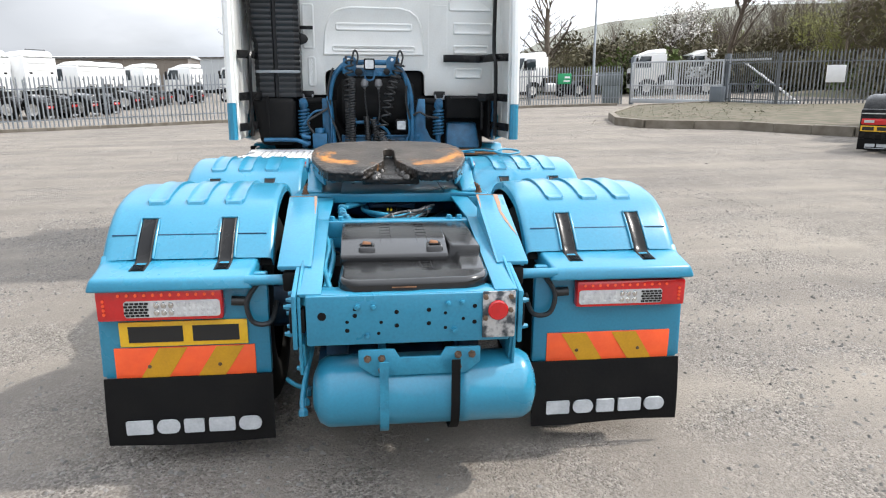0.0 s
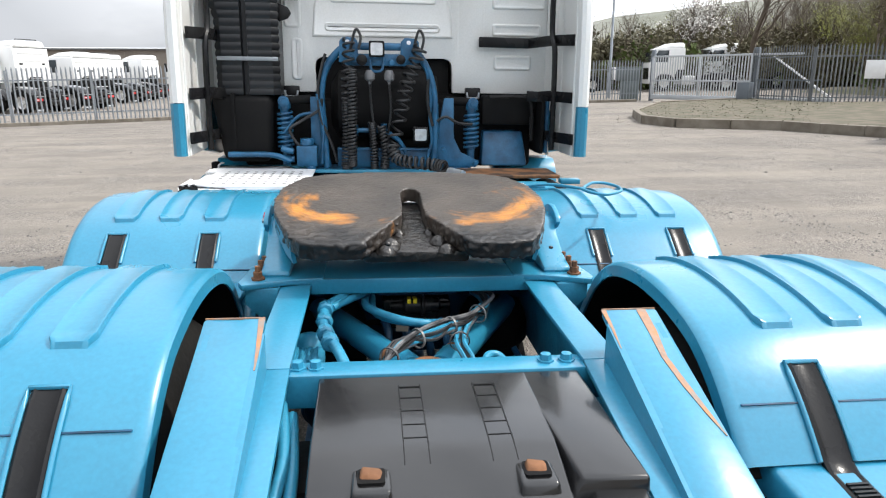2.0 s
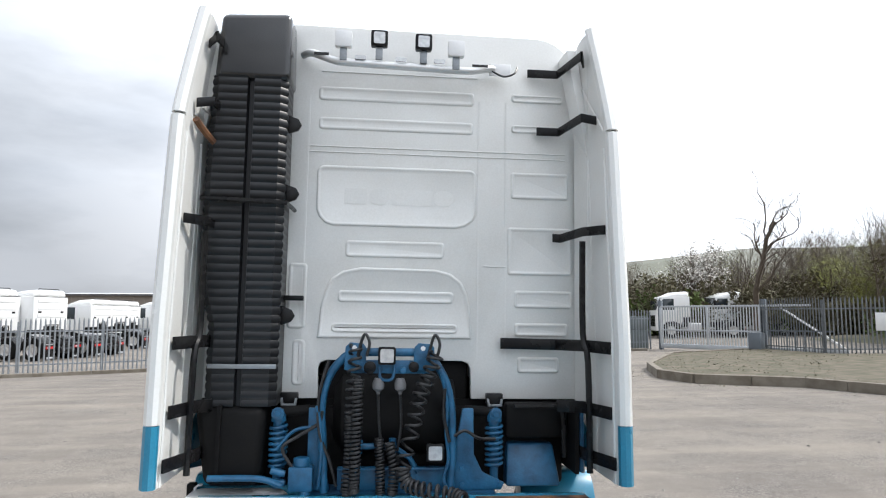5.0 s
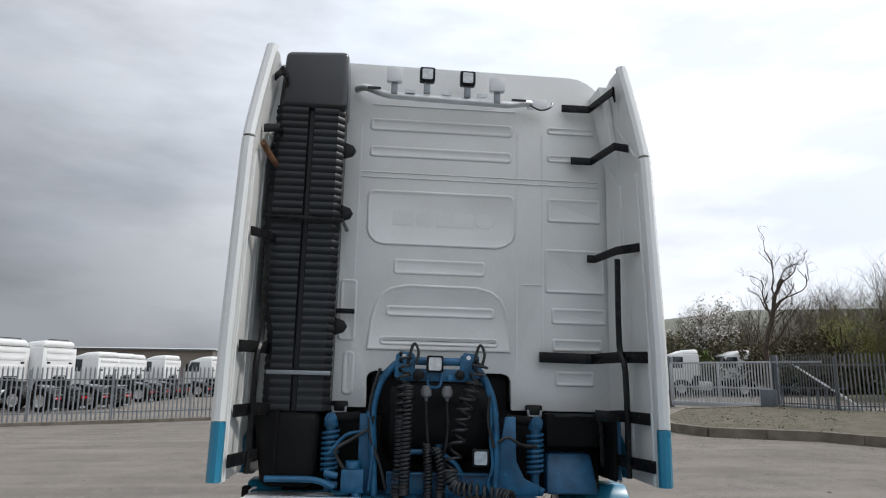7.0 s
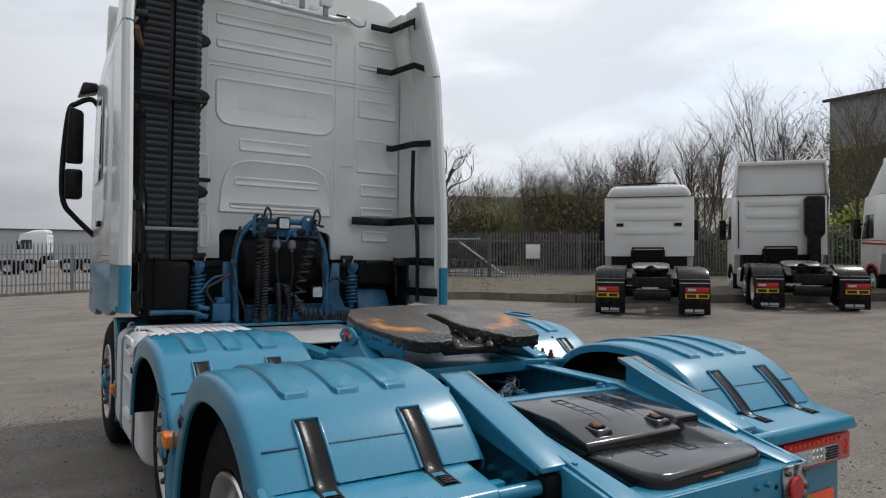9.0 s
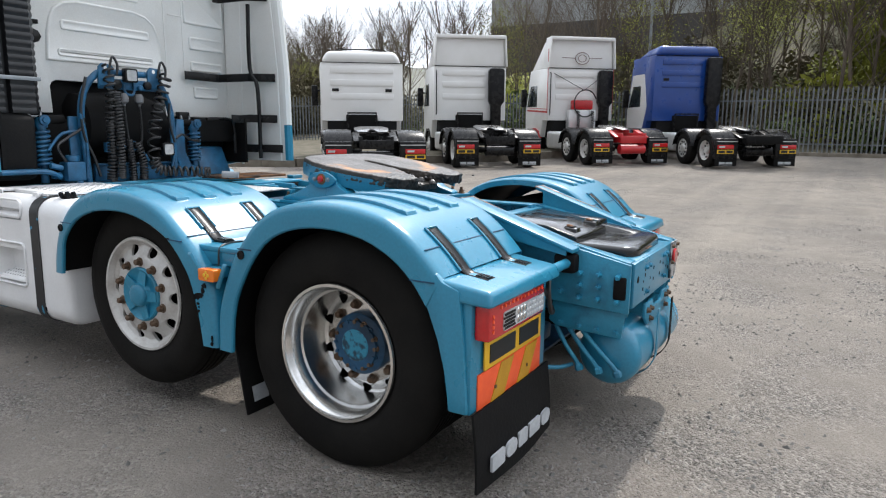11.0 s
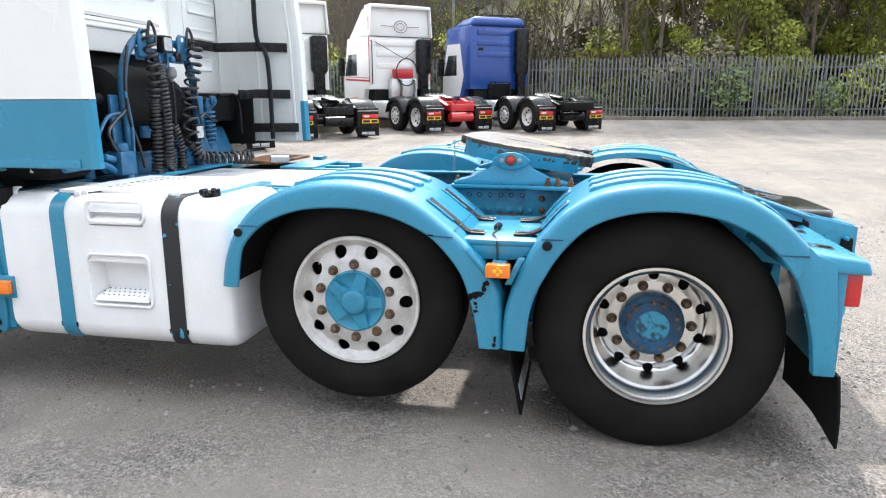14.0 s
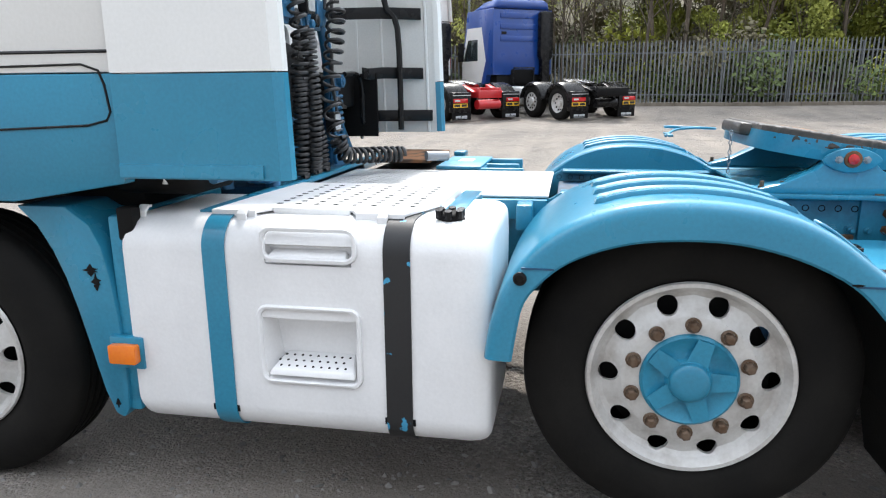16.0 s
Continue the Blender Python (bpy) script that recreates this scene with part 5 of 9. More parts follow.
part("lock_jaw", Shape().prism([(-0.165, -0.335), (0.165, -0.335), (0.12, -0.20), (0.055, -0.06), (0.05, 0.12), (-0.05, 0.12), (-0.055, -0.06), (-0.12, -0.20)], "z", -0.04, 0.0, TILT5), GREASE, fifth, "greasy lock jaw", bevel=0.012)
for sx, y, r in ((-1, -0.30, 0.035), (1, -0.27, 0.03), (-1, -0.20, 0.022), (1, -0.335, 0.028), (-1, -0.345, 0.03), (1, -0.19, 0.02)):
    part("grease_lump", Shape().lathe(TILT5 @ Vector((sx * (0.05 - 0.3 * (y + 0.2)), y, -0.005)), (0.1, 0.1, 1), [(0, r), (r * 0.5, r * 0.85), (r * 0.9, r * 0.4), (r, 0)], 9), GREASE, fifth, smooth=60)
for side in (-1, 1):
    x = side * 0.47
    ped = part("coupling_pedestal", Shape().prism([(0.40, 1.02), (0.99, 1.02), (0.985, 1.04), (0.90, 1.062), (0.80, 1.11), (0.755, 1.15), (0.69, 1.165), (0.625, 1.15), (0.58, 1.11), (0.49, 1.062), (0.405, 1.04)], "x", *sorted((side * 0.40, side * 0.49))), BLUE, truck, "blue cast pedestal of the fifth wheel", bevel=0.012)
    lobe = [(0.69 + 0.098 * math.cos(u) * (1 - 0.2 * abs(math.sin(u))), 1.146 + 0.044 * math.sin(u)) for u in [2 * math.pi * k / 24 for k in range(24)]]
    part("eye_plate", Shape().prism(lobe, "x", *sorted((side * 0.487, side * 0.503))), BLUE_WORN, ped, "blue eye plate of the pivot", bevel=0.004)
    for y in (0.645, 0.735):
        part("eye_bolt", Shape().lathe((side * 0.503, y, 1.148), (side, 0, 0), [(0, 0.014), (0.004, 0.014), (0.005, 0.010), (0.012, 0.009), (0.013, 0)], 6), STEEL, ped)
    part("pivot_cap", Shape().lathe((side * 0.503, 0.69, 1.15), (side, 0, 0), [(0, 0.030), (0.004, 0.029), (0.006, 0.02), (0.006, 0)], 18), RUST, ped)
    part("pivot_reflector", Shape().lathe((side * 0.508, 0.69, 1.15), (side, 0, 0), [(0, 0.019), (0.006, 0.018), (0.009, 0.011), (0.01, 0)], 14), LENS_RED, ped)
    part("base_wing", Shape().prism([(side * 0.30, 0.39), (side * 0.40, 0.375), (side * 0.535, 0.325), (side * 0.55, 0.36), (side * 0.535, 0.53), (side * 0.50, 0.62), (side * 0.50, 1.0), (side * 0.30, 1.0)][::side], "z", 1.004, 1.022), BLUE, truck, "blue steel wing of the coupling base", bevel=0.003)
    for (bx, by) in ((0.495, 0.385), (0.495, 0.45), (0.49, 0.50), (0.475, 0.585), (0.46, 0.90), (0.46, 0.97)):
        bolt = part("rusty_bolt", Shape().lathe((side * bx, by, 1.022), (0, 0, 1), [(0, 0.022), (0.006, 0.022), (0.006, 0.015), (0.024, 0.0145), (0.024, 0.009), (0.042, 0.009), (0.043, 0)], 6), RUST if by < 0.55 else NUT, truck)
    part("corner_bracket", Shape().prism([(side * 0.43, 1.004), (side * 0.53, 1.004), (side * 0.53, 0.955), (side * 0.455, 0.88), (side * 0.43, 0.88)], "y", 0.345, 0.36), BLUE_WORN, truck, bevel=0.004)
    part("side_gusset", Shape().box((min(side * 0.428, side * 0.443), 0.36, 0.84), (max(side * 0.428, side * 0.443), 0.62, 1.003)), BLUE_WORN, truck, bevel=0.004)
    for by, bz in ((0.42, 0.95), (0.42, 0.89), (0.53, 0.95), (0.53, 0.89)):
        part("rusty_bolt", Shape().lathe((side * 0.443, by, bz), (side, 0, 0), [(0, 0.018), (0.005, 0.018), (0.005, 0.013), (0.02, 0.0125), (0.02, 0.008), (0.034, 0.008), (0.035, 0)], 6), RUST, truck)
part("coupling_base", Shape().box((-0.45, 0.39, 1.0035), (0.45, 0.98, 1.018)), BLUE, truck, "blue steel base plate of the fifth wheel", bevel=0.004)
part("base_lip", Shape().prism([(0.385, 1.018), (0.40, 1.018), (0.40, 0.977), (0.43, 0.977), (0.43, 0.969), (0.387, 0.969)], "x", -0.43, 0.43), BLUE, truck, "folded front lip of the base plate", bevel=0.003)
part("release_handle", Shape().tube(smooth_line([(0.46, 1.20, 1.165), (0.60, 1.13, 1.19), (0.70, 1.0, 1.195), (0.735, 1.05, 1.195), (0.80, 1.14, 1.195), (0.86, 1.15, 1.19), (0.89, 1.08, 1.185), (0.86, 0.98, 1.185), (0.78, 0.91, 1.185), (0.72, 0.93, 1.19), (0.70, 1.0, 1.195)]), 0.0065), BLUE_WORN, truck, "blue release handle", smooth=60)
part("handle_bar", Shape().box((0.40, 1.17, 1.165), (0.60, 1.195, 1.176)), BLUE, truck, bevel=0.003)

# axle, links and pipes seen between the rails
for side in (-1, 1):
    link = part("v_link", Shape().lathe((side * 0.055, 0.13, 0.83), Vector((side * 0.24, 0.47, -0.01)), [(-0.03, 0.0), (-0.03, 0.045), (0.06, 0.047), (0.075, 0.040), (0.62, 0.040), (0.62, 0)], 24), BLUE, truck, "blue tubular suspension link", smooth=40)
    part("link_collar", Shape().lathe((side * 0.085, 0.185, 0.8288), Vector((side * 0.24, 0.47, -0.01)), [(0, 0.0405), (0.0, 0.046), (0.018, 0.046), (0.018, 0.0405)], 24), RUST, link, "rusty clamp collar", smooth=30)
eye = part("link_joint", Shape().lathe((0.0, 0.06, 0.74), (0, 0, 1), [(0, 0.075), (0.08, 0.082), (0.115, 0.075), (0.125, 0.055), (0.128, 0.05), (0.128, 0)], 20), BLUE_WORN, truck, "blue link joint with a rusty cap", smooth=40)
part("joint_cap", Shape().lathe((0.0, 0.06, 0.868), (0, 0, 1), [(0, 0.052), (0.008, 0.045), (0.012, 0)], 18), RUST_PLATE, eye, "rusty joint cap", smooth=40)
part("axle_housing", Shape().cyl((-0.85, 0, 0.5), (0.85, 0, 0.5), 0.11).lathe((0, 0.0, 0.52), (0, 1, 0), [(-0.24, 0), (-0.23, 0.14), (-0.12, 0.22), (0.1, 0.23), (0.25, 0.15), (0.4, 0.09), (0.41, 0)], 24), BLUE_DARK, truck, "dark blue drive axle housing", smooth=40)
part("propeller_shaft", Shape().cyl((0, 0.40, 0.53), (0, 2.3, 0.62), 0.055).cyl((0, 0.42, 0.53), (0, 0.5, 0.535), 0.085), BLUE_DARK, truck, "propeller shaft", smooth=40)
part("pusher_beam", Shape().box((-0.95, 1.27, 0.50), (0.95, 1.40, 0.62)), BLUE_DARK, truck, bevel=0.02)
# dark channel added to hide the sunlit ground ahead of the axle
part("infill_cross_member", Shape().prism([(0.78, 0.635), (0.74, 0.635), (0.74, 0.62), (0.80, 0.62), (0.80, 0.95), (0.74, 0.95), (0.74, 0.935), (0.78, 0.935)], "x", -0.415, 0.415), BLUE_DARK, truck, "dark chassis cross member added to hide lit ground", bevel=0.004)
# box added and deepened to cut down the sun patch on the ground
part("sun_block_box", Shape().box((-0.413, 1.245, 0.64), (0.413, 1.72, 0.94)), BLUE_DARK, truck, "dark blue box added to block sun through the chassis", bevel=0.01)
for side in (-1, 1):
    chamber = part("brake_chamber", Shape().lathe((side * 0.27, 0.24, 0.62), (side * 0.25, 1, 0.15), [(0, 0), (0.0, 0.05), (0.03, 0.075), (0.07, 0.08), (0.075, 0.088), (0.085, 0.088), (0.09, 0.08), (0.2, 0.075), (0.22, 0.03), (0.22, 0)], 20), BLUE_DARK, truck, "dark blue brake chamber", smooth=40)
    part("air_bellows", Shape().lathe((side * 0.30, -0.32, 0.50), (0, 0, 1), [(0, 0.0), (0, 0.09), (0.04, 0.12), (0.11, 0.13), (0.17, 0.115), (0.19, 0.13), (0.26, 0.13), (0.32, 0.10), (0.33, 0.0)], 24), BLACK_DULL, truck, "black rubber air bellows added under the chassis", smooth=40)
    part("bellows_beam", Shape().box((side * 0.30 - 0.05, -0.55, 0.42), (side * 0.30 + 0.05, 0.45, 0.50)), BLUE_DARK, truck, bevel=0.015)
# added plate: covers the ground below, so the gap between the rails stays dark
part("underside_shade_plate", Shape().prism([(-0.41, -0.45), (0.41, -0.45), (0.41, 0.90), (-0.41, 0.90)], "z", 0.27, 0.285), BLUE_DARK, truck, "dark plate added beneath the chassis in place of deep shade", bevel=0.004)
# dark hoses laid at random to fill the space between the rails
rng = random.Random(19)
for k in range(14):
    x, y, z = rng.uniform(-0.36, 0.36), rng.uniform(0.05, 0.7), rng.uniform(0.55, 0.78)
    pts = [(x, y, z)]
    for i in range(3):
        pts.append((max(-0.38, min(0.38, pts[-1][0] + rng.uniform(-0.15, 0.15))), pts[-1][1] + rng.uniform(-0.12, 0.12), pts[-1][2] + rng.uniform(-0.06, 0.06)))
    part("dark_hose", Shape().tube(smooth_line(pts), rng.uniform(0.008, 0.016), 7), BLUE_DEEP if k % 2 else BLACK_DULL, truck, smooth=60)
# second pair, out of sight, added as cover against sun under the chassis
for side in (-1, 1):
    part("air_bellows", Shape().lathe((side * 0.30, 0.72, 0.50), (0, 0, 1), [(0, 0.0), (0, 0.09), (0.04, 0.12), (0.11, 0.13), (0.17, 0.115), (0.19, 0.13), (0.26, 0.13), (0.32, 0.10), (0.33, 0.0)], 24), BLACK_DULL, truck, "black rubber air bellows added under the chassis", smooth=40)
# valves under the base lip
block = part("valve_block", Shape().box((-0.115, 0.52, 0.80), (0.115, 0.60, 0.90)), BLACK, truck, "black air valve block", bevel=0.012)
part("valve_shelf", Shape().prism(rounded(-0.135, 0.545, 0.145, 0.595, 0.02, 4), "z", 0.905, 0.93), BLUE_DARK, truck, "blue valve shelf", bevel=0.005)
part("valve_barrel", Shape().lathe((-0.09, 0.505, 0.885), (1, 0, 0), [(0, 0), (0, 0.012), (0.04, 0.015), (0.05, 0.028), (0.10, 0.028), (0.104, 0.036), (0.112, 0.036), (0.116, 0.026), (0.16, 0.024), (0.17, 0.012), (0.20, 0.011), (0.20, 0)], 20), BLACK, block, "black valve barrel", smooth=40)
YELLOW_TAG = material("yellow_tag", (0.85, 0.62, 0.02), 0.5)
for x in (-0.035, -0.015):
    part("valve_tag", Shape().box((x, 0.475, 0.90), (x + 0.013, 0.51, 0.915)), YELLOW_TAG, block, "yellow tag", bevel=0.002)
for x in (-0.11, -0.05, 0.02, 0.08):
    part("pipe_elbow", Shape().tube(smooth_line([(x, 0.50, 0.83), (x + 0.01, 0.45, 0.82), (x + 0.015, 0.43, 0.78), (x + 0.03, 0.44, 0.70)]), 0.014, 8), BLUE_DARK, block, smooth=50)
part("paper_tag", Shape().box((-0.10, 0.405, 0.83), (-0.06, 0.408, 0.855), Matrix.Rotation(0.03, 4, "Y")), KERB, block, smooth=0)
SHEATH = material("worn_grey_cable", (0.15, 0.15, 0.15), 0.4, second=(0.03, 0.03, 0.032), scale=30.0, amount=0.9)
rng = random.Random(11)
for k in range(13):
    o, p = rng.uniform(-0.02, 0.02), rng.uniform(-0.016, 0.016)
    q = rng.uniform(-0.006, 0.006)
    line = smooth_line([(0.20 + q, 0.60, 0.90 + q), (0.22 + o, 0.44, 0.925 + p), (0.19 + p, 0.32, 0.935 + o), (0.11 + o, 0.21 + p, 0.935 + p), (0.02 + p, 0.14 + o, 0.935 + o), (-0.08 + o, 0.05 + p, 0.93 + p), (-0.14 + p, -0.07 + o, 0.91 + o * 0.5), (-0.16 + o, -0.14, 0.86 + p)])
    part("cable", Shape().tube(line, rng.uniform(0.0045, 0.007), 6), (CABLE, SHEATH, BLUE_WORN, CABLE)[k % 4], truck)
for k in range(6):
    o, p = rng.uniform(-0.012, 0.012), rng.uniform(-0.01, 0.01)
    line = smooth_line([(0.20 + o, 0.36, 0.93 + p), (0.13 + o, 0.24 + p, 0.92 + p), (0.09 + o, 0.10, 0.92 + p), (0.10 + o, 0.0, 0.91 + p), (0.11 + o, -0.10, 0.88 + p)])
    part("cable", Shape().tube(line, 0.006, 6), (CABLE, SHEATH, BLUE_WORN)[k % 3], truck)
for c, d in (((0.165, 0.27, 0.935), (0.6, 0.8, 0)), ((0.07, 0.175, 0.935), (0.8, 0.5, 0)), ((-0.03, 0.095, 0.933), (0.75, 0.6, 0)), ((0.09, 0.10, 0.918), (0, 1, 0)), ((-0.11, 0.0, 0.92), (0.5, 0.8, 0))):
    part("cable_tie", Shape().lathe(c, d, [(0, 0.026), (0, 0.029), (0.007, 0.029), (0.007, 0.026), (0, 0.026)], 14), SHEATH, truck)
for pts, r in (([(-0.20, 0.46, 0.955), (-0.27, 0.35, 0.955), (-0.29, 0.30, 0.95), (-0.285, 0.15, 0.95), (-0.24, 0.0, 0.945), (-0.21, -0.10, 0.93)], 0.015), ([(-0.16, 0.47, 0.95), (-0.23, 0.36, 0.955), (-0.27, 0.30, 0.955)], 0.012),
               ([(-0.17, 0.50, 0.93), (-0.165, 0.40, 0.92), (-0.08, 0.29, 0.92), (0.0, 0.26, 0.915), (0.06, 0.30, 0.90)], 0.013), ([(-0.15, 0.50, 0.92), (-0.14, 0.38, 0.905), (-0.06, 0.31, 0.90), (0.02, 0.33, 0.89)], 0.011),
               ([(0.13, -0.05, 0.88), (0.16, 0.06, 0.89), (0.20, 0.08, 0.88), (0.22, 0.0, 0.86)], 0.011), ([(-0.10, 0.30, 0.80), (0.02, 0.42, 0.80), (0.12, 0.5, 0.79)], 0.012), ([(-0.36, 0.45, 0.75), (-0.22, 0.20, 0.74), (-0.10, 0.32, 0.73)], 0.013),
               ([(-0.36, -0.2, 0.93), (-0.33, -0.42, 0.90), (-0.34, -0.62, 0.86), (-0.30, -0.86, 0.83)], 0.013), ([(-0.33, -0.25, 0.90), (-0.31, -0.5, 0.87), (-0.33, -0.8, 0.83)], 0.013)):
    pipe = part("air_pipe", Shape().tube(smooth_line(pts), r, 8), BLUE_WORN, truck, "blue painted air pipe", smooth=60)
for c in ((-0.29, 0.31, 0.955), (-0.288, 0.22, 0.95), (-0.28, 0.13, 0.95), (-0.265, 0.07, 0.948)):
    part("pipe_union", Shape().lathe(c, (0.1, -1, 0), [(0, 0.0), (0, 0.022), (0.012, 0.025), (0.03, 0.024), (0.035, 0.018), (0.035, 0)], 8), BLUE_WORN, truck, smooth=30)
level = part("level_valve", Shape().box((-0.375, 0.0, 0.80), (-0.285, 0.17, 0.885)).box((-0.365, 0.02, 0.885), (-0.30, 0.13, 0.90)), BLUE_WORN, truck, "blue painted levelling valve", bevel=0.008)
part("valve_dome", Shape().lathe((-0.335, 0.235, 0.82), (0, 0, 1), [(0, 0.045), (0.05, 0.045), (0.075, 0.03), (0.083, 0)], 18), BLUE_WORN, level, smooth=50)
for k in range(4):
    part("valve_fin", Shape().box((-0.36 + 0.018 * k, 0.03, 0.90), (-0.352 + 0.018 * k, 0.12, 0.908)), BLUE_WORN, level, smooth=0)
solenoid = part("solenoid_block", Shape().box((0.23, 0.25, 0.71), (0.33, 0.34, 0.76)).cyl((0.25, 0.25, 0.735), (0.25, 0.16, 0.72), 0.018).cyl((0.31, 0.25, 0.735), (0.31, 0.15, 0.71), 0.018), BLUE_DARK, truck, "dark blue solenoid block", bevel=0.006)

# decks behind the cab
deck = part("deck_plate", Shape().box((-0.448, 1.745, 0.980), (0.368, 2.79, 0.990)), SILVER_DECK, truck, "aluminium chequer plate deck", bevel=0.002)
rows = Shape()
for i in range(27):
    for j in range(34):
        x, y = -0.43 + i * 0.0298, 1.77 + j * 0.0297
        m = Matrix.Translation((x, y, 0.9898)) @ Matrix.Rotation(radians(45 if (i + j) % 2 else -45), 4, "Z")
        rows.add([m @ Vector(p) for p in ((-0.011, 0, 0), (0, -0.003, 0), (0.011, 0, 0), (0, 0.003, 0), (0, 0, 0.0022))], [(0, 1, 4), (1, 2, 4), (2, 3, 4), (3, 0, 4)])
part("chequer_pattern", rows, SILVER_DECK, deck, smooth=0)["kind"] = "stuff"
step = part("step_plate", Shape().prism([(-1.14, 2.155), (-0.93, 2.085), (-0.51, 2.085), (-0.495, 2.11), (-0.495, 2.75), (-0.90, 2.78), (-1.14, 2.79), (-1.14, 2.64), (-1.085, 2.61), (-1.085, 2.34), (-1.14, 2.31)], "z", 1.020, 1.032), TANK_WHITE, truck, "white perforated metal step plate", bevel=0.003)
for lo, hi in (((-1.145, 2.155, 0.992), (-1.135, 2.31, 1.0315)), ((-1.145, 2.64, 0.992), (-1.135, 2.79, 1.0315)), ((-1.09, 2.345, 1.002), (-1.08, 2.605, 1.0315)), ((-0.93, 2.08, 0.985), (-0.51, 2.087, 1.0315))):
    part("turned_edge", Shape().box(lo, hi), TANK_WHITE, step, bevel=0.002)
s = Shape()
for i in range(9):
    for j in range(8):
        x, y = -1.01 + i * 0.055, 2.16 + j * 0.065
        s.lathe((x, y, 1.0325), (0, 0, 1), [(0.0005, 0), (0.0005, 0.010), (0.0, 0.012)], 8)
part("step_hole", s, BLACK_DULL, step)["kind"] = "stuff"
part("deck_rail", Shape().box((-0.49, 1.75, 0.90), (-0.449, 2.79, 0.978)).box((0.372, 1.75, 0.90), (0.40, 2.79, 0.978)).box((-1.1, 2.80, 0.965), (1.05, 2.86, 1.02)).box((-1.05, 2.0, 0.95), (-0.5, 2.07, 1.015)), BLUE, truck, bevel=0.004)
for lo, hi in (((-0.60, 1.80, 0.88), (-0.49, 1.86, 0.975)), ((-0.56, 1.93, 0.90), (-0.49, 1.97, 0.975))):
    part("deck_bracket", Shape().box(lo, hi), BLUE, truck, bevel=0.005)
rusty = part("rusty_panel", Shape().box((0.40, 2.40, 1.02), (1.02, 2.72, 1.04)), RUST_PLATE, truck, "rusted brown box lid", bevel=0.004)
tray = part("battery_tray", Shape().box((0.38, 2.12, 0.99), (0.92, 2.36, 1.01)).box((0.38, 1.90, 0.93), (0.42, 2.14, 1.0)).box((0.88, 1.94, 0.93), (0.92, 2.14, 1.0)).box((0.60, 1.94, 0.93), (0.64, 2.14, 1.0)), BLUE_WORN, truck, "blue open equipment frame", bevel=0.006)
part("tray_label", Shape().box((0.62, 2.20, 1.0105), (0.76, 2.28, 1.012)), TANK_WHITE, tray, smooth=0)
part("dark_box", Shape().box((0.42, 2.20, 0.55), (0.92, 2.75, 0.985)), BLACK_DULL, truck, "black equipment box", bevel=0.05, segments=3)
part("filter_housing", Shape().lathe((1.0, 2.02, 0.86), (0, 1, 0), [(0, 0), (0, 0.09), (0.03, 0.125), (0.08, 0.135), (0.30, 0.135), (0.34, 0.12), (0.66, 0.12), (0.68, 0)], 26), BLACK_DULL, truck, "rounded black plastic housing", smooth=40)
for pts, r in (([(0.43, 2.125, 0.72), (0.43, 2.125, 0.93), (0.455, 2.125, 0.975), (0.52, 2.125, 0.982), (0.61, 2.125, 0.98), (0.645, 2.125, 0.94), (0.655, 2.125, 0.72)], 0.013), ([(0.70, 2.125, 0.72), (0.70, 2.125, 0.985)], 0.009), ([(0.89, 2.125, 0.985), (0.91, 2.06, 0.80)], 0.009), ([(0.70, 2.125, 0.93), (0.80, 2.125, 0.98), (0.89, 2.115, 0.93)], 0.007), ([(0.70, 2.125, 0.93), (0.90, 2.11, 0.93)], 0.007)):
    part("tray_bar", Shape().tube(pts if len(pts) < 4 else smooth_line(pts), r, 8), BLUE_WORN, tray, smooth=50)
part("tray_lug", Shape().prism([(0.775, 0.93), (0.845, 0.93), (0.83, 0.885), (0.79, 0.885)], "y", 2.115, 2.125), BLUE_WORN, tray)
part("blue_clip", Shape().box((1.0, 2.3, 1.0), (1.12, 2.37, 1.03)), BLUE, truck, bevel=0.006)
part("tail_plug", Shape().cyl((0.33, 2.40, 1.065), (0.40, 2.30, 1.06), 0.025), STEEL, truck, "steel cable plug", smooth=40)

# fuel tank
tank_sec = rounded(-1.225, 0.298, -0.62, 1.012, 0.10, 7)
tank_sec = tank_sec + tank_sec[:1]
ends = [(1.880, 0.86), (1.883, 0.93), (1.893, 0.965), (1.915, 0.99), (1.95, 1.0), (3.04, 1.0), (3.06, 0.99), (3.075, 0.965), (3.08, 0.93), (3.083, 0.86)]
cx, cz = -0.92, 0.655
rows = [[(cx + (x - cx) * k, y, cz + (z - cz) * k) for x, z in tank_sec] for y, k in ends]
s = Shape().sheet(rows)
s.add(rows[0][:-1], [tuple(range(len(rows[0]) - 1))]).add(rows[-1][:-1], [tuple(range(len(rows[0]) - 1))])
fuel = part("fuel_tank", s, TANK_WHITE, truck, "white painted fuel tank with two straps and a moulded step", smooth=50)


def band(y0, y1, grow, mat, label):
    sec = [(cx + (x - cx) * grow, cz + (z - cz) * grow) for x, z in tank_sec]
    part("tank_strap", Shape().sheet([[(x, y, z) for x, z in sec] for y in (y0, y1)], 0.004), mat, fuel, label, smooth=50)


def strap_backing(y0, y1, grow):
    """The dark edge of the rubber under a strap, on the upright face only."""
    sec = [(cx + (x - cx) * grow, cz + (z - cz) * grow) for x, z in tank_sec if x < -1.19 and 0.36 < z < 0.86]
    part("strap_backing", Shape().sheet([[(x, y, z) for x, z in sec] for y in (y0, y1)], 0.003), BLACK_DULL, fuel, "black rubber under the tank strap", smooth=50)


band(2.712, 2.788, 1.018, BLUE, "blue tank strap")
strap_backing(2.704, 2.796, 1.012)
strap_backing(2.112, 2.210, 1.012)
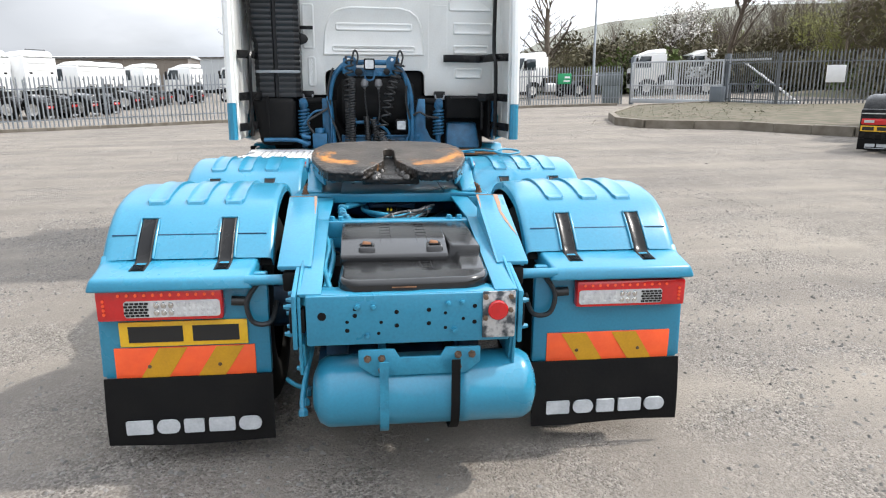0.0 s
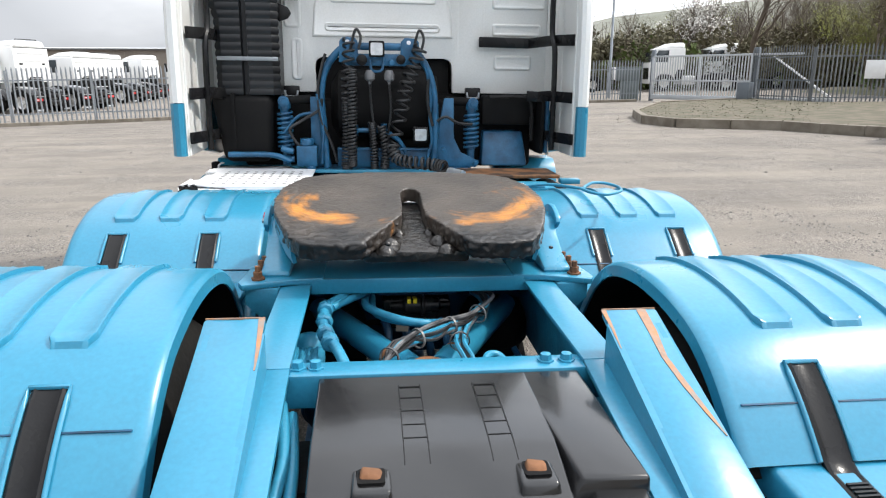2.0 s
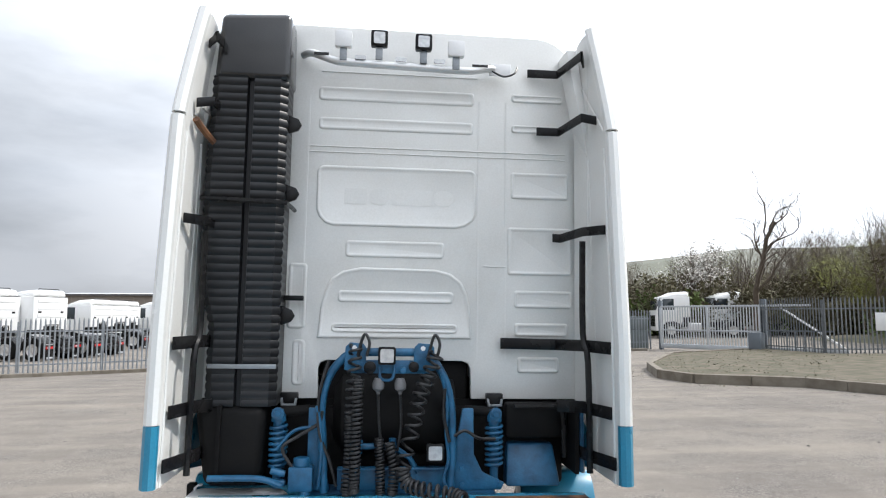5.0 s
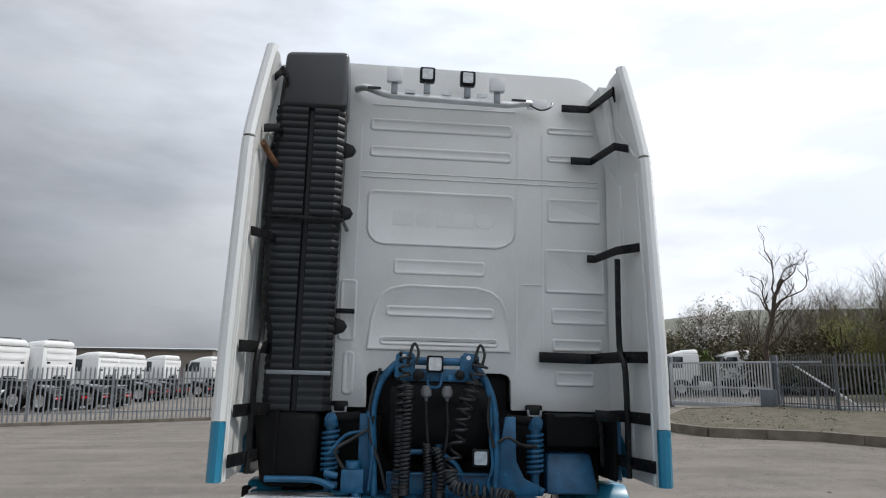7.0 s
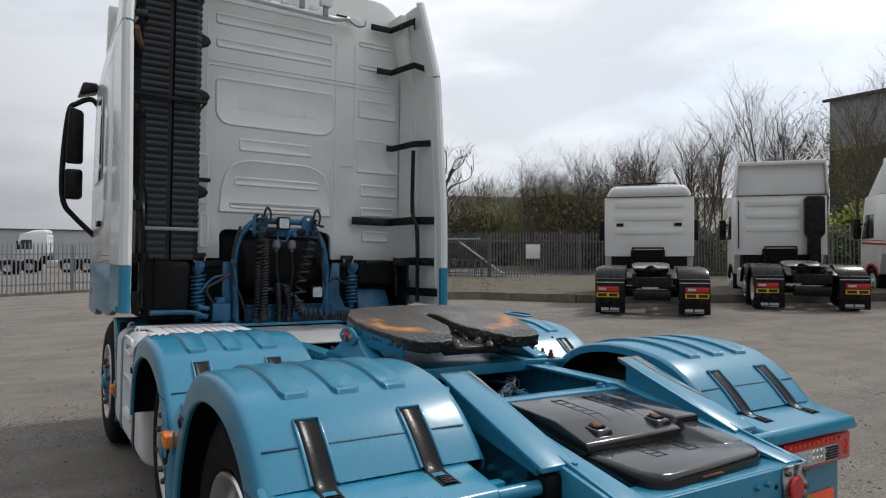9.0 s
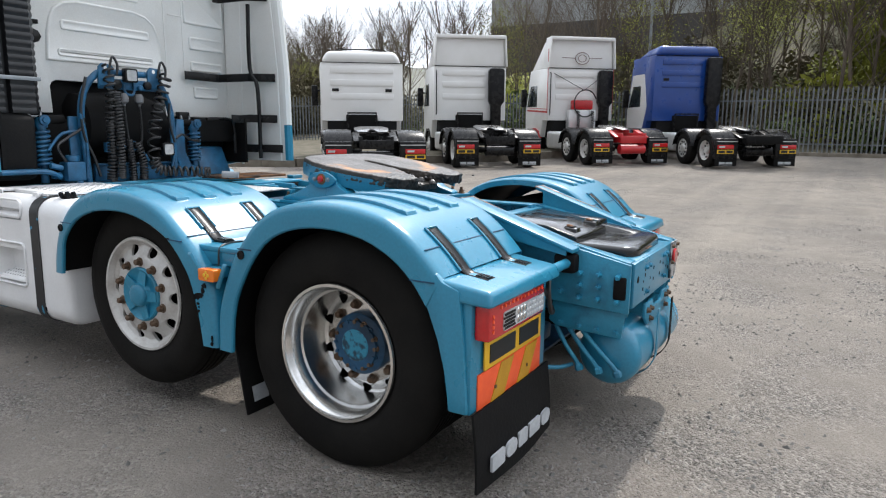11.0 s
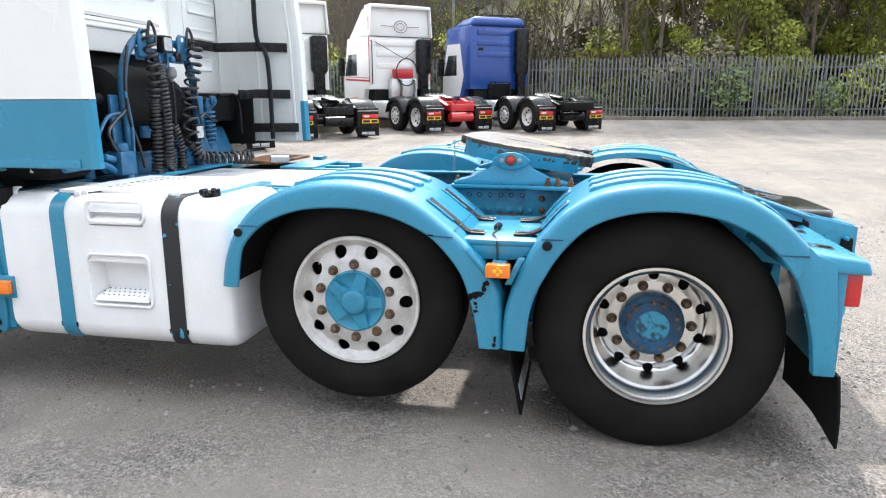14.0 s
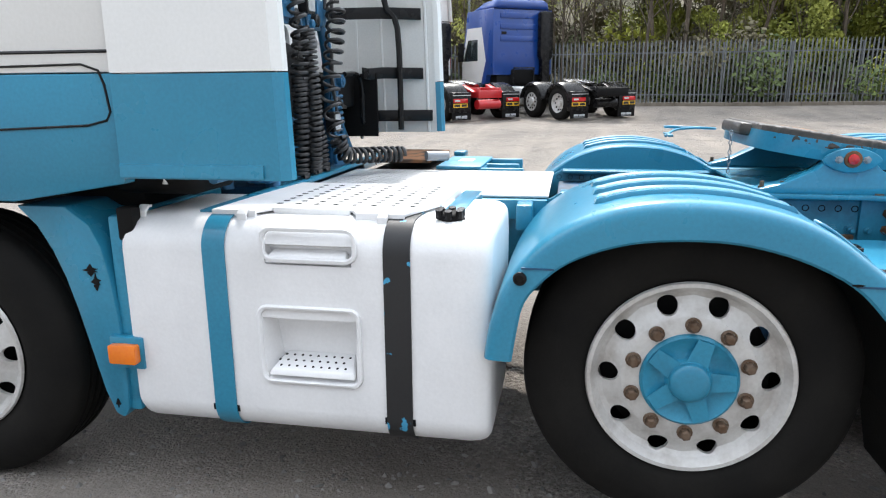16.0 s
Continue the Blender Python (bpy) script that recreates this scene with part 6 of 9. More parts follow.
band(2.120, 2.203, 1.018, material("flaking_black_paint", (0.016, 0.016, 0.017), 0.5, second=(0.05, 0.30, 0.5), scale=16.0, amount=1.0, contrast=(0.66, 0.68)), "black tank strap with flaking paint")
# the moulded step: a frame round a recess, with a perforated tread; and the upper grip


def carve(ob, cutter):
    """Cuts a Shape out of a part."""
    c = part("cutter", cutter, TANK_WHITE)
    mod = ob.modifiers.new("carve", "BOOLEAN")
    mod.operation, mod.object, mod.solver = "DIFFERENCE", c, "EXACT"
    dg = bpy.context.evaluated_depsgraph_get()
    dg.update()
    me = bpy.data.meshes.new_from_object(ob.evaluated_get(dg))
    ob.modifiers.clear()
    ob.data = me
    me.shade_smooth()
    me.set_sharp_from_angle(angle=radians(35))
    bpy.data.objects.remove(c, do_unlink=True)


# two moulded hollows in the tank's face
carve(fuel, Shape().hull8([(-1.30, 2.275, 0.50), (-1.13, 2.32, 0.545), (-1.13, 2.57, 0.545), (-1.30, 2.615, 0.50)][::-1], [(-1.30, 2.275, 0.745), (-1.13, 2.30, 0.71), (-1.13, 2.59, 0.71), (-1.30, 2.615, 0.745)][::-1]))
carve(fuel, Shape().hull8([(-1.30, 2.285, 0.888), (-1.17, 2.31, 0.905), (-1.17, 2.57, 0.905), (-1.30, 2.60, 0.888)][::-1], [(-1.30, 2.285, 1.0), (-1.17, 2.30, 0.95), (-1.17, 2.58, 0.95), (-1.30, 2.60, 1.0)][::-1]))
tread = part("tread", Shape().hull8([(-1.235, 2.30, 0.515), (-1.14, 2.32, 0.535), (-1.14, 2.57, 0.535), (-1.235, 2.59, 0.515)][::-1], [(-1.228, 2.31, 0.535), (-1.14, 2.33, 0.565), (-1.14, 2.56, 0.565), (-1.228, 2.58, 0.535)][::-1]), TANK_WHITE, fuel, "perforated white step tread", bevel=0.004)
s = Shape()
for i in range(9):
    for j in range(3):
        x, y = -1.21 + j * 0.025, 2.34 + i * 0.027 + (j % 2) * 0.013
        z = 0.535 + (x + 1.228) / 0.088 * 0.03
        s.lathe((x, y, z + 0.001), (-0.32, 0, 0.95), [(0, 0), (0, 0.0042), (-0.002, 0.005)], 7)
part("tread_hole", s, BLACK_DULL, tread)["kind"] = "stuff"
part("upper_grip", Shape().hull8([(-1.235, 2.31, 0.885), (-1.18, 2.32, 0.895), (-1.18, 2.57, 0.895), (-1.235, 2.58, 0.885)][::-1], [(-1.222, 2.32, 0.91), (-1.18, 2.33, 0.925), (-1.18, 2.56, 0.925), (-1.222, 2.57, 0.91)][::-1]), TANK_WHITE, fuel, bevel=0.006)
for y0, y1, z0, z1 in ((2.285, 2.612, 0.492, 0.740), (2.29, 2.585, 0.895, 0.992)):
    ring = [(-1.2265, y, z) for y, z in rounded(y0, z0, y1, z1, 0.03, 4)]
    part("moulded_rim", Shape().tube(ring + ring[:1], 0.009, 6), TANK_WHITE, fuel, smooth=60)
for k in range(6):
    a = k * math.pi / 3
    part("cap_grip", Shape().cyl((-1.105 + 0.036 * math.cos(a), 2.02 + 0.036 * math.sin(a), 1.02), (-1.11 + 0.036 * math.cos(a), 2.02 + 0.036 * math.sin(a), 1.045), 0.012, n=8), BLACK, fuel, smooth=40)
part("fuel_cap", Shape().lathe((-1.10, 2.02, 1.0), (-0.15, 0, 1), [(0, 0.046), (0.012, 0.046), (0.015, 0.038), (0.032, 0.036), (0.036, 0.03), (0.036, 0)], 20), BLACK_DULL, fuel, "black fuel filler cap")
for y in (2.68, 2.22, 3.03):
    part("tank_lug", Shape().prism([(-1.155, 0.995), (-1.155, 1.018), (-1.138, 1.030), (-1.122, 1.030), (-1.122, 1.038), (-1.142, 1.040), (-1.165, 1.022), (-1.165, 0.995)], "y", y - 0.016, y + 0.016), TANK_WHITE, fuel, "white bent tab", bevel=0.002)
bracket = part("tank_bracket", Shape().box((-1.20, 3.084, 0.33), (-0.43, 3.13, 1.01)), BLUE_WORN, truck, "blue tank bracket with holes", bevel=0.01)
part("front_marker_foot", Shape().box((-1.235, 3.03, 0.50), (-1.20, 3.15, 0.61)), BLUE, truck, bevel=0.004)
part("side_marker", Shape().prism(rounded(3.04, 0.525, 3.14, 0.59, 0.008, 3), "x", -1.262, -1.235), LENS_AMBER, truck, "orange side marker lamp", bevel=0.003)
part("latch_fitting", Shape().box((-1.21, 3.03, 0.93), (-1.16, 3.09, 1.04)), BLACK_DULL, truck, bevel=0.01)
for side in (-1, 1):
    wing = part("arch_liner", Shape().prism([(3.27, 1.04), (3.19, 0.98), (3.155, 0.91), (3.135, 0.80), (3.125, 0.69), (3.117, 0.55), (3.116, 0.43), (3.124, 0.335), (3.145, 0.305), (3.175, 0.32), (3.205, 0.40), (3.245, 0.58), (3.27, 0.69), (3.30, 0.80), (3.335, 0.89), (3.38, 0.97), (3.45, 1.04)], "x", *sorted((side * 1.215, side * 0.75))), BLUE, truck, "blue wing behind the steered wheel", bevel=0.008)
    for y, z, a, b in ((3.20, 0.83, 0.03, 0.02), (3.185, 0.79, 0.02, 0.028), (3.16, 0.36, 0.012, 0.016)):
        part("paint_chip", Shape().prism([(y + a * (0.7 + 0.4 * math.sin(5 * u + z * 9)) * math.cos(u), z + b * (0.7 + 0.4 * math.cos(4 * u)) * math.sin(u)) for u in [2 * math.pi * k / 12 for k in range(12)]], "x", *sorted((side * 1.214, side * 1.218))), BLACK_DULL, wing, "black scuff in the blue paint", smooth=0)
part("catwalk_box", Shape().box((-0.55, 2.80, 0.60), (0.55, 3.10, 1.02)), BLUE_DARK, truck, bevel=0.02)

# ---- cab ----
before_cab = set(bpy.data.objects)
WALL_Y = 3.185
lean = lambda z: WALL_Y + 0.02 * (z - 1.5)
HALF = 1.222
# rear wall with a notch above the engine hump
W = 1.15
top = [(W, 1.505), (W, 3.56)] + arc(W - 0.26, 3.59, 0.26, 0, 90, 6) + arc(-W + 0.26, 3.60, 0.26, 90, 180, 6) + [(-W, 3.56), (-W, 1.505)]
notch = [(-0.455, 1.505), (-0.46, 1.69), (-0.445, 1.72), (-0.41, 1.735), (0.42, 1.735), (0.455, 1.72), (0.47, 1.69), (0.475, 1.505)]
shear = Matrix(((1, 0, 0, 0), (0, 1, 0.02, WALL_Y - 0.03 - 0.03), (0, 0, 1, 0), (0, 0, 0, 1)))
cab = part("cab_rear_wall", Shape().prism(top + notch, "y", 0.0, 0.05, shear), WHITE, truck, "white pressed steel cab rear wall", bevel=0.008)
y_front = 4.95
part("cab_roof", Shape().hull8([(-1.12, 3.2, 3.73), (1.12, 3.2, 3.73), (1.08, y_front - 0.35, 3.66), (-1.08, y_front - 0.35, 3.66)], [(-0.92, 3.22, 3.83), (0.92, 3.22, 3.83), (0.88, 4.3, 3.86), (-0.88, 4.3, 3.86)]), WHITE_SIDE, truck, "white cab roof", bevel=0.05, segments=3)
part("cab_front", Shape().prism([(y_front - 0.2, 1.0), (y_front, 1.6), (y_front - 0.05, 2.2), (y_front - 0.45, 3.75), (y_front - 0.55, 3.75), (y_front - 0.15, 2.2), (y_front - 0.1, 1.0)], "x", -1.16, 1.16), WHITE_SIDE, truck, "white cab front", bevel=0.01)
part("cab_floor", Shape().box((-1.16, 3.2, 1.46), (1.16, 4.8, 1.50)), BLACK_DULL, truck)


def edge_x(z):
    """Half width of the side fairing at a height: it tapers towards the roof."""
    return HALF + 0.012 - 0.055 * max(0.0, (z - 3.05) / 0.65) ** 1.3


def edge_y(z):
    """Rear edge of the side fairing."""
    return 2.47 + 0.03 * (z - 1.15) + 0.10 * max(0.0, (z - 1.9) / 1.2) + 0.10 * max(0.0, (z - 3.05) / 0.6)


def fin(side, z0, z1, mat, name, label, yb=2.992):
    n = 12
    rows = []
    for k in range(n + 1):
        z = z0 + (z1 - z0) * k / n
        x, y = edge_x(z), edge_y(z)
        rows.append([(side * (x - 0.05), y + 0.03, z), (side * (x - 0.048), y + 0.004, z), (side * (x - 0.035), y - 0.006, z), (side * (x - 0.015), y - 0.004, z), (side * x, y + 0.012, z), (side * x, y + 0.09, z), (side * x, (y + yb) / 2, z), (side * x, yb, z)])
    return part(name, Shape().sheet(rows, 0.012 * side), mat, truck, label, smooth=40)


for side in (-1, 1):
    lo, hi = sorted((side * (HALF - 0.055), side * HALF))
    upper = part("cab_side", Shape().prism([(3.0, 1.455), (3.0, 3.0), (4.62, 3.0), (4.90, 2.0), (4.90, 1.455)], "x", lo, hi).hull8([(side * (HALF - 0.05), 3.0, 2.995), (side * HALF, 3.0, 2.995), (side * HALF, 4.62, 2.995), (side * (HALF - 0.05), 4.62, 2.995)][::side], [(side * 1.04, 3.0, 3.70), (side * 1.10, 3.0, 3.70), (side * 1.10, 4.42, 3.70), (side * 1.04, 4.42, 3.70)][::side]), WHITE_SIDE, truck, "white cab side panel", bevel=0.006)
    part("side_window", Shape().prism([(3.95, 2.15), (3.95, 2.85), (4.45, 2.85), (4.62, 2.3), (4.62, 2.15)], "x", *sorted((side * (HALF - 0.005), side * (HALF + 0.006)))), GLASS_DARK, upper, "dark cab side window", bevel=0.004)
    part("door_handle", Shape().box((min(side * HALF, side * (HALF + 0.03)), 3.95, 1.75), (max(side * HALF, side * (HALF + 0.03)), 4.1, 1.80)), BLACK, upper, bevel=0.01)
    part("cab_skirt", Shape().prism([(3.0, 1.125), (3.0, 1.452), (4.90, 1.452), (4.95, 1.0), (4.30, 1.0), (4.22, 1.06), (3.4, 1.06)], "x", lo, hi), BLUE, truck, "blue lower cab panel", bevel=0.006)
    ln = Shape()
    x = side * (HALF + 0.001)
    ln.tube([(x, y, z) for y, z in [(4.0, 1.465), (3.10, 1.478), (3.045, 1.46), (3.03, 1.42), (3.02, 1.34), (3.035, 1.315), (3.10, 1.30), (4.0, 1.26)]], 0.004, 5)
    ln.tube([(x, 2.985, 1.515), (x, 4.0, 1.515)], 0.005, 5)
    part("locker_seam", ln, BLACK, upper)
    fin(side, 1.145, 1.448, BLUE, "fairing_skirt", "blue lower side fairing")
    part("skirt_ledge", Shape().sheet([[(side * (edge_x(z) + e), y, z + dz) for y in (2.53, 2.76, 2.99)] for z, e, dz in ((1.185, 0.0, 0), (1.185, 0.012, 0.0), (1.15, 0.014, 0))], 0.006), BLUE, truck)
    fin(side, 1.452, 3.072, WHITE_SIDE, "side_fairing", "white cab side fairing")
    fin(side, 3.087, 3.765, WHITE_SIDE, "side_fairing", "white upper cab side fairing")
    # inner panel of the fairing with its upright ribs
    zs = [1.14 + (3.735 - 1.14) * k / 14 for k in range(15)]
    cols = lambda z: [(side * (W - 0.01 if z > 1.5 else W + 0.02), 3.16 if z > 1.5 else 2.98, z), (side * (edge_x(z) - 0.055), 3.0, z), (side * (edge_x(z) - 0.06), 2.9, z), (side * (edge_x(z) - 0.058), (edge_y(z) + 2.9) / 2, z), (side * (edge_x(z) - 0.052), edge_y(z) + 0.025, z)]
    liner = part("fairing_liner", Shape().sheet([cols(z) for z in zs], 0.008 * side), WHITE, truck, "white inner fairing panel", smooth=40)
    for dy in (0.08, 0.36):
        rib = [(side * (edge_x(z) - 0.062), edge_y(z) + dy, z) for z in zs[:11]]
        part("liner_rib", Shape().tube(rib, 0.010, 6), WHITE, liner)
    if side > 0:
        a, b, c, d = [(side * (edge_x(z) - 0.062), edge_y(z) + dy, z) for z, dy in ((3.10, 0.06), (3.55, 0.33), (3.12, 0.34), (3.56, 0.08))]
        part("liner_rib", Shape().tube([a, b], 0.008, 6), WHITE, liner)
        part("liner_rib", Shape().tube([c, d], 0.008, 6), WHITE, liner)
    else:
        part("liner_gusset", Shape().prism([(2.80, 3.16), (3.10, 3.30), (3.10, 3.18)], "x", -1.13, -1.12), WHITE, liner)
        part("rusty_arm", Shape().tube(smooth_line([(-1.14, 2.74, 3.08), (-1.11, 2.84, 3.03), (-1.06, 2.95, 2.98), (-1.0, 3.1, 2.98)]), 0.02), RUST, truck, "rusty fairing arm")
    # upright stay with a kink, and the cross straps
    part("fairing_rod", Shape().tube(smooth_line([(side * 1.075, 2.80, 2.46), (side * 1.075, 2.80, 1.93), (side * 1.08, 2.72, 1.76), (side * 1.085, 2.71, 1.16)], 4), 0.018), BLACK, truck, "black upright fairing stay")
    for z, xi in ((3.59, 0.82), (3.205, 0.88), (2.515, 0.98), (1.850, 0.65), (1.50, 0.95), (1.245, 1.02)):
        if side < 0 and z > 1.3:
            xi = 1.02
        y0 = lean(z) - 0.085 if z > 1.51 else 2.90
        ye = edge_y(z) + 0.10
        rr = 0.034 if z < 2 else 0.027
        line = [(side * xi, y0, z), (side * (xi + (1.03 - xi) * 0.9), y0 - 0.01, z - 0.004), (side * 1.075, 2.82, z + 0.004), (side * (edge_x(z) - 0.075), ye, z - (0.025 if z > 3 else 0.0))]
        if z < 1.3:
            line = [(side * 1.06, 2.93, z), (side * 1.075, 2.80, z), (side * (edge_x(z) - 0.075), ye - 0.05, z)]
        s = Shape().sheet([[(p[0], p[1], p[2] - rr), (p[0], p[1], p[2] + rr)] for p in line], 0.014)
        part("fairing_stay", s, BLACK, truck, "black fairing stay strap", bevel=0.003, smooth=30)

def inset(poly, e):
    """A convex outline, counter-clockwise, drawn in by e."""
    out = []
    for k, p in enumerate(poly):
        a, b = poly[k - 1], poly[(k + 1) % len(poly)]
        u, v = Vector((p[0] - a[0], p[1] - a[1])).normalized(), Vector((b[0] - p[0], b[1] - p[1])).normalized()
        n = (Vector((-u.y, u.x)) + Vector((-v.y, v.x)))
        n *= e / max(0.35, n.dot(Vector((-u.y, u.x))))
        out.append((p[0] + n.x, p[1] + n.y))
    return out


def press(outline_at, lift=0.010, w=0.010, base=0.0):
    """A panel pressed out of the rear wall: a soft ridge all round a flat field; outline_at gives the outline drawn in by so much."""
    vs = []
    for e, h in ((0.0, -0.002), (w * 0.4, lift * 0.6), (w, lift), (1.6 * w, lift), (2.2 * w, lift * 0.7), (2.8 * w, lift * 0.45)):
        loop = outline_at(e)
        vs += [(x, lean(z) - 0.03 - base - h, z) for x, z in loop]
    k = len(loop)
    part("pressed_panel", Shape().add(vs, [(j * k + i, j * k + (i + 1) % k, (j + 1) * k + (i + 1) % k, (j + 1) * k + i) for j in range(5) for i in range(k)] + [tuple(range(5 * k, 6 * k))]), WHITE, cab, smooth=50)


field = lambda x0, z0, x1, z1, r=0.025: (lambda e: rounded(x0 + e, z0 + e, x1 - e, z1 - e, max(r - e * 0.6, 0.005), 4))
shaped = lambda poly: (lambda e: inset(poly, e))
press(field(-0.515, 3.363, 0.482, 3.457), 0.009)
press(field(-0.510, 3.174, 0.477, 3.257), 0.009)
press(shaped([(-0.40, 2.560), (0.37, 2.560), (0.43, 2.575), (0.48, 2.612), (0.50, 2.66)] + arc(0.45, 2.895, 0.05, 0, 90, 5) + arc(-0.46, 2.895, 0.05, 90, 180, 5) + [(-0.508, 2.66), (-0.488, 2.612), (-0.45, 2.575)]), 0.011)
press(field(-0.32, 2.366, 0.30, 2.473), 0.009)
press(shaped([(-0.477, 1.865), (0.475, 1.870), (0.462, 2.06), (0.445, 2.15), (0.41, 2.225), (0.34, 2.278), (0.24, 2.302), (-0.22, 2.306), (-0.33, 2.282), (-0.40, 2.235), (-0.437, 2.16), (-0.46, 2.06)]), 0.014)
press(field(-0.358, 2.085, 0.362, 2.162), 0.009, base=0.005)
press(field(-0.392, 1.902, 0.388, 1.962), 0.009, 0.007, base=0.005)
for z0, z1, x0, x1 in ((3.405, 3.46, 0.724, 1.07), (3.20, 3.255, 0.724, 1.08), (2.765, 2.94, 0.72, 1.10), (2.275, 2.582, 0.70, 1.12), (2.067, 2.18, 0.742, 1.12), (1.889, 1.976, 0.745, 1.09), (1.664, 1.766, 0.763, 1.03)):
    press(field(x0, z0, x1, z1, 0.02), 0.012, min(0.010, (z1 - z0) / 8))
press(field(-0.66, 1.92, -0.545, 2.325), 0.008)
press(field(-0.62, 1.58, -0.54, 1.86, 0.03), 0.008)
# raised word on the wall as plain embossed marks
x = -0.335
for w, r in ((0.14, 0.01), (0.13, 0.05), (0.10, 0.01), (0.14, 0.01), (0.13, 0.05)):
    z0, z1 = 2.70, 2.80
    on = [(p[0], p[1]) for p in rounded(x, z0, x + w, z1, r, 3)]
    part("embossed_mark", Shape().add([(a, lean(b) - 0.030, b) for a, b in on] + [(a, lean(b) - 0.037, b) for a, b in on], [tuple(range(len(on), 2 * len(on)))] + [(i, (i + 1) % len(on), len(on) + (i + 1) % len(on), len(on) + i) for i in range(len(on))]), WHITE, cab, "white embossed mark", smooth=0)
    x += w + 0.012
for z, x0, x1 in ((3.066, -0.56, 1.08), (3.03, -0.56, 1.08), (3.555, -0.50, 0.50), (2.327, 0.55, 0.69)):
    part("wall_seam", Shape().prism([(lean(z) - 0.034, z - 0.004), (lean(z) - 0.037, z), (lean(z) - 0.034, z + 0.004), (lean(z) - 0.02, z)], "x", x0, x1), WHITE, cab, smooth=0)
for x in (0.512, 0.688, -0.57):
    part("wall_rib", Shape().hull8([(x - 0.006, lean(1.75) - 0.034, 1.75), (x + 0.006, lean(1.75) - 0.034, 1.75), (x + 0.006, lean(1.75) - 0.02, 1.75), (x - 0.006, lean(1.75) - 0.02, 1.75)], [(x - 0.006, lean(3.4) - 0.034, 3.4), (x + 0.006, lean(3.4) - 0.034, 3.4), (x + 0.006, lean(3.4) - 0.02, 3.4), (x - 0.006, lean(3.4) - 0.02, 3.4)]), WHITE, cab, smooth=0)
for x in (-0.62, 0.615):
    pocket = part("wall_bracket", Shape().box((x - 0.052, WALL_Y - 0.085, 1.462), (x + 0.052, WALL_Y - 0.03, 1.545)), BLACK, cab, "black hinge bracket with bare steel corners", bevel=0.008)
    part("bracket_frame", Shape().prism([(x - 0.045, 1.468), (x + 0.045, 1.468), (x + 0.050, 1.515), (x + 0.036, 1.515), (x + 0.031, 1.482), (x - 0.031, 1.482), (x - 0.036, 1.515), (x - 0.050, 1.515)], "y", WALL_Y - 0.098, WALL_Y - 0.080), STEEL, pocket, bevel=0.003)

# air intake duct up the rear wall
rows = []
DX0, DX1 = -1.085, -0.67
for k in range(161):
    z = 1.49 + (3.40 - 1.49) * k / 160
    e = (0.003, 0.005, 0.003, -0.004)[k % 4]
    if z < 1.72:
        e *= 0.7
    xl = DX0 - 0.02 + (0.04 if z < 1.95 else max(0.0, 0.04 - (z - 1.95) * 0.2)) - 0.02 * math.sin(math.pi * max(0.0, min(1.0, (z - 1.95) / 1.3)))
    y0 = 2.90
    rows.append([(xl, WALL_Y - 0.02, z), (xl - e, y0 + 0.04, z), (xl + 0.04, y0 - e, z), (-0.90, y0 - e, z), (-0.892, y0 + 0.035, z), (-0.868, y0 + 0.035, z), (-0.86, y0 - e, z), (DX1 - 0.04, y0 - e, z), (DX1 + e, y0 + 0.04, z), (DX1, WALL_Y - 0.02, z)])
duct = part("intake_duct", Shape().sheet(rows), DUCT, truck, "black ribbed plastic air intake duct", smooth=25)
part("duct_head", Shape().hull8([(-1.095, 2.89, 3.38), (-0.655, 2.89, 3.38), (-0.655, 3.2, 3.38), (-1.095, 3.2, 3.38)], [(-1.075, 2.93, 3.79), (-0.665, 2.93, 3.81), (-0.665, 3.2, 3.83), (-1.075, 3.2, 3.80)]), COVER, duct, "smooth black duct head", bevel=0.04, segments=4)
part("duct_band", Shape().box((-1.05, 2.885, 1.70), (-0.672, 2.90, 1.725)), STEEL, duct, bevel=0.003)
part("duct_tie", Shape().tube([(-1.13, 2.87, 2.66), (-0.645, 2.865, 2.645), (-0.635, 3.15, 2.645)], 0.014), BLACK, duct)
for z in (2.00, 3.14, 2.72):
    part("duct_ear", Shape().prism([(-0.68, z - 0.06), (-0.61, z - 0.035), (-0.59, z), (-0.61, z + 0.035), (-0.68, z + 0.06)], "y", 2.98, 3.01), BLACK, duct, bevel=0.006)
part("wall_clip", Shape().box((-0.68, 3.07, 2.09), (-0.555, 3.13, 2.12)), BLACK, duct, bevel=0.004)
part("duct_boot", Shape().hull8([(-1.04, 2.86, 1.06), (-0.74, 2.86, 1.06), (-0.74, 3.2, 1.06), (-1.04, 3.2, 1.06)], [(-1.11, 2.88, 1.49), (-0.72, 2.88, 1.49), (-0.72, 3.2, 1.49), (-1.11, 3.2, 1.49)]), BLACK_DULL, truck, "black rubber duct boot", bevel=0.05, segments=3)

# everything of the cab sits a little to the left of the frame's middle line
for ob in set(bpy.data.objects) - before_cab:
    if ob.parent == truck:
        ob.location.x = -0.045

# solid black boxes stand in for the dark hollow under the cab
part("hollow_fill", Shape().box((-1.0, 3.12, 1.0), (1.0, 4.7, 1.46)).box((-0.48, 3.22, 1.46), (0.42, 4.6, 1.74)), BLACK_DULL, truck, "black boxes in place of the dark hollow under the cab", bevel=0.03)
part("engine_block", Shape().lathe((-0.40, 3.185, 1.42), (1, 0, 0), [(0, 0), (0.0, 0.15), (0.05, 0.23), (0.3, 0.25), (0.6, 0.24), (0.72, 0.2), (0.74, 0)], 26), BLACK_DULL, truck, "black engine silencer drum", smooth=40)

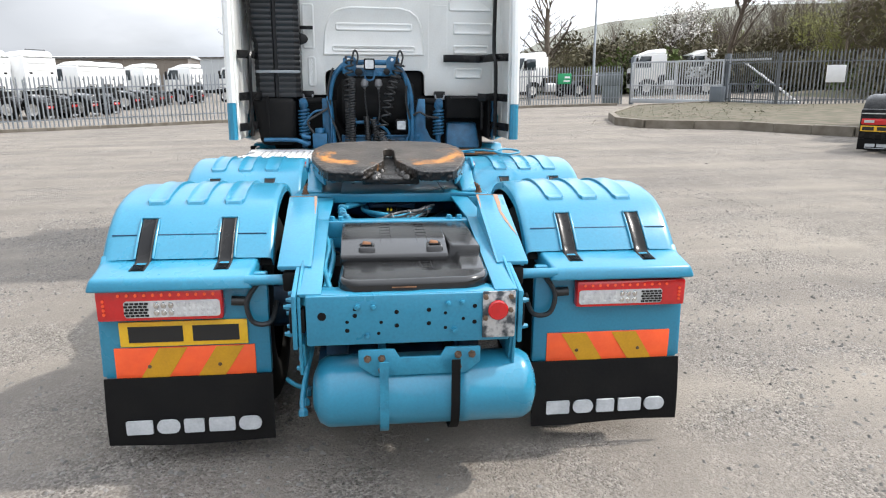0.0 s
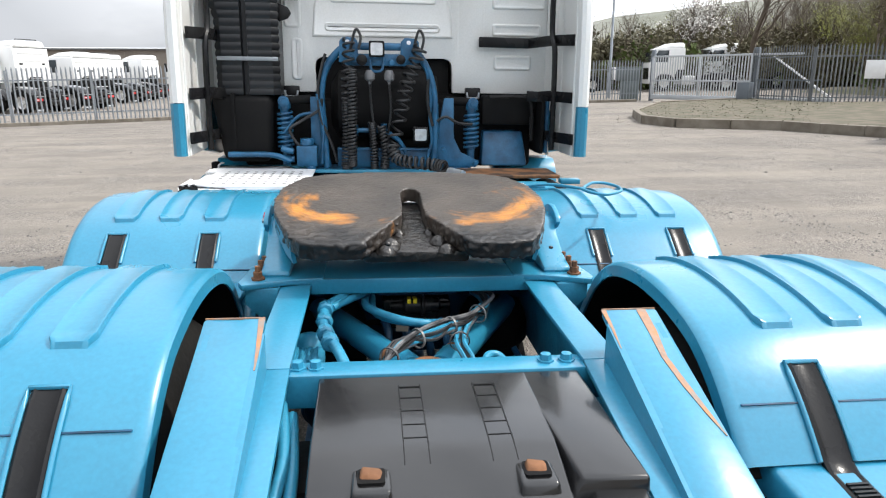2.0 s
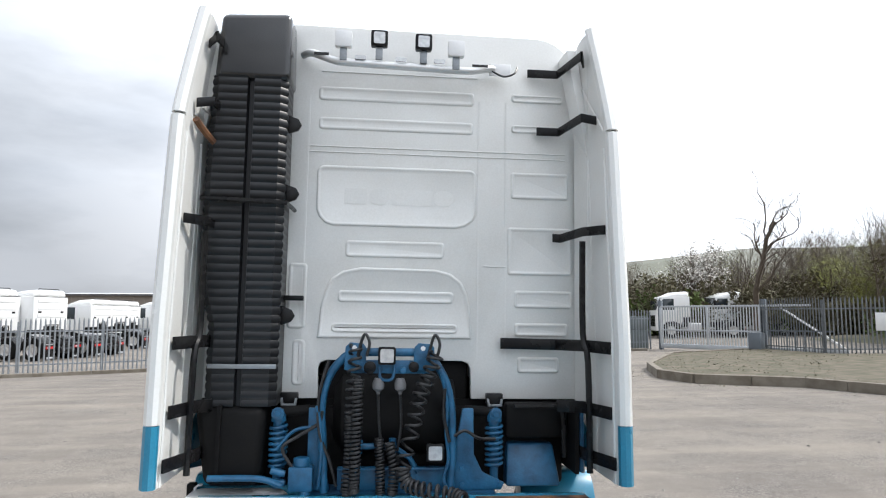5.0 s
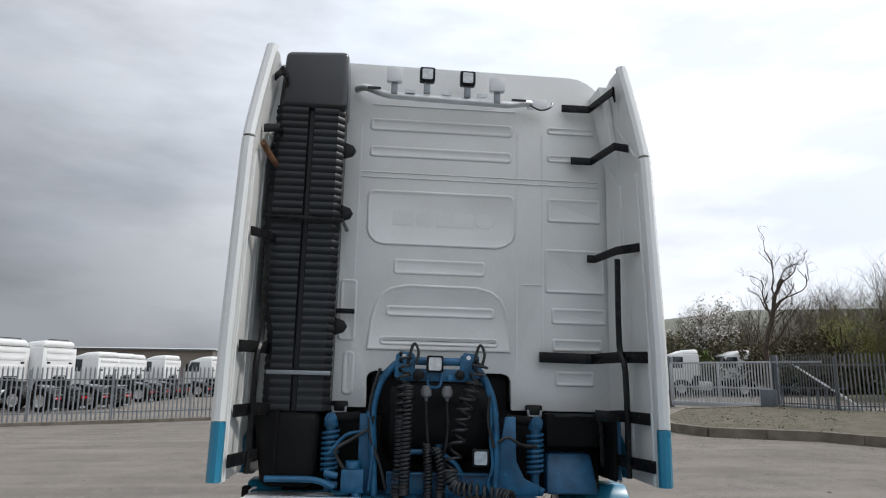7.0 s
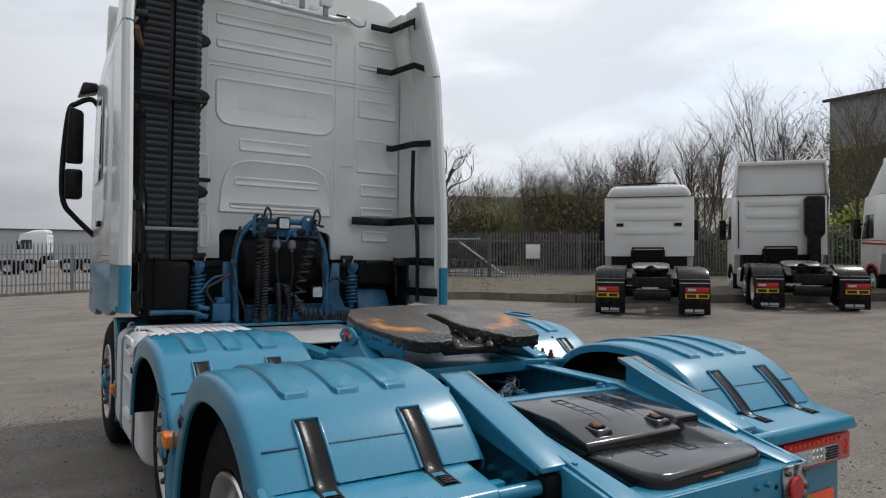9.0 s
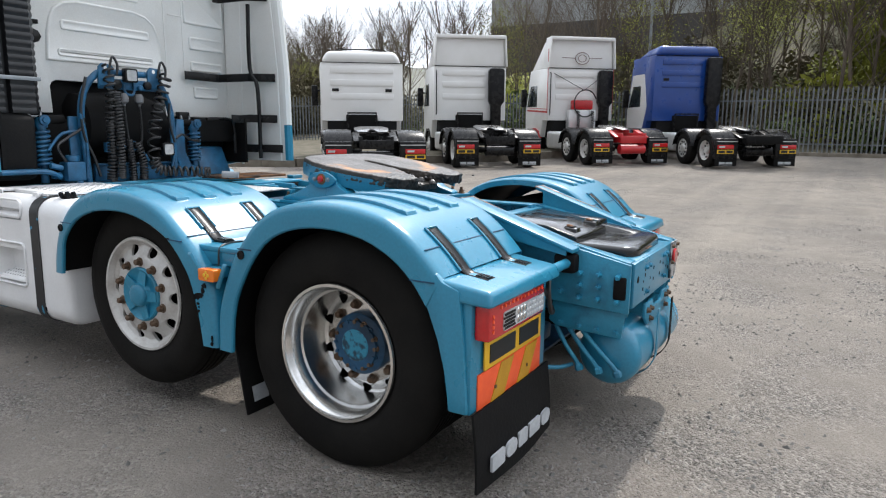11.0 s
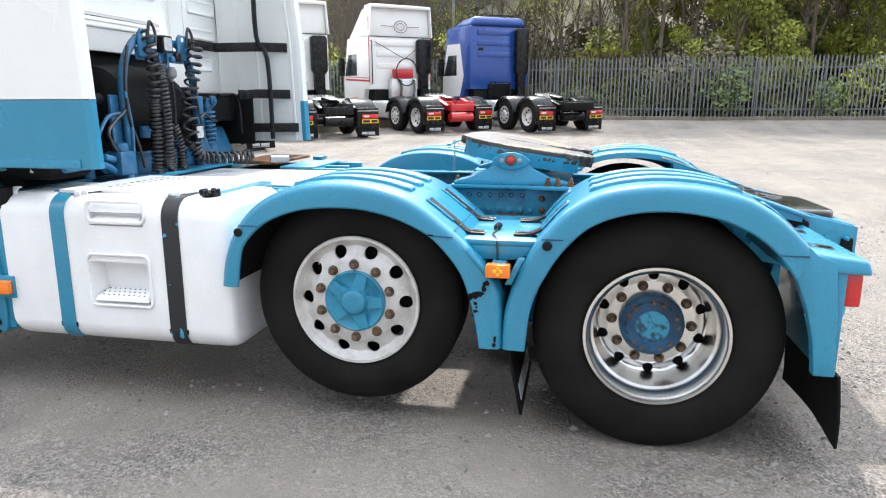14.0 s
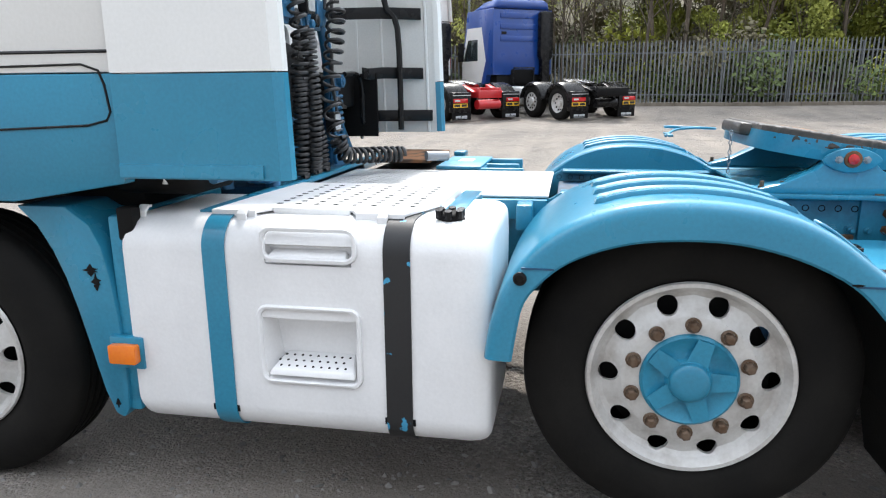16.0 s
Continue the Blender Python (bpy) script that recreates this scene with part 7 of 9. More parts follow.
# hose hoop behind the cab
HY = 2.90
hoop = part("hose_hoop", Shape().tube(smooth_line([(-0.43, HY, 1.02), (-0.445, HY, 1.30), (-0.455, HY, 1.50), (-0.42, HY, 1.66), (-0.34, HY, 1.765), (-0.28, HY, 1.80)]), 0.024, 10).tube(smooth_line([(0.285, HY, 1.02), (0.29, HY, 1.30), (0.28, HY, 1.50), (0.245, HY, 1.64), (0.18, HY, 1.75), (0.12, HY, 1.795)]), 0.024, 10).tube([(-0.30, HY, 1.80), (0.14, HY, 1.80)], 0.024, 10), BLUE_DEEP, truck, "blue tubular hose hoop behind the cab", smooth=40)
for x in (-0.275, 0.115):
    part("hose_tower", Shape().prism([(x - 0.06, 1.70), (x + 0.065, 1.70), (x + 0.06, 1.83), (x + 0.045, 1.85), (x - 0.03, 1.855), (x - 0.055, 1.83)], "y", HY - 0.045, HY - 0.03), BLUE_DEEP, hoop, "blue hose bracket", bevel=0.004)
    part("tower_hole", Shape().lathe((x - 0.005, HY - 0.0455, 1.825), (0, -1, 0), [(0, 0.014), (0.002, 0.012), (0.002, 0)], 12), TANK_WHITE, hoop)
part("hoop_panel", Shape().box((-0.32, HY - 0.02, 1.68), (0.16, HY, 1.755)), BLUE_DEEP, hoop, bevel=0.006)
for x, z, r in ((-0.19, 1.715, 0.035), (-0.25, 1.73, 0.022), (0.06, 1.72, 0.03), (0.0, 1.70, 0.02)):
    part("hose_socket", Shape().lathe((x, HY - 0.02, z), (0, -1, 0), [(0, r), (0.025, r), (0.03, r * 0.7), (0.03, 0)], 16), BLACK if r > 0.025 else BLUE_DEEP, hoop)
for (x, z) in ((-0.095, 1.783), (0.188, 1.246)):
    lamp = part("work_lamp", Shape().prism(rounded(x - 0.05, z - 0.05, x + 0.05, z + 0.05, 0.012, 3), "y", HY - 0.075, HY - 0.03), BLACK, truck, "square work lamp with a scratched lens", bevel=0.006)
    part("lens", Shape().prism(rounded(x - 0.038, z - 0.038, x + 0.038, z + 0.038, 0.01, 3), "y", HY - 0.079, HY - 0.07), LENS_CLEAR, lamp)
part("lamp_pipe", Shape().tube(smooth_line([(-0.135, HY - 0.03, 1.72), (-0.13, HY - 0.04, 1.66), (-0.095, HY - 0.045, 1.645), (-0.06, HY - 0.04, 1.66), (-0.05, HY - 0.03, 1.73)]), 0.009), BLUE_DEEP, hoop)
for x in (-0.14, -0.015):
    plug = part("trailer_plug", Shape().lathe((x, HY - 0.03, 1.655), (0, 0, -1), [(0, 0), (0, 0.022), (0.03, 0.034), (0.06, 0.032), (0.075, 0.012), (0.09, 0.01), (0.09, 0)], 14), material("grey_plug", (0.16, 0.16, 0.165), 0.5), truck, "grey trailer cable plug")
    part("plug_cable", Shape().tube(smooth_line([(x, HY - 0.03, 1.57), (x + 0.01, HY - 0.03, 1.40), (x - 0.01 + 0.04 * (x < -0.1), HY - 0.03, 1.25)]), 0.008), CABLE, plug)


def coil(pts, radius, turns, wire, label):
    part("coiled_hose", Shape().tube(helix(smooth_line(pts, 8), radius, turns, 12), wire, 6), CABLE, truck, label, smooth=60)


coil([(-0.27, HY - 0.06, 1.84), (-0.28, HY - 0.09, 1.62), (-0.285, HY - 0.08, 1.45)], 0.034, 9, 0.0085, "black coiled air hose")
coil([(-0.285, HY - 0.08, 1.45), (-0.285, HY - 0.08, 1.25), (-0.30, HY - 0.07, 1.03)], 0.030, 20, 0.0085, "black coiled air hose")
coil([(-0.25, HY - 0.11, 1.66), (-0.255, HY - 0.13, 1.35), (-0.26, HY - 0.12, 1.05)], 0.026, 30, 0.008, "black coiled cable")
coil([(0.185, HY - 0.09, 1.80), (0.14, HY - 0.10, 1.68), (0.09, HY - 0.10, 1.55), (0.055, HY - 0.09, 1.38), (0.0, HY - 0.14, 1.17)], 0.042, 11, 0.0085, "black coiled air hose")
coil([(0.0, HY - 0.14, 1.17), (0.03, HY - 0.16, 1.10), (0.12, HY - 0.22, 1.085), (0.25, HY - 0.30, 1.08), (0.31, HY - 0.38, 1.075)], 0.034, 14, 0.0095, "black coiled air hose lying on the deck")
coil([(-0.13, HY - 0.04, 1.32), (-0.12, HY - 0.05, 1.18), (-0.115, HY - 0.05, 1.02)], 0.022, 18, 0.0075, "black coiled cable")
coil([(-0.07, HY - 0.05, 1.30), (-0.04, HY - 0.07, 1.16), (-0.05, HY - 0.08, 1.03)], 0.025, 14, 0.008, "black coiled cable")
for x in (-0.27, 0.13):
    part("hose_end", Shape().tube(smooth_line([(x + 0.01, HY - 0.05, 1.78), (x + 0.035, HY - 0.05, 1.88), (x + 0.055, HY - 0.05, 1.90), (x + 0.075, HY - 0.06, 1.85), (x + 0.06, HY - 0.07, 1.78)]), 0.009), CABLE, truck, "black hose end loop")
for side, x0 in ((-1, -0.70), (1, 0.545)):
    strut = part("cab_damper", Shape().cyl((x0, 2.97, 1.03), (x0, 2.97, 1.14), 0.025).cyl((x0, 2.97, 1.14), (x0, 2.97, 1.44), 0.03).lathe((x0, 2.97, 1.40), (0, 0, 1), [(0, 0.02), (0.0, 0.042), (0.04, 0.042), (0.07, 0.03), (0.07, 0)], 14), BLUE_DEEP, truck, "blue cab suspension strut", smooth=40)
    part("coil_spring", Shape().tube(helix([Vector((x0, 2.97, 1.14)), Vector((x0, 2.97, 1.38))], 0.045, 8, 14), 0.010, 7), BLUE_DEEP, strut, "blue coil spring", smooth=60)
    part("strut_eye", Shape().lathe((x0, 2.93, 1.45), (0, -1, 0), [(0, 0.035), (0.02, 0.035), (0.022, 0.02), (0.03, 0.018), (0.03, 0)], 14), BLUE_DEEP, strut)
    part("strut_arm", Shape().cyl((x0, 2.98, 1.45), (x0 + side * -0.17, 3.0, 1.46), 0.03), BLACK_DULL, strut)
part("cab_mount", Shape().prism([(-0.52, 1.02), (-0.40, 1.02), (-0.44, 1.22), (-0.46, 1.48), (-0.53, 1.48), (-0.53, 1.2)], "y", 2.93, 2.95), BLUE_DEEP, truck, "blue steel cab mount", bevel=0.006)
mount = part("cab_mount", Shape().prism([(0.30, 1.02), (0.58, 1.02), (0.60, 1.06), (0.47, 1.12), (0.42, 1.22), (0.415, 1.48), (0.35, 1.48), (0.30, 1.20)], "y", 2.92, 2.945), BLUE_DEEP, truck, "blue steel cab mount", bevel=0.006)
for x, z in ((0.35, 1.14), (0.35, 1.05), (0.57, 1.05)):
    part("mount_bolt", Shape().lathe((x, 2.92, z), (0, -1, 0), [(0, 0.016), (0.012, 0.014), (0.014, 0)], 6), BLUE_DEEP, mount)
part("hoop_beam", Shape().box((-0.36, 2.93, 1.02), (0.30, 2.96, 1.15)).box((-0.36, 2.90, 1.135), (0.30, 2.96, 1.15)), BLUE_DEEP, truck, "blue cross beam", bevel=0.006)
part("steering_link", Shape().cyl((-0.25, 2.93, 1.265), (-0.06, 2.93, 1.265), 0.017).cyl((-0.25, 2.93, 1.23), (-0.25, 2.93, 1.30), 0.03).cyl((-0.05, 2.93, 1.23), (-0.05, 2.93, 1.31), 0.022).tube([(-0.05, 2.93, 1.27), (0.05, 2.93, 1.2), (0.10, 2.93, 1.12)], 0.016), BLUE_DEEP, truck, bevel=0, smooth=40)
valve = part("brake_valve", Shape().box((-0.62, 2.83, 1.04), (-0.49, 2.93, 1.17)).cyl((-0.555, 2.88, 1.17), (-0.555, 2.88, 1.215), 0.045).cyl((-0.64, 2.88, 1.08), (-0.70, 2.88, 1.08), 0.022).cyl((-0.64, 2.86, 1.13), (-0.72, 2.86, 1.15), 0.02).cyl((-0.53, 2.86, 1.04), (-0.53, 2.86, 0.99), 0.03), BLUE_DEEP, truck, "blue brake valve block", bevel=0.006)
part("air_pipe", Shape().tube(smooth_line([(-1.05, 2.83, 1.115), (-0.82, 2.83, 1.115), (-0.74, 2.83, 1.105), (-0.66, 2.85, 1.07)]), 0.018, 8), BLUE_DEEP, truck, "blue air pipe")
for k, pts in enumerate(([(-0.60, 2.86, 1.16), (-0.66, 2.86, 1.27), (-0.58, 2.88, 1.33), (-0.47, 2.88, 1.40), (-0.45, 2.88, 1.47)], [(-0.70, 2.9, 1.25), (-0.60, 2.9, 1.36), (-0.46, 2.89, 1.38)], [(-0.42, 2.87, 1.75), (-0.47, 2.87, 1.55), (-0.46, 2.87, 1.35), (-0.40, 2.87, 1.2), (-0.36, 2.87, 1.06)],
                          [(0.22, 2.87, 1.68), (0.255, 2.87, 1.5), (0.25, 2.87, 1.36), (0.265, 2.87, 1.2), (0.24, 2.87, 1.1), (0.27, 2.87, 1.03)], [(0.30, 2.88, 1.33), (0.36, 2.88, 1.36), (0.44, 2.88, 1.32), (0.54, 2.9, 1.31)], [(-0.48, 2.87, 1.5), (-0.445, 2.87, 1.3), (-0.46, 2.87, 1.05)], [(0.24, 2.86, 1.6), (0.235, 2.86, 1.45), (0.27, 2.86, 1.3)])):
    part("cable", Shape().tube(smooth_line(pts), 0.010, 6), CABLE if k % 2 == 0 else BLUE_DEEP, truck)
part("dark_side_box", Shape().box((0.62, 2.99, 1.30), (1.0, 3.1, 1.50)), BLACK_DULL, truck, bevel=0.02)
part("bent_pipe", Shape().tube(smooth_line([(0.66, 2.94, 1.49), (0.85, 2.94, 1.495), (0.93, 2.94, 1.48), (0.95, 2.93, 1.40), (0.955, 2.93, 1.2)]), 0.014), BLACK, truck, "black bent pipe")
part("wing_panel", Shape().hull8([(0.62, 2.98, 1.02), (0.95, 2.98, 1.02), (0.95, 3.1, 1.02), (0.62, 3.1, 1.02)], [(0.64, 3.06, 1.26), (0.92, 3.06, 1.26), (0.92, 3.15, 1.26), (0.64, 3.15, 1.26)]), BLUE_DEEP, truck, "blue inner wing panel", bevel=0.02)
for side in (-1, 1):
    part("arch_edge", Shape().tube(smooth_line([(side * 1.03, 2.98, 1.30), (side * 1.07, 2.98, 1.22), (side * 1.085, 2.98, 1.10)]), 0.012), WHITE, truck)
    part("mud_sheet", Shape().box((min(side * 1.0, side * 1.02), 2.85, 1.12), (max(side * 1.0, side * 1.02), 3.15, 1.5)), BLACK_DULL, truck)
    part("blue_upright", Shape().box((min(side * 1.04, side * 1.065), 2.90, 1.12), (max(side * 1.04, side * 1.065), 2.95, 1.48)), BLUE_DEEP, truck, bevel=0.004)

# light bar high on the rear wall
bar = part("light_bar", Shape().tube(smooth_line([(-0.66, 3.16, 3.640), (-0.60, 3.10, 3.635), (-0.47, 3.06, 3.580), (-0.35, 3.05, 3.565), (0.28, 3.05, 3.550), (0.40, 3.06, 3.555), (0.52, 3.10, 3.590), (0.57, 3.16, 3.600)]), 0.024, 10), SILVER_DECK, truck, "steel light bar with work lamps", smooth=50)
part("bar_end_plate", Shape().box((0.52, 3.11, 3.550), (0.66, 3.12, 3.630)), TANK_WHITE, bar, bevel=0.004)
for x, z, mat in ((-0.405, 3.700, TANK_WHITE), (-0.185, 3.715, BLACK), (0.09, 3.705, BLACK), (0.295, 3.675, TANK_WHITE)):
    lamp = part("work_lamp", Shape().prism(rounded(x - 0.052, z - 0.05, x + 0.052, z + 0.05, 0.012, 3), "y", 3.0, 3.05), mat, bar, "square work lamp on the light bar", bevel=0.006)
    if mat is BLACK:
        part("lens", Shape().prism(rounded(x - 0.035, z - 0.037, x + 0.035, z + 0.037, 0.01, 3), "y", 2.996, 3.01), LENS_CLEAR, lamp)
    part("lamp_foot", Shape().box((x - 0.022, 3.02, z - 0.13), (x + 0.022, 3.04, z - 0.05)), STEEL, lamp, bevel=0.003)
for x in (-0.30, -0.05, 0.19):
    part("marker_lens", Shape().prism(rounded(x - 0.035, 3.580, x + 0.035, 3.605, 0.01, 3), "y", 3.02, 3.035), LENS_CLEAR, bar)
for x, w in ((-0.585, 0.09), (0.40, 0.10)):
    part("print_mark", Shape().box((x, 3.045, 3.605 if x < 0 else 3.578), (x + w, 3.05, 3.622 if x < 0 else 3.593)), INK, bar, smooth=0)
part("bar_cable", Shape().tube(smooth_line([(0.53, 3.06, 3.560), (0.60, 3.05, 3.525), (0.67, 3.06, 3.550), (0.70, 3.1, 3.610)]), 0.006), CABLE, bar)

# door mirrors
for side in (-1, 1):
    mir = part("door_mirror", Shape().hull8([(side * 1.365, 4.62, 2.33), (side * 1.510, 4.62, 2.33), (side * 1.510, 4.78, 2.36), (side * 1.365, 4.78, 2.36)][::side], [(side * 1.365, 4.62, 2.82), (side * 1.484, 4.62, 2.86), (side * 1.484, 4.78, 2.84), (side * 1.365, 4.78, 2.80)][::side]), BLACK, truck, "black two-part door mirror on arms", bevel=0.03, segments=3)
    part("lower_mirror", Shape().box((min(side * 1.365, side * 1.510), 4.62, 2.02), (max(side * 1.365, side * 1.510), 4.77, 2.29)), BLACK, mir, bevel=0.03, segments=3)
    part("mirror_arm", Shape().tube(smooth_line([(side * 1.220, 4.72, 2.86), (side * 1.299, 4.72, 2.95), (side * 1.418, 4.72, 2.90), (side * 1.484, 4.72, 2.80), (side * 1.524, 4.72, 2.3), (side * 1.510, 4.72, 2.0), (side * 1.418, 4.72, 1.86), (side * 1.220, 4.72, 1.66)]), 0.024, 8), BLACK, mir, smooth=60)
    part("kerb_mirror", Shape().hull8([(side * 1.246, 4.66, 3.02), (side * 1.405, 4.62, 2.97), (side * 1.418, 4.86, 2.97), (side * 1.246, 4.86, 3.02)][::side], [(side * 1.246, 4.68, 3.10), (side * 1.378, 4.66, 3.10), (side * 1.378, 4.84, 3.10), (side * 1.246, 4.84, 3.12)][::side]), BLACK, mir, bevel=0.025, segments=3)


# ---- the yard round the lorry ----
def on_ground(x, y, yaw=0.0, dz=0.0):
    return pose(x, y, height(x, y) + dz, 0, 0, yaw)


def fence(points, label, h=2.4, gap=0.155, post_every=2.75, mat=STEEL, name="palisade_fence"):
    f = thing(name, Matrix(), label, "fence", group="palisade fences")
    pales, carry = Shape(), 0.0
    for (x0, y0), (x1, y1) in zip(points, points[1:]):
        d = Vector((x1 - x0, y1 - y0, 0))
        L = d.length
        d.normalize()
        q = Vector((-d.y, d.x, 0))
        ang = math.degrees(math.atan2(d.y, d.x))
        npost = max(1, round(L / post_every))
        for k in range(npost + 1):
            p = Vector((x0, y0, 0)) + d * (L * k / npost)
            m = pose(p.x, p.y, height(p.x, p.y), 0, 0, ang)
            part("post", Shape().box((-0.03, 0.02, -0.1), (0.03, 0.025, h - 0.12), m).box((-0.03, 0.09, -0.1), (0.03, 0.095, h - 0.12), m).box((-0.004, 0.02, -0.1), (0.004, 0.095, h - 0.12), m), mat, f, smooth=0)
        for hz in (0.35, h - 0.5):
            a, b = Vector((x0, y0, height(x0, y0) + hz)), Vector((x1, y1, height(x1, y1) + hz))
            s, mm, ring = Shape(), 8, []
            for k in range(mm + 1):
                u = a.lerp(b, k / mm)
                u.z = height(u.x, u.y) + hz
                ring += [u, u + q * 0.045, u + q * 0.045 + Vector((0, 0, 0.05)), u + Vector((0, 0, 0.05))]
            s.add(ring, [(4 * k + e, 4 * k + (e + 1) % 4, 4 * k + 4 + (e + 1) % 4, 4 * k + 4 + e) for k in range(mm) for e in range(4)] + [(0, 1, 2, 3), (4 * mm + 3, 4 * mm + 2, 4 * mm + 1, 4 * mm)])
            part("rail", s, mat, f, smooth=0)
        n = int(L / gap)
        for k in range(n):
            p = Vector((x0, y0, 0)) + d * (gap * (k + 0.5)) - q * 0.012
            z = height(p.x, p.y)
            w = 0.030
            c = [p - d * w, p - d * w * 0.4 - q * 0.016, p + d * w * 0.4 - q * 0.016, p + d * w]
            top = [z + h - 0.10, z + h, z + h, z + h - 0.10]
            vs = [(v.x, v.y, z + 0.03) for v in c] + [(v.x, v.y, t) for v, t in zip(c, top)]
            vs[5] = ((c[1].x + c[2].x) / 2 - d.x * 0.006, (c[1].y + c[2].y) / 2 - d.y * 0.006, z + h)
            vs[6] = ((c[1].x + c[2].x) / 2 + d.x * 0.006, (c[1].y + c[2].y) / 2 + d.y * 0.006, z + h)
            pales.add(vs, [(0, 1, 5, 4), (1, 2, 6, 5), (2, 3, 7, 6)])
    part("pale", pales, mat, f, "galvanised steel pales with pointed tops", smooth=0)["kind"] = "stuff"
    return f


def kerb(points, label, h=0.13, w=0.16, name="kerb"):
    s = Shape()
    dense = []
    for p, q in zip(points, points[1:]):
        n = max(1, int(math.hypot(q[0] - p[0], q[1] - p[1]) / 0.9))
        dense += [(p[0] + (q[0] - p[0]) * i / n, p[1] + (q[1] - p[1]) * i / n) for i in range(n)]
    dense.append(points[-1])
    k = thing(name, Matrix(), label, "kerb", kind="structure")
    for (x0, y0), (x1, y1) in zip(dense, dense[1:]):
        d = Vector((x1 - x0, y1 - y0, 0)).normalized()
        q = Vector((-d.y, d.x, 0)) * w / 2
        a, b = Vector((x0, y0, height(x0, y0))) + d * 0.005, Vector((x1, y1, height(x1, y1))) - d * 0.005
        dn, up = Vector((0, 0, -0.15)), Vector((0, 0, h + random.uniform(-0.006, 0.006)))
        s = Shape().hull8([a - q + dn, b - q + dn, b + q + dn, a + q + dn], [a - q + up, b - q + up, b + q + up, a + q + up])
        part("kerb_stone", s, KERB, k, bevel=0.012, segments=1)
    return k


LEFT_FENCE = [(-60, 7.4), (-13.0, 24.6), (0.0, 29.3), (8.7, 32.4), (13.9, 32.6)]
kerb([(-60, 6.5), (-13.0, 23.7), (0.0, 28.4), (8.5, 31.4), (13.2, 31.4)], "low worn concrete kerb under the palisade fence")
fence(LEFT_FENCE, "grey galvanised palisade fence with pointed pales", h=2.05)
GATE_L, GATE_R = (14.2, 32.0), (17.0, 27.8)
RIGHT_FENCE = [(17.0, 27.8), (17.5, 24.2), (22.2, 22.9), (25.0, 21.0), (25.3, 12.0), (25.6, 4.0), (25.2, -4.0), (25.8, -14.0), (27.0, -32.0)]
fence(RIGHT_FENCE, "grey galvanised palisade fence with pointed pales beside the trees", h=2.45, mat=FENCE_DULL)
kerb([(24.6, 6.0), (24.3, -4.0), (25.0, -14.0), (26.0, -32.0)], "low concrete kerb along the fence")
kerb([(16.2, 27.5), (12.0, 26.0), (9.2, 21.5), (8.5, 19.0), (8.9, 17.6), (10.2, 16.9), (11.4, 16.3), (13.0, 13.4), (16.0, 11.5), (22.0, 7.5)], "rounded concrete kerb of a verge", h=0.27, w=0.2)
# verge inside the kerb
vs = [(16.2, 27.5), (12.0, 26.0), (9.2, 21.5), (8.5, 19.0), (8.9, 17.6), (10.2, 16.9), (11.4, 16.3), (13.0, 13.4), (16.0, 11.5), (22.0, 7.5), (25.2, 8.0), (25.2, 12.0), (25.0, 20.8), (22.2, 22.7), (17.5, 24.0), (17.0, 27.6)]
part("verge", Shape().add([(x, y, height(x, y) + 0.225) for x, y in vs], [tuple(range(len(vs)))]), material("dry_verge", (0.125, 0.102, 0.072), 0.95, second=(0.06, 0.058, 0.03), scale=2.2, amount=0.9, bump=0.6, bump_scale=18.0), smooth=0)
def inside(x, y, poly):
    n = 0
    for (x0, y0), (x1, y1) in zip(poly, poly[1:] + poly[:1]):
        if (y0 > y) != (y1 > y) and x < x0 + (x1 - x0) * (y - y0) / (y1 - y0):
            n += 1
    return n % 2 == 1


rng = random.Random(61)
litter = Shape()
for k in range(9000):
    x, y = rng.uniform(7.5, 25), rng.uniform(7, 27.5)
    on = inside(x, y, vs)
    if not on and rng.random() < 0.75:
        continue
    if not on and not inside(x + 1.0, y + 0.6, vs):
        continue
    z = height(x, y) + (0.23 if on else 0.008)
    q, a, e = rng.uniform(0.02, 0.07), rng.uniform(0, 6.3), rng.uniform(0.0, 0.05)
    u, v = Vector((math.cos(a), math.sin(a), rng.uniform(0, 0.6))) * q, Vector((-math.sin(a), math.cos(a), rng.uniform(0, 0.5))) * q * 0.4
    p = Vector((x, y, z + 0.01))
    litter.add([p - u * 0.2, p + v, p + u, p - v], [(0, 1, 2, 3)])
tagged(part("leaf_litter", litter, THICKET, smooth=0), "dry brown leaves and grass stalks lying on the verge", "litter", kind="stuff")
tagged(bpy.data.objects["verge"], "bare earth and dry grass verge behind the kerb", "verge", kind="structure")


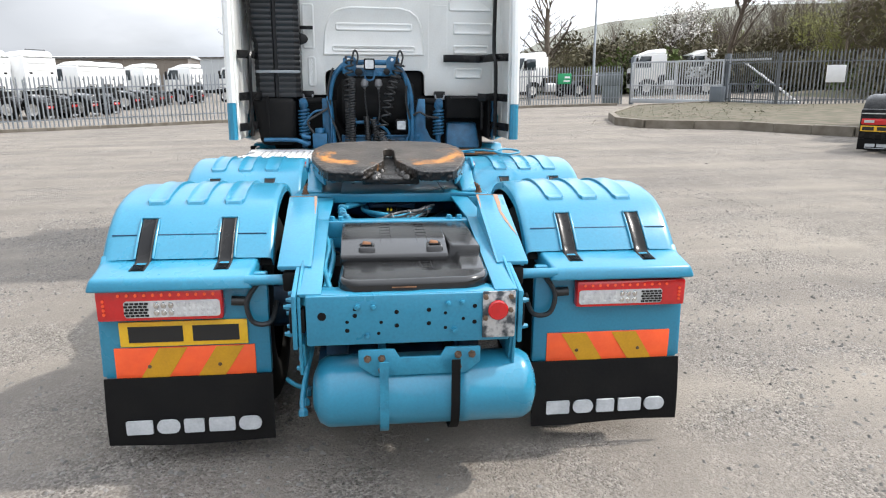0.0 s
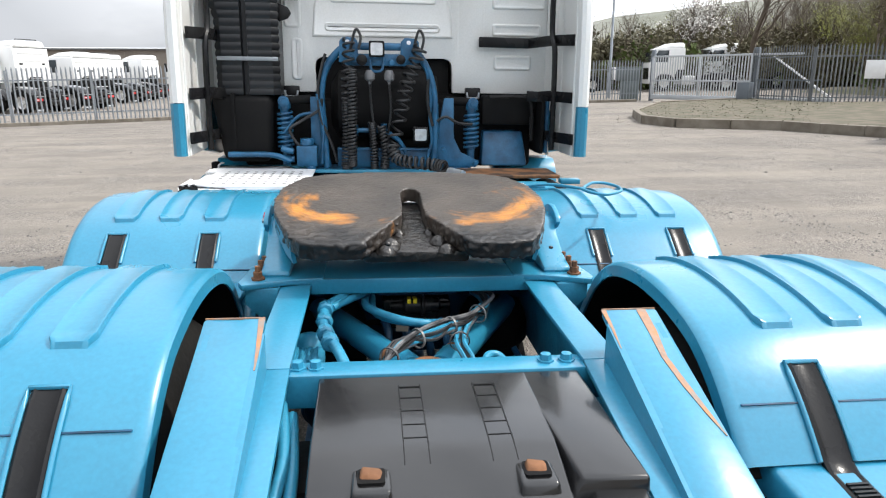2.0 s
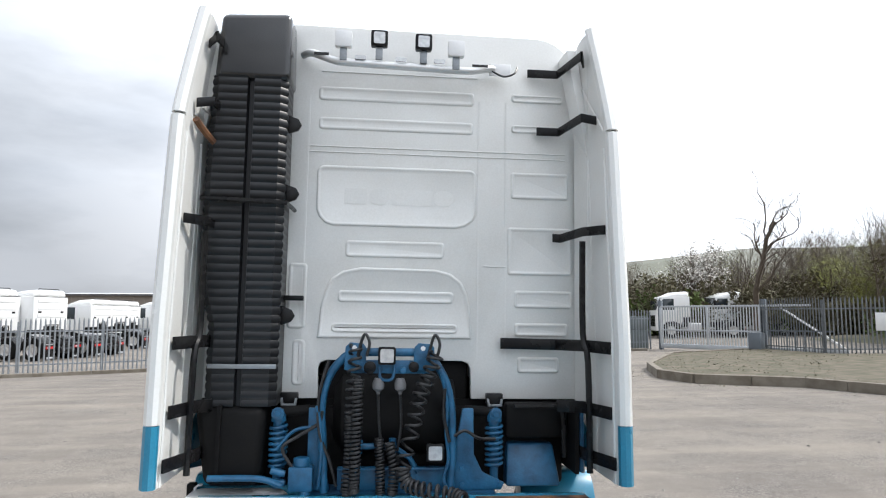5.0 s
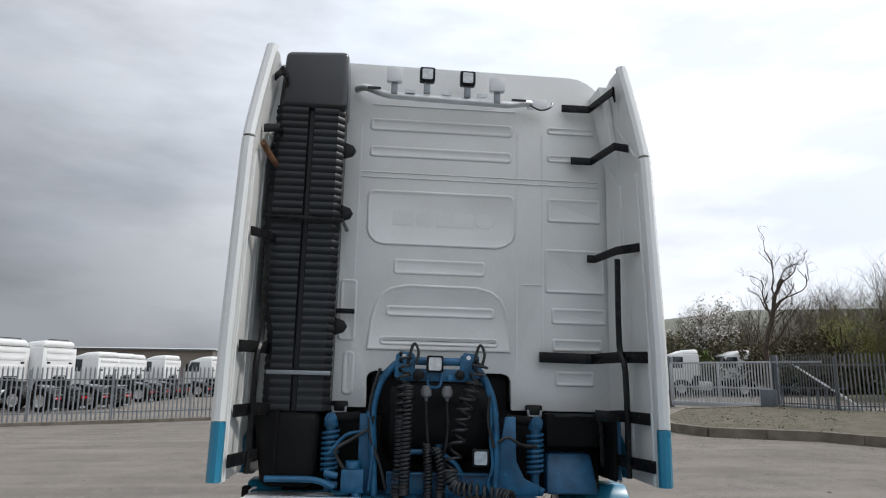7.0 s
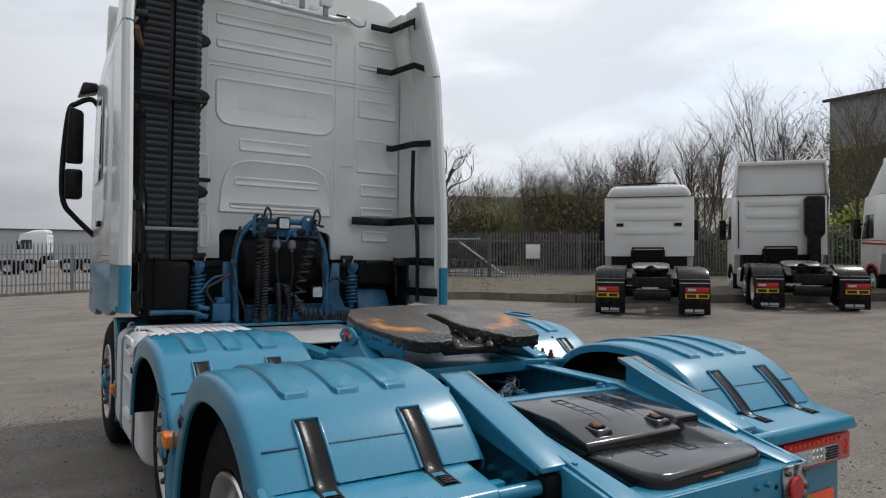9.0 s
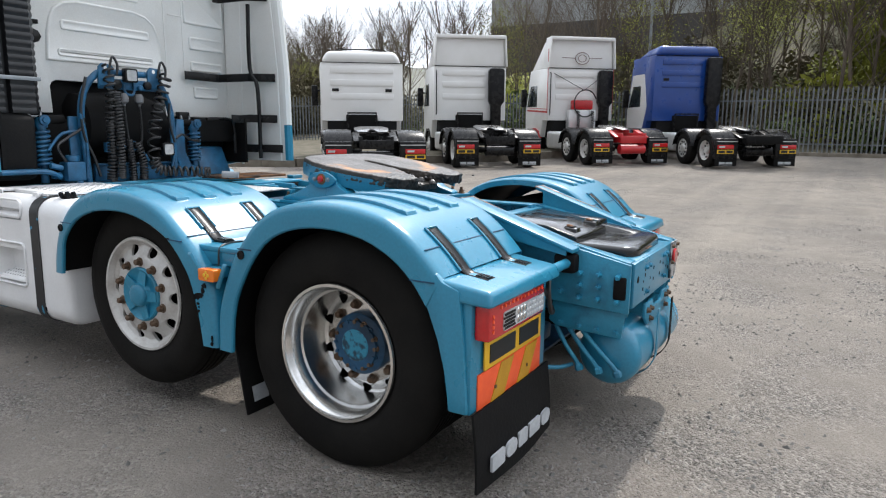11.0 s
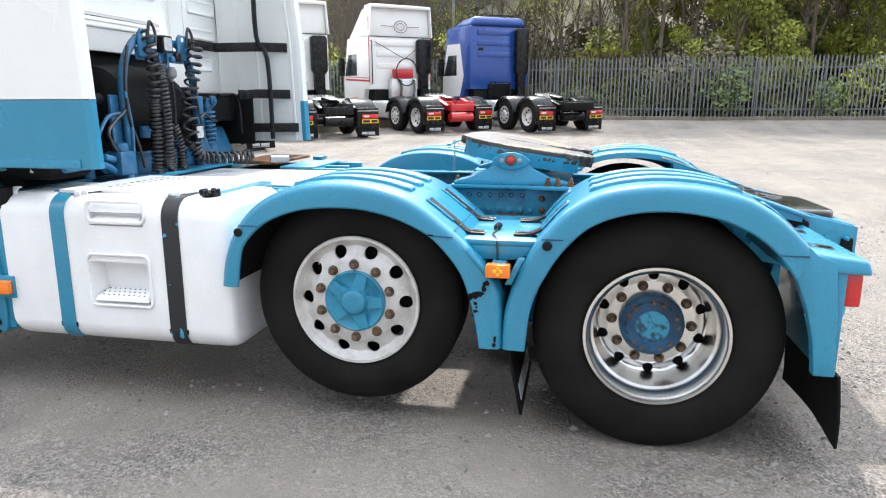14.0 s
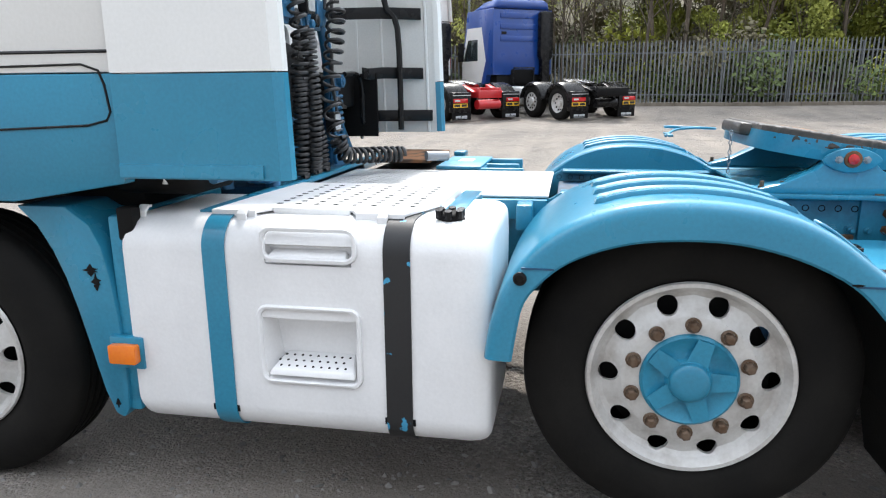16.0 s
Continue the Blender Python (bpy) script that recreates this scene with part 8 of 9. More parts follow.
# ---- other lorries ----
def lorry(name, label, x, y, yaw, cab_mat, size=1.04, stack_mat=BLACK, h=3.7, chassis_mat=BLACK, guard_mat=BLACK, tall=False, exhaust=True, plate=True, axle2=True, stripe=None, cab_y=2.75, seam=None):
    m = on_ground(x, y, yaw) @ Matrix.Scale(size, 4)
    t = thing(name, m, label, "lorry", group="parked lorries")
    P = lambda nm, s, mat, lab="", **k: part(nm, s, mat, t, lab, **k)
    # rear axle at 0, rear wall of the cab at cab_y
    body_top = seam or h - (0.75 if tall else 0.35)
    F = cab_y + 2.25
    wt = 1.16 if tall else 1.06
    c = P("cab_body", Shape().prism([(cab_y, 1.36), (cab_y + 0.02, body_top), (F - 0.42, body_top), (F - 0.02, 1.75), (F, 1.6), (F - 0.02, 0.45), (F - 0.45, 0.45), (F - 0.5, 0.8), (F - 0.75, 1.02), (F - 1.15, 1.05), (F - 1.45, 0.95), (F - 1.6, 0.75), (cab_y + 0.62, 0.8), (cab_y + 0.45, 1.36)], "x", -1.235, 1.235), cab_mat, "cab body", bevel=0.035)
    part("cab_roof", Shape().hull8([(-1.215, cab_y + 0.03, body_top - 0.02), (1.215, cab_y + 0.03, body_top - 0.02), (1.2, F - 0.45, body_top - 0.02), (-1.2, F - 0.45, body_top - 0.02)], [(-wt, cab_y + 0.05, h), (wt, cab_y + 0.05, h), (1.0, cab_y + 1.0, h - 0.06), (-1.0, cab_y + 1.0, h - 0.06)]), cab_mat, c, bevel=0.07 if tall else 0.16, segments=3 if tall else 5)
    part("windscreen", Shape().hull8([(-1.12, F - 0.05, 1.85), (1.12, F - 0.05, 1.85), (1.12, F - 0.015, 1.85), (-1.12, F - 0.015, 1.85)], [(-1.12, F - 0.38, 2.66), (1.12, F - 0.38, 2.66), (1.12, F - 0.345, 2.66), (-1.12, F - 0.345, 2.66)]), GLASS_DARK, c, "dark windscreen", bevel=0.01)
    part("grille", Shape().box((-0.9, F - 0.03, 0.75), (0.9, F + 0.02, 1.5)), BLACK, c, bevel=0.02)
    # pressed ribs of the rear wall
    xr = 0.5 if exhaust else 0.95
    for z in (body_top - 0.18, body_top - 0.55, body_top - 0.95):
        part("pressed_rib", Shape().prism(rounded(-0.95, z - 0.13, xr, z + 0.05, 0.03, 3), "y", cab_y - 0.012, cab_y + 0.1), cab_mat, c, bevel=0.006, smooth=40)
    if tall:
        part("roof_lip", Shape().box((-1.2, cab_y - 0.10, h - 0.10), (1.2, cab_y + 0.12, h + 0.02)), cab_mat, c, bevel=0.03)
        for sd in (-1, 1):
            part("roof_wing", Shape().hull8([(sd * 1.235 - 0.02, cab_y - 0.12, body_top), (sd * 1.235 + 0.02, cab_y - 0.12, body_top), (sd * 1.235 + 0.02, cab_y + 0.5, body_top), (sd * 1.235 - 0.02, cab_y + 0.5, body_top)], [(sd * 1.17 - 0.02, cab_y - 0.10, h), (sd * 1.17 + 0.02, cab_y - 0.10, h), (sd * 1.17 + 0.02, cab_y + 0.4, h), (sd * 1.17 - 0.02, cab_y + 0.4, h)]), cab_mat, c, bevel=0.01)
        part("grab_rail", Shape().tube([(-1.16, cab_y - 0.01, body_top - 0.15), (-1.16, cab_y - 0.06, body_top - 0.2), (-1.16, cab_y - 0.06, 1.6), (-1.16, cab_y - 0.01, 1.55)], 0.018), BLACK, c)
    else:
        part("roof_rail", Shape().tube([(-0.75, cab_y + 0.2, h - 0.02), (-0.7, cab_y + 0.2, h + 0.05), (0.7, cab_y + 0.2, h + 0.05), (0.75, cab_y + 0.2, h - 0.02)], 0.02), BLACK, c)
        for x in (-0.8, 0.8):
            part("wall_vent", Shape().box((x - 0.1, cab_y - 0.012, body_top - 0.85), (x + 0.1, cab_y + 0.02, body_top - 0.76)), BLACK, c)
    part("roof_seam", Shape().box((-1.2, cab_y - 0.004, body_top - 0.012), (1.2, cab_y + 0.02, body_top + 0.008)), BLACK_DULL, c, smooth=0)
    for sd in (-1, 1):
        part("side_window", Shape().prism([(cab_y + 1.05, 1.85), (cab_y + 1.05, 2.6), (cab_y + 1.75, 2.6), (cab_y + 2.1, 1.85)], "x", *sorted((sd * 1.20, sd * 1.242))), GLASS_DARK, c, "dark side window", bevel=0.01)
        part("wing_mirror", Shape().box((min(sd * 1.3, sd * 1.5), cab_y + 1.95, 1.85), (max(sd * 1.3, sd * 1.5), cab_y + 2.08, 2.5)).box((min(sd * 1.2, sd * 1.35), cab_y + 1.97, 2.3), (max(sd * 1.2, sd * 1.35), cab_y + 2.02, 2.36)), BLACK, c, "black wing mirror", bevel=0.03)
        part("wheel_arch", Shape().prism([(F - 1.62, 0.74), (F - 1.5, 0.98), (F - 1.15, 1.09), (F - 0.72, 1.06), (F - 0.45, 0.84), (F - 0.42, 0.6), (F - 0.5, 0.6), (F - 0.55, 0.8), (F - 0.78, 0.99), (F - 1.12, 1.02), (F - 1.42, 0.92), (F - 1.54, 0.74)], "x", *sorted((sd * 1.15, sd * 1.26))), RED_PAINT if chassis_mat is RED_PAINT else (BLACK if cab_mat is FAR_WHITE else cab_mat), c, bevel=0.008)
        if stripe:
            part("coach_line", Shape().prism([(cab_y, 1.62), (cab_y + 2.05, 1.70), (cab_y + 2.05, 1.76), (cab_y, 1.68)], "x", *sorted((sd * 1.234, sd * 1.242))).prism([(cab_y, 1.74), (cab_y + 2.05, 1.82), (cab_y + 2.05, 1.84), (cab_y, 1.76)], "x", *sorted((sd * 1.234, sd * 1.242))).prism([(cab_y + 0.01, 1.6), (cab_y + 0.05, 1.6), (cab_y + 0.05, h - 0.4), (cab_y + 0.01, h - 0.4)], "x", *sorted((sd * 1.234, sd * 1.242))), stripe, c, smooth=0)
    if exhaust:
        P("intake_duct", Shape().prism([(0.68, 1.1), (0.68, 1.85), (0.60, 2.0), (0.60, body_top - 0.13), (0.67, body_top - 0.06), (1.06, body_top - 0.06), (1.13, body_top - 0.13), (1.13, 1.98), (1.02, 1.85), (1.02, 1.1)], "y", cab_y - 0.22, cab_y), stack_mat, "tall air intake duct", bevel=0.03)
    # black boxes stand in for the dark notch and hollow under the cab
    P("engine_bay", Shape().box((-1.05, cab_y + 0.05, 0.75), (1.05, cab_y + 1.5, 1.37)).box((-0.5, cab_y - 0.03, 1.05), (0.45, cab_y + 0.5, 1.55)), BLACK_DULL, bevel=0.03)
    P("hose_frame", Shape().tube([(-0.45, cab_y - 0.1, 1.0), (-0.45, cab_y - 0.12, 1.6), (0.4, cab_y - 0.12, 1.6), (0.4, cab_y - 0.1, 1.0)], 0.03), BLACK, "hose frame behind the cab")
    P("chassis", Shape().box((-0.42, -0.85, 0.70), (-0.34, cab_y + 1.5, 0.98)).box((0.34, -0.85, 0.70), (0.42, cab_y + 1.5, 0.98)).box((-0.42, -0.88, 0.68), (0.42, -0.80, 0.90)).hull8([(-0.55, -0.75, 0.84), (-0.38, -0.75, 0.84), (-0.38, -0.1, 0.98), (-0.55, -0.1, 0.98)], [(-0.55, -0.75, 0.88), (-0.38, -0.75, 0.88), (-0.38, -0.1, 1.08), (-0.55, -0.1, 1.08)]).hull8([(0.38, -0.75, 0.84), (0.55, -0.75, 0.84), (0.55, -0.1, 0.98), (0.38, -0.1, 0.98)], [(0.38, -0.75, 0.88), (0.55, -0.75, 0.88), (0.55, -0.1, 1.08), (0.38, -0.1, 1.08)]), chassis_mat, "chassis frame", bevel=0.008)
    P("rear_tank", Shape().cyl((-0.4, -0.75, 0.50), (0.4, -0.75, 0.50), 0.14), chassis_mat, smooth=40)
    m5 = Matrix.Translation((0, 0.65, 1.12)) @ Matrix.Rotation(radians(10), 4, "X")
    P("coupling_plate", Shape().prism([(-0.14, -0.45), (-0.36, -0.46), (-0.44, -0.2), (-0.44, 0.1), (-0.3, 0.28), (0.3, 0.28), (0.44, 0.1), (0.44, -0.2), (0.36, -0.46), (0.14, -0.45), (0.04, -0.1), (-0.04, -0.1)], "z", 0, 0.05, m5), material(name + "_greasy_steel", (0.42, 0.42, 0.43), 0.22, metal=0.9, second=(0.10, 0.10, 0.10), scale=6.0), "steel fifth wheel plate", bevel=0.008)
    P("coupling_base", Shape().box((-0.5, 0.4, 0.98), (0.5, 0.95, 1.06)), chassis_mat)
    axles = [(0.0, 0.5)] + ([(1.37, 0.52)] if axle2 else [])
    for ya, za in axles:
        for sd in (-1, 1):
            pr = [(ya + 0.62 * math.cos(radians(a)), 0.52 + 0.60 * math.sin(radians(a))) for a in range(10, 171, 16)]
            rowsx = [[(sd * 0.58, yy, zz), (sd * 1.18, yy, zz), (sd * 1.25, yy, zz - 0.03), (sd * 1.255, ya + (yy - ya) * 0.9, 0.52 + (zz - 0.52) * 0.86)] for yy, zz in pr]
            P("mudguard", Shape().sheet(rowsx, 0.015), guard_mat, "black plastic mudguard", smooth=40)
    for sd in (-1, 1):
        lo, hi = sorted((sd * 0.58, sd * 1.25))
        gp = P("guard_tail", Shape().box((lo, -0.72, 0.28), (hi, -0.52, 0.86)), guard_mat, "mudguard tail panel", bevel=0.03)
        part("edge_strip", Shape().box((lo + 0.02, -0.726, 0.765), (hi - 0.02, -0.60, 0.785)), SILVER_DECK, gp, "bright strip", smooth=0)
        a, b = sorted((sd * 0.72, sd * 1.22))
        part("tail_lamp", Shape().box((a, -0.745, 0.56), (b, -0.715, 0.68)), LENS_RED, gp, "red tail lamp", bevel=0.012)
        part("lamp_centre", Shape().box((a + 0.05, -0.75, 0.60), (a + 0.22, -0.742, 0.65)), LENS_CLEAR, gp)
        if plate:
            pb = part("number_plate", Shape().box((a, -0.74, 0.43), (b, -0.715, 0.54)), PLATE_Y, gp, "yellow number plate", smooth=0)
            part("plate_bar", Shape().box((a + 0.03, -0.744, 0.45), (a + 0.23, -0.739, 0.52)).box((a + 0.28, -0.744, 0.45), (b - 0.03, -0.739, 0.52)), INK, pb, smooth=0)
        fl = part("mud_flap", Shape().box((lo, -0.70, 0.07), (hi, -0.68, 0.30)), BLACK_DULL, gp, "black mud flap with a printed bar", bevel=0.005)
        part("print_mark", Shape().box(((lo + hi) / 2 - 0.20, -0.705, 0.13), ((lo + hi) / 2 - 0.03, -0.699, 0.19)).box(((lo + hi) / 2 + 0.0, -0.705, 0.13), ((lo + hi) / 2 + 0.20, -0.699, 0.19)).box(((lo + hi) / 2 - 0.20, -0.705, 0.10), ((lo + hi) / 2 + 0.20, -0.699, 0.112)), LETTER, fl, smooth=0)
        for ya, za in axles:
            w = new("drive_wheel" if ya == 0 else "pusher_wheel")
            w.parent = t
            o = (sd * 1.22, ya, za - 0.0)
            part("tyre", Shape().lathe(o, (-sd, 0, 0), tyre_profile(0.5, 0.3, 0.29), 40), TYRE, w, smooth=40)
            part("rim", Shape().lathe(o, (-sd, 0, 0), [(0.005, 0.292), (0.01, 0.275), (0.10, 0.25), (0.12, 0.22), (0.12, 0.10), (0.03, 0.09), (0.02, 0.0)] if ya == 0 else [(0.005, 0.292), (0.02, 0.26), (0.02, 0.14), (-0.03, 0.12), (-0.05, 0.0)], 32), RIM_PAINT, w, smooth=40)
            part("axle_end", Shape().cyl((sd * 0.2, ya, za), (sd * 1.05, ya, za), 0.09), BLACK_DULL, w)
            for i in range(10 if plate else 0):
                a = 2 * math.pi * i / 10
                part("hand_hole", Shape().cyl((sd * (1.09 if ya == 0 else 1.19), ya + 0.205 * math.cos(a), za + 0.205 * math.sin(a)), (sd * (1.12 if ya == 0 else 1.215), ya + 0.205 * math.cos(a), za + 0.205 * math.sin(a)), 0.03, n=10), BLACK_DULL, w)
        w = new("steer_wheel")
        w.parent = t
        part("tyre", Shape().lathe((sd * 1.22, cab_y + 1.25, 0.5), (-sd, 0, 0), tyre_profile(0.5, 0.3, 0.29), 36), TYRE, w, smooth=40)
        part("rim", Shape().lathe((sd * 1.22, cab_y + 1.25, 0.5), (-sd, 0, 0), [(0.005, 0.292), (0.02, 0.26), (0.02, 0.14), (-0.03, 0.12), (-0.05, 0.0)], 32), RIM_PAINT, w, smooth=40)
        lo, hi = sorted((sd * 0.62, sd * 1.2))
        P("fuel_tank", Shape().box((lo, 2.02, 0.40), (hi, cab_y + 0.1, 0.98)), SILVER_DECK, "alloy fuel tank", bevel=0.08, segments=3)
    return t


FAR_WHITE = material("far_white_cab_paint", (0.78, 0.78, 0.77), 0.35, coat=0.2, second=(0.70, 0.69, 0.66), scale=1.5)
lorry("parked_tractor_unit", "white sleeper-cab tractor unit with black mudguards parked by the verge", 11.86, 9.46, -48.4, FAR_WHITE, size=1.08, h=3.43, exhaust=False, cab_y=3.54)
lorry("parked_tractor_unit", "white high-roof tractor unit with a black stack", 16.6, 8.15, -49.2, FAR_WHITE, size=1.107, h=4.12, seam=3.13, tall=True, cab_y=3.17)
red_one = lorry("parked_tractor_unit", "white high-roof tractor unit with red chassis and red coach lines", 20.0, 4.95, -46.8, FAR_WHITE, size=1.10, h=4.2, seam=3.16, tall=True, cab_y=3.15, chassis_mat=RED_PAINT, stripe=RED_PAINT)
blue_one = lorry("parked_tractor_unit", "royal blue tractor unit with a long chassis", 20.54, 1.1, -52.0, ROYAL, size=1.08, h=3.93, cab_y=3.7)

# what sets the red one and the blue one apart
cy = 3.15
part("alloy_tank", Shape().box((-0.55, cy - 0.35, 1.05), (0.45, cy - 0.05, 1.72)), SILVER_DECK, red_one, "chequered alloy tank behind the cab", bevel=0.02)
part("red_cover", Shape().box((-0.42, cy - 0.30, 1.74), (0.36, cy - 0.08, 2.06)), RED_PAINT, red_one, "red equipment cover", bevel=0.05)
for x in (-0.25, 0.28):
    part("coiled_hose", Shape().tube(helix(smooth_line([(x, cy - 0.42, 1.7), (x + 0.03, cy - 0.44, 1.4), (x, cy - 0.42, 1.1)], 6), 0.05, 11, 8), 0.012, 5), CABLE, red_one, "black coiled hose")
part("loop_hose", Shape().tube(smooth_line([(0.02 + 0.42 * math.cos(a), cy - 0.40, 1.95 + 0.46 * math.sin(a)) for a in [radians(20 + 30 * k) for k in range(11)]]), 0.022, 6), CABLE, red_one, "looped black hose", smooth=60)
part("stay_wire", Shape().tube([(-1.05, cy - 0.05, 2.98), (0.0, cy - 0.3, 2.40), (0.75, cy - 0.12, 2.9)], 0.012, 5), CABLE, red_one)
emblem = material("brown_emblem_print", (0.12, 0.06, 0.05), 0.6)
ring = [(0.26 * math.cos(a), cy - 0.02, 3.5 + 0.2 * math.sin(a)) for a in [2 * math.pi * k / 24 for k in range(25)]]
part("emblem", Shape().tube(ring, 0.012, 5).tube([(0.15 * math.cos(2 * math.pi * k / 16), cy - 0.02, 3.5 + 0.12 * math.sin(2 * math.pi * k / 16)) for k in range(17)], 0.01, 5).tube([(-0.75, cy - 0.02, 3.52), (-0.27, cy - 0.02, 3.50)], 0.01, 5).tube([(0.27, cy - 0.02, 3.50), (0.75, cy - 0.02, 3.52)], 0.01, 5), emblem, red_one, "plain round emblem on the roof panel")
cy = 3.7
for sd in (-1, 1):
    part("white_door_panel", Shape().prism([(cy + 0.80, 1.1), (cy + 0.50, 1.85), (cy + 0.80, 3.0), (cy + 1.80, 3.0), (cy + 2.2, 1.75), (cy + 2.2, 1.1)], "x", *sorted((sd * 1.23, sd * 1.240))), FAR_WHITE, blue_one, "white door panel", smooth=0)
    part("door_window", Shape().prism([(cy + 1.1, 1.88), (cy + 1.1, 2.58), (cy + 1.72, 2.58), (cy + 2.02, 1.88)], "x", *sorted((sd * 1.235, sd * 1.245))), GLASS_DARK, blue_one, "dark door window", smooth=0)
part("white_roof_cap", Shape().hull8([(-1.19, cy + 0.9, 3.42), (1.19, cy + 0.9, 3.42), (1.16, cy + 1.8, 3.40), (-1.16, cy + 1.8, 3.40)], [(-1.07, cy + 0.7, 3.72), (1.07, cy + 0.7, 3.72), (0.96, cy + 1.02, 3.715), (-0.96, cy + 1.02, 3.715)]), FAR_WHITE, blue_one, "white roof front", bevel=0.03)
part("tail_chassis", Shape().box((-0.42, -1.3, 0.72), (0.42, -0.85, 0.95)), BLACK_DULL, blue_one, bevel=0.02)


# ---- gate, boards, poles ----
def sliding_gate():
    (x0, y0), (x1, y1) = GATE_L, GATE_R
    d = Vector((x1 - x0, y1 - y0, 0))
    L = d.length
    m = pose(x0, y0, height(x0, y0) + 0.02, 0, 0, math.degrees(math.atan2(d.y, d.x)))
    g = thing("sliding_gate", m, "grey steel sliding gate with upright bars, closed across the entrance", "gate")
    part("bottom_beam", Shape().box((0, -0.06, 0.08), (L + 3.6, 0.06, 0.30)), GATE_STEEL, g, bevel=0.01)
    part("top_rail", Shape().box((0, -0.03, 2.10), (L + 2.2, 0.03, 2.19)), GATE_STEEL, g, bevel=0.01)
    part("middle_rail", Shape().box((0, -0.025, 0.95), (L, 0.025, 1.02)), GATE_STEEL, g, bevel=0.006)
    s = Shape()
    for k in range(int(L / 0.14)):
        s.box((0.1 + k * 0.14, -0.02, 0.3), (0.145 + k * 0.14, 0.02, 2.1))
    part("bar", s, GATE_STEEL, g, "upright gate bars", smooth=0)["kind"] = "stuff"
    for x in (0.0, L * 0.5, L):
        part("stile", Shape().box((x - 0.05, -0.04, 0.3), (x + 0.05, 0.04, 2.12)), GATE_STEEL, g, bevel=0.006)
    part("brace", Shape().hull8([(L + 0.9, -0.03, 2.05), (L + 1.02, -0.03, 2.05), (L + 3.6, -0.03, 0.3), (L + 3.45, -0.03, 0.3)], [(L + 0.9, 0.03, 2.05), (L + 1.02, 0.03, 2.05), (L + 3.6, 0.03, 0.3), (L + 3.45, 0.03, 0.3)]), TANK_WHITE, g, "pale diagonal brace")
    dark = material("dark_grey_post", (0.14, 0.16, 0.18), 0.5, second=(0.10, 0.115, 0.13), scale=3.0)
    for x in (-0.12, L + 0.12):
        part("gate_post", Shape().box((x - 0.09, 0.1, -0.1), (x + 0.09, 0.28, 2.45)), dark, g, "dark steel gate post", bevel=0.008)
    part("motor_box", Shape().box((L - 0.2, -0.75, -0.05), (L + 0.35, -0.3, 0.95)), dark, g, "dark grey gate motor box", bevel=0.02)
    for k in range(7):
        part("guide_bar", Shape().box((L + 0.6 + k * 0.36, -0.42, -0.1), (L + 0.64 + k * 0.36, -0.38, 1.05)), dark, g)
    part("guide_rail", Shape().box((L + 0.5, -0.43, 1.02), (L + 3.2, -0.37, 1.08)), dark, g)


sliding_gate()
pole = thing("lamp_post", on_ground(13.7, 36.8), "tall slim grey lighting column behind the fence", "lamp post")
part("column", Shape().lathe((0, 0, -0.2), (0, 0, 1), [(0, 0.11), (1.6, 0.11), (1.65, 0.08), (9.0, 0.05), (9.0, 0)], 12), STEEL, pole)
part("control_box", Shape().box((0.1, -0.2, 1.0), (0.5, 0.0, 1.7)), FAR_WHITE, pole, bevel=0.01)
part("lamp_head", Shape().box((-0.1, -0.6, 8.95), (0.1, 0.1, 9.05)), STEEL, pole, bevel=0.02)
pole = thing("lamp_post", on_ground(29.5, 6.5), "slim grey lighting column among the trees", "lamp post")
part("column", Shape().lathe((0, 0, -0.2), (0, 0, 1), [(0, 0.11), (1.6, 0.11), (1.65, 0.08), (10.0, 0.05), (10.0, 0)], 12), STEEL, pole)


def board(name, x, y, z, w, h, yaw, mat, label):
    t = thing(name, pose(x, y, z, 0, 0, yaw), label, "sign")
    part("sheet", Shape().box((-w / 2, -0.02, 0), (w / 2, 0, h)), mat, t, bevel=0.004)
    return t


board("sign", 19.6, 23.45, 1.35, 0.75, 0.7, -16, TANK_WHITE, "plain white board fixed on the palisade fence")
b = board("sign", 10.6, 32.40, 1.30, 0.75, 0.55, 2, material("green_sign", (0.02, 0.30, 0.12), 0.5), "green sign with white bars on the fence")
part("sign_bar", Shape().box((0.0, -0.026, 0.3), (0.3, -0.02, 0.4)).box((-0.05, -0.026, 0.12), (0.3, -0.02, 0.2)), TANK_WHITE, b, smooth=0)
cab_box = thing("meter_cabinet", on_ground(13.4, 33.3, -15), "grey steel cabinet beside the gate", "cabinet")
part("body", Shape().box((-0.6, -0.2, 1.0), (0.6, 0.2, 1.7)).box((-0.35, -0.2, 0.0), (0.6, 0.2, 0.98)), material("cabinet_grey", (0.16, 0.19, 0.19), 0.6), cab_box, bevel=0.02)


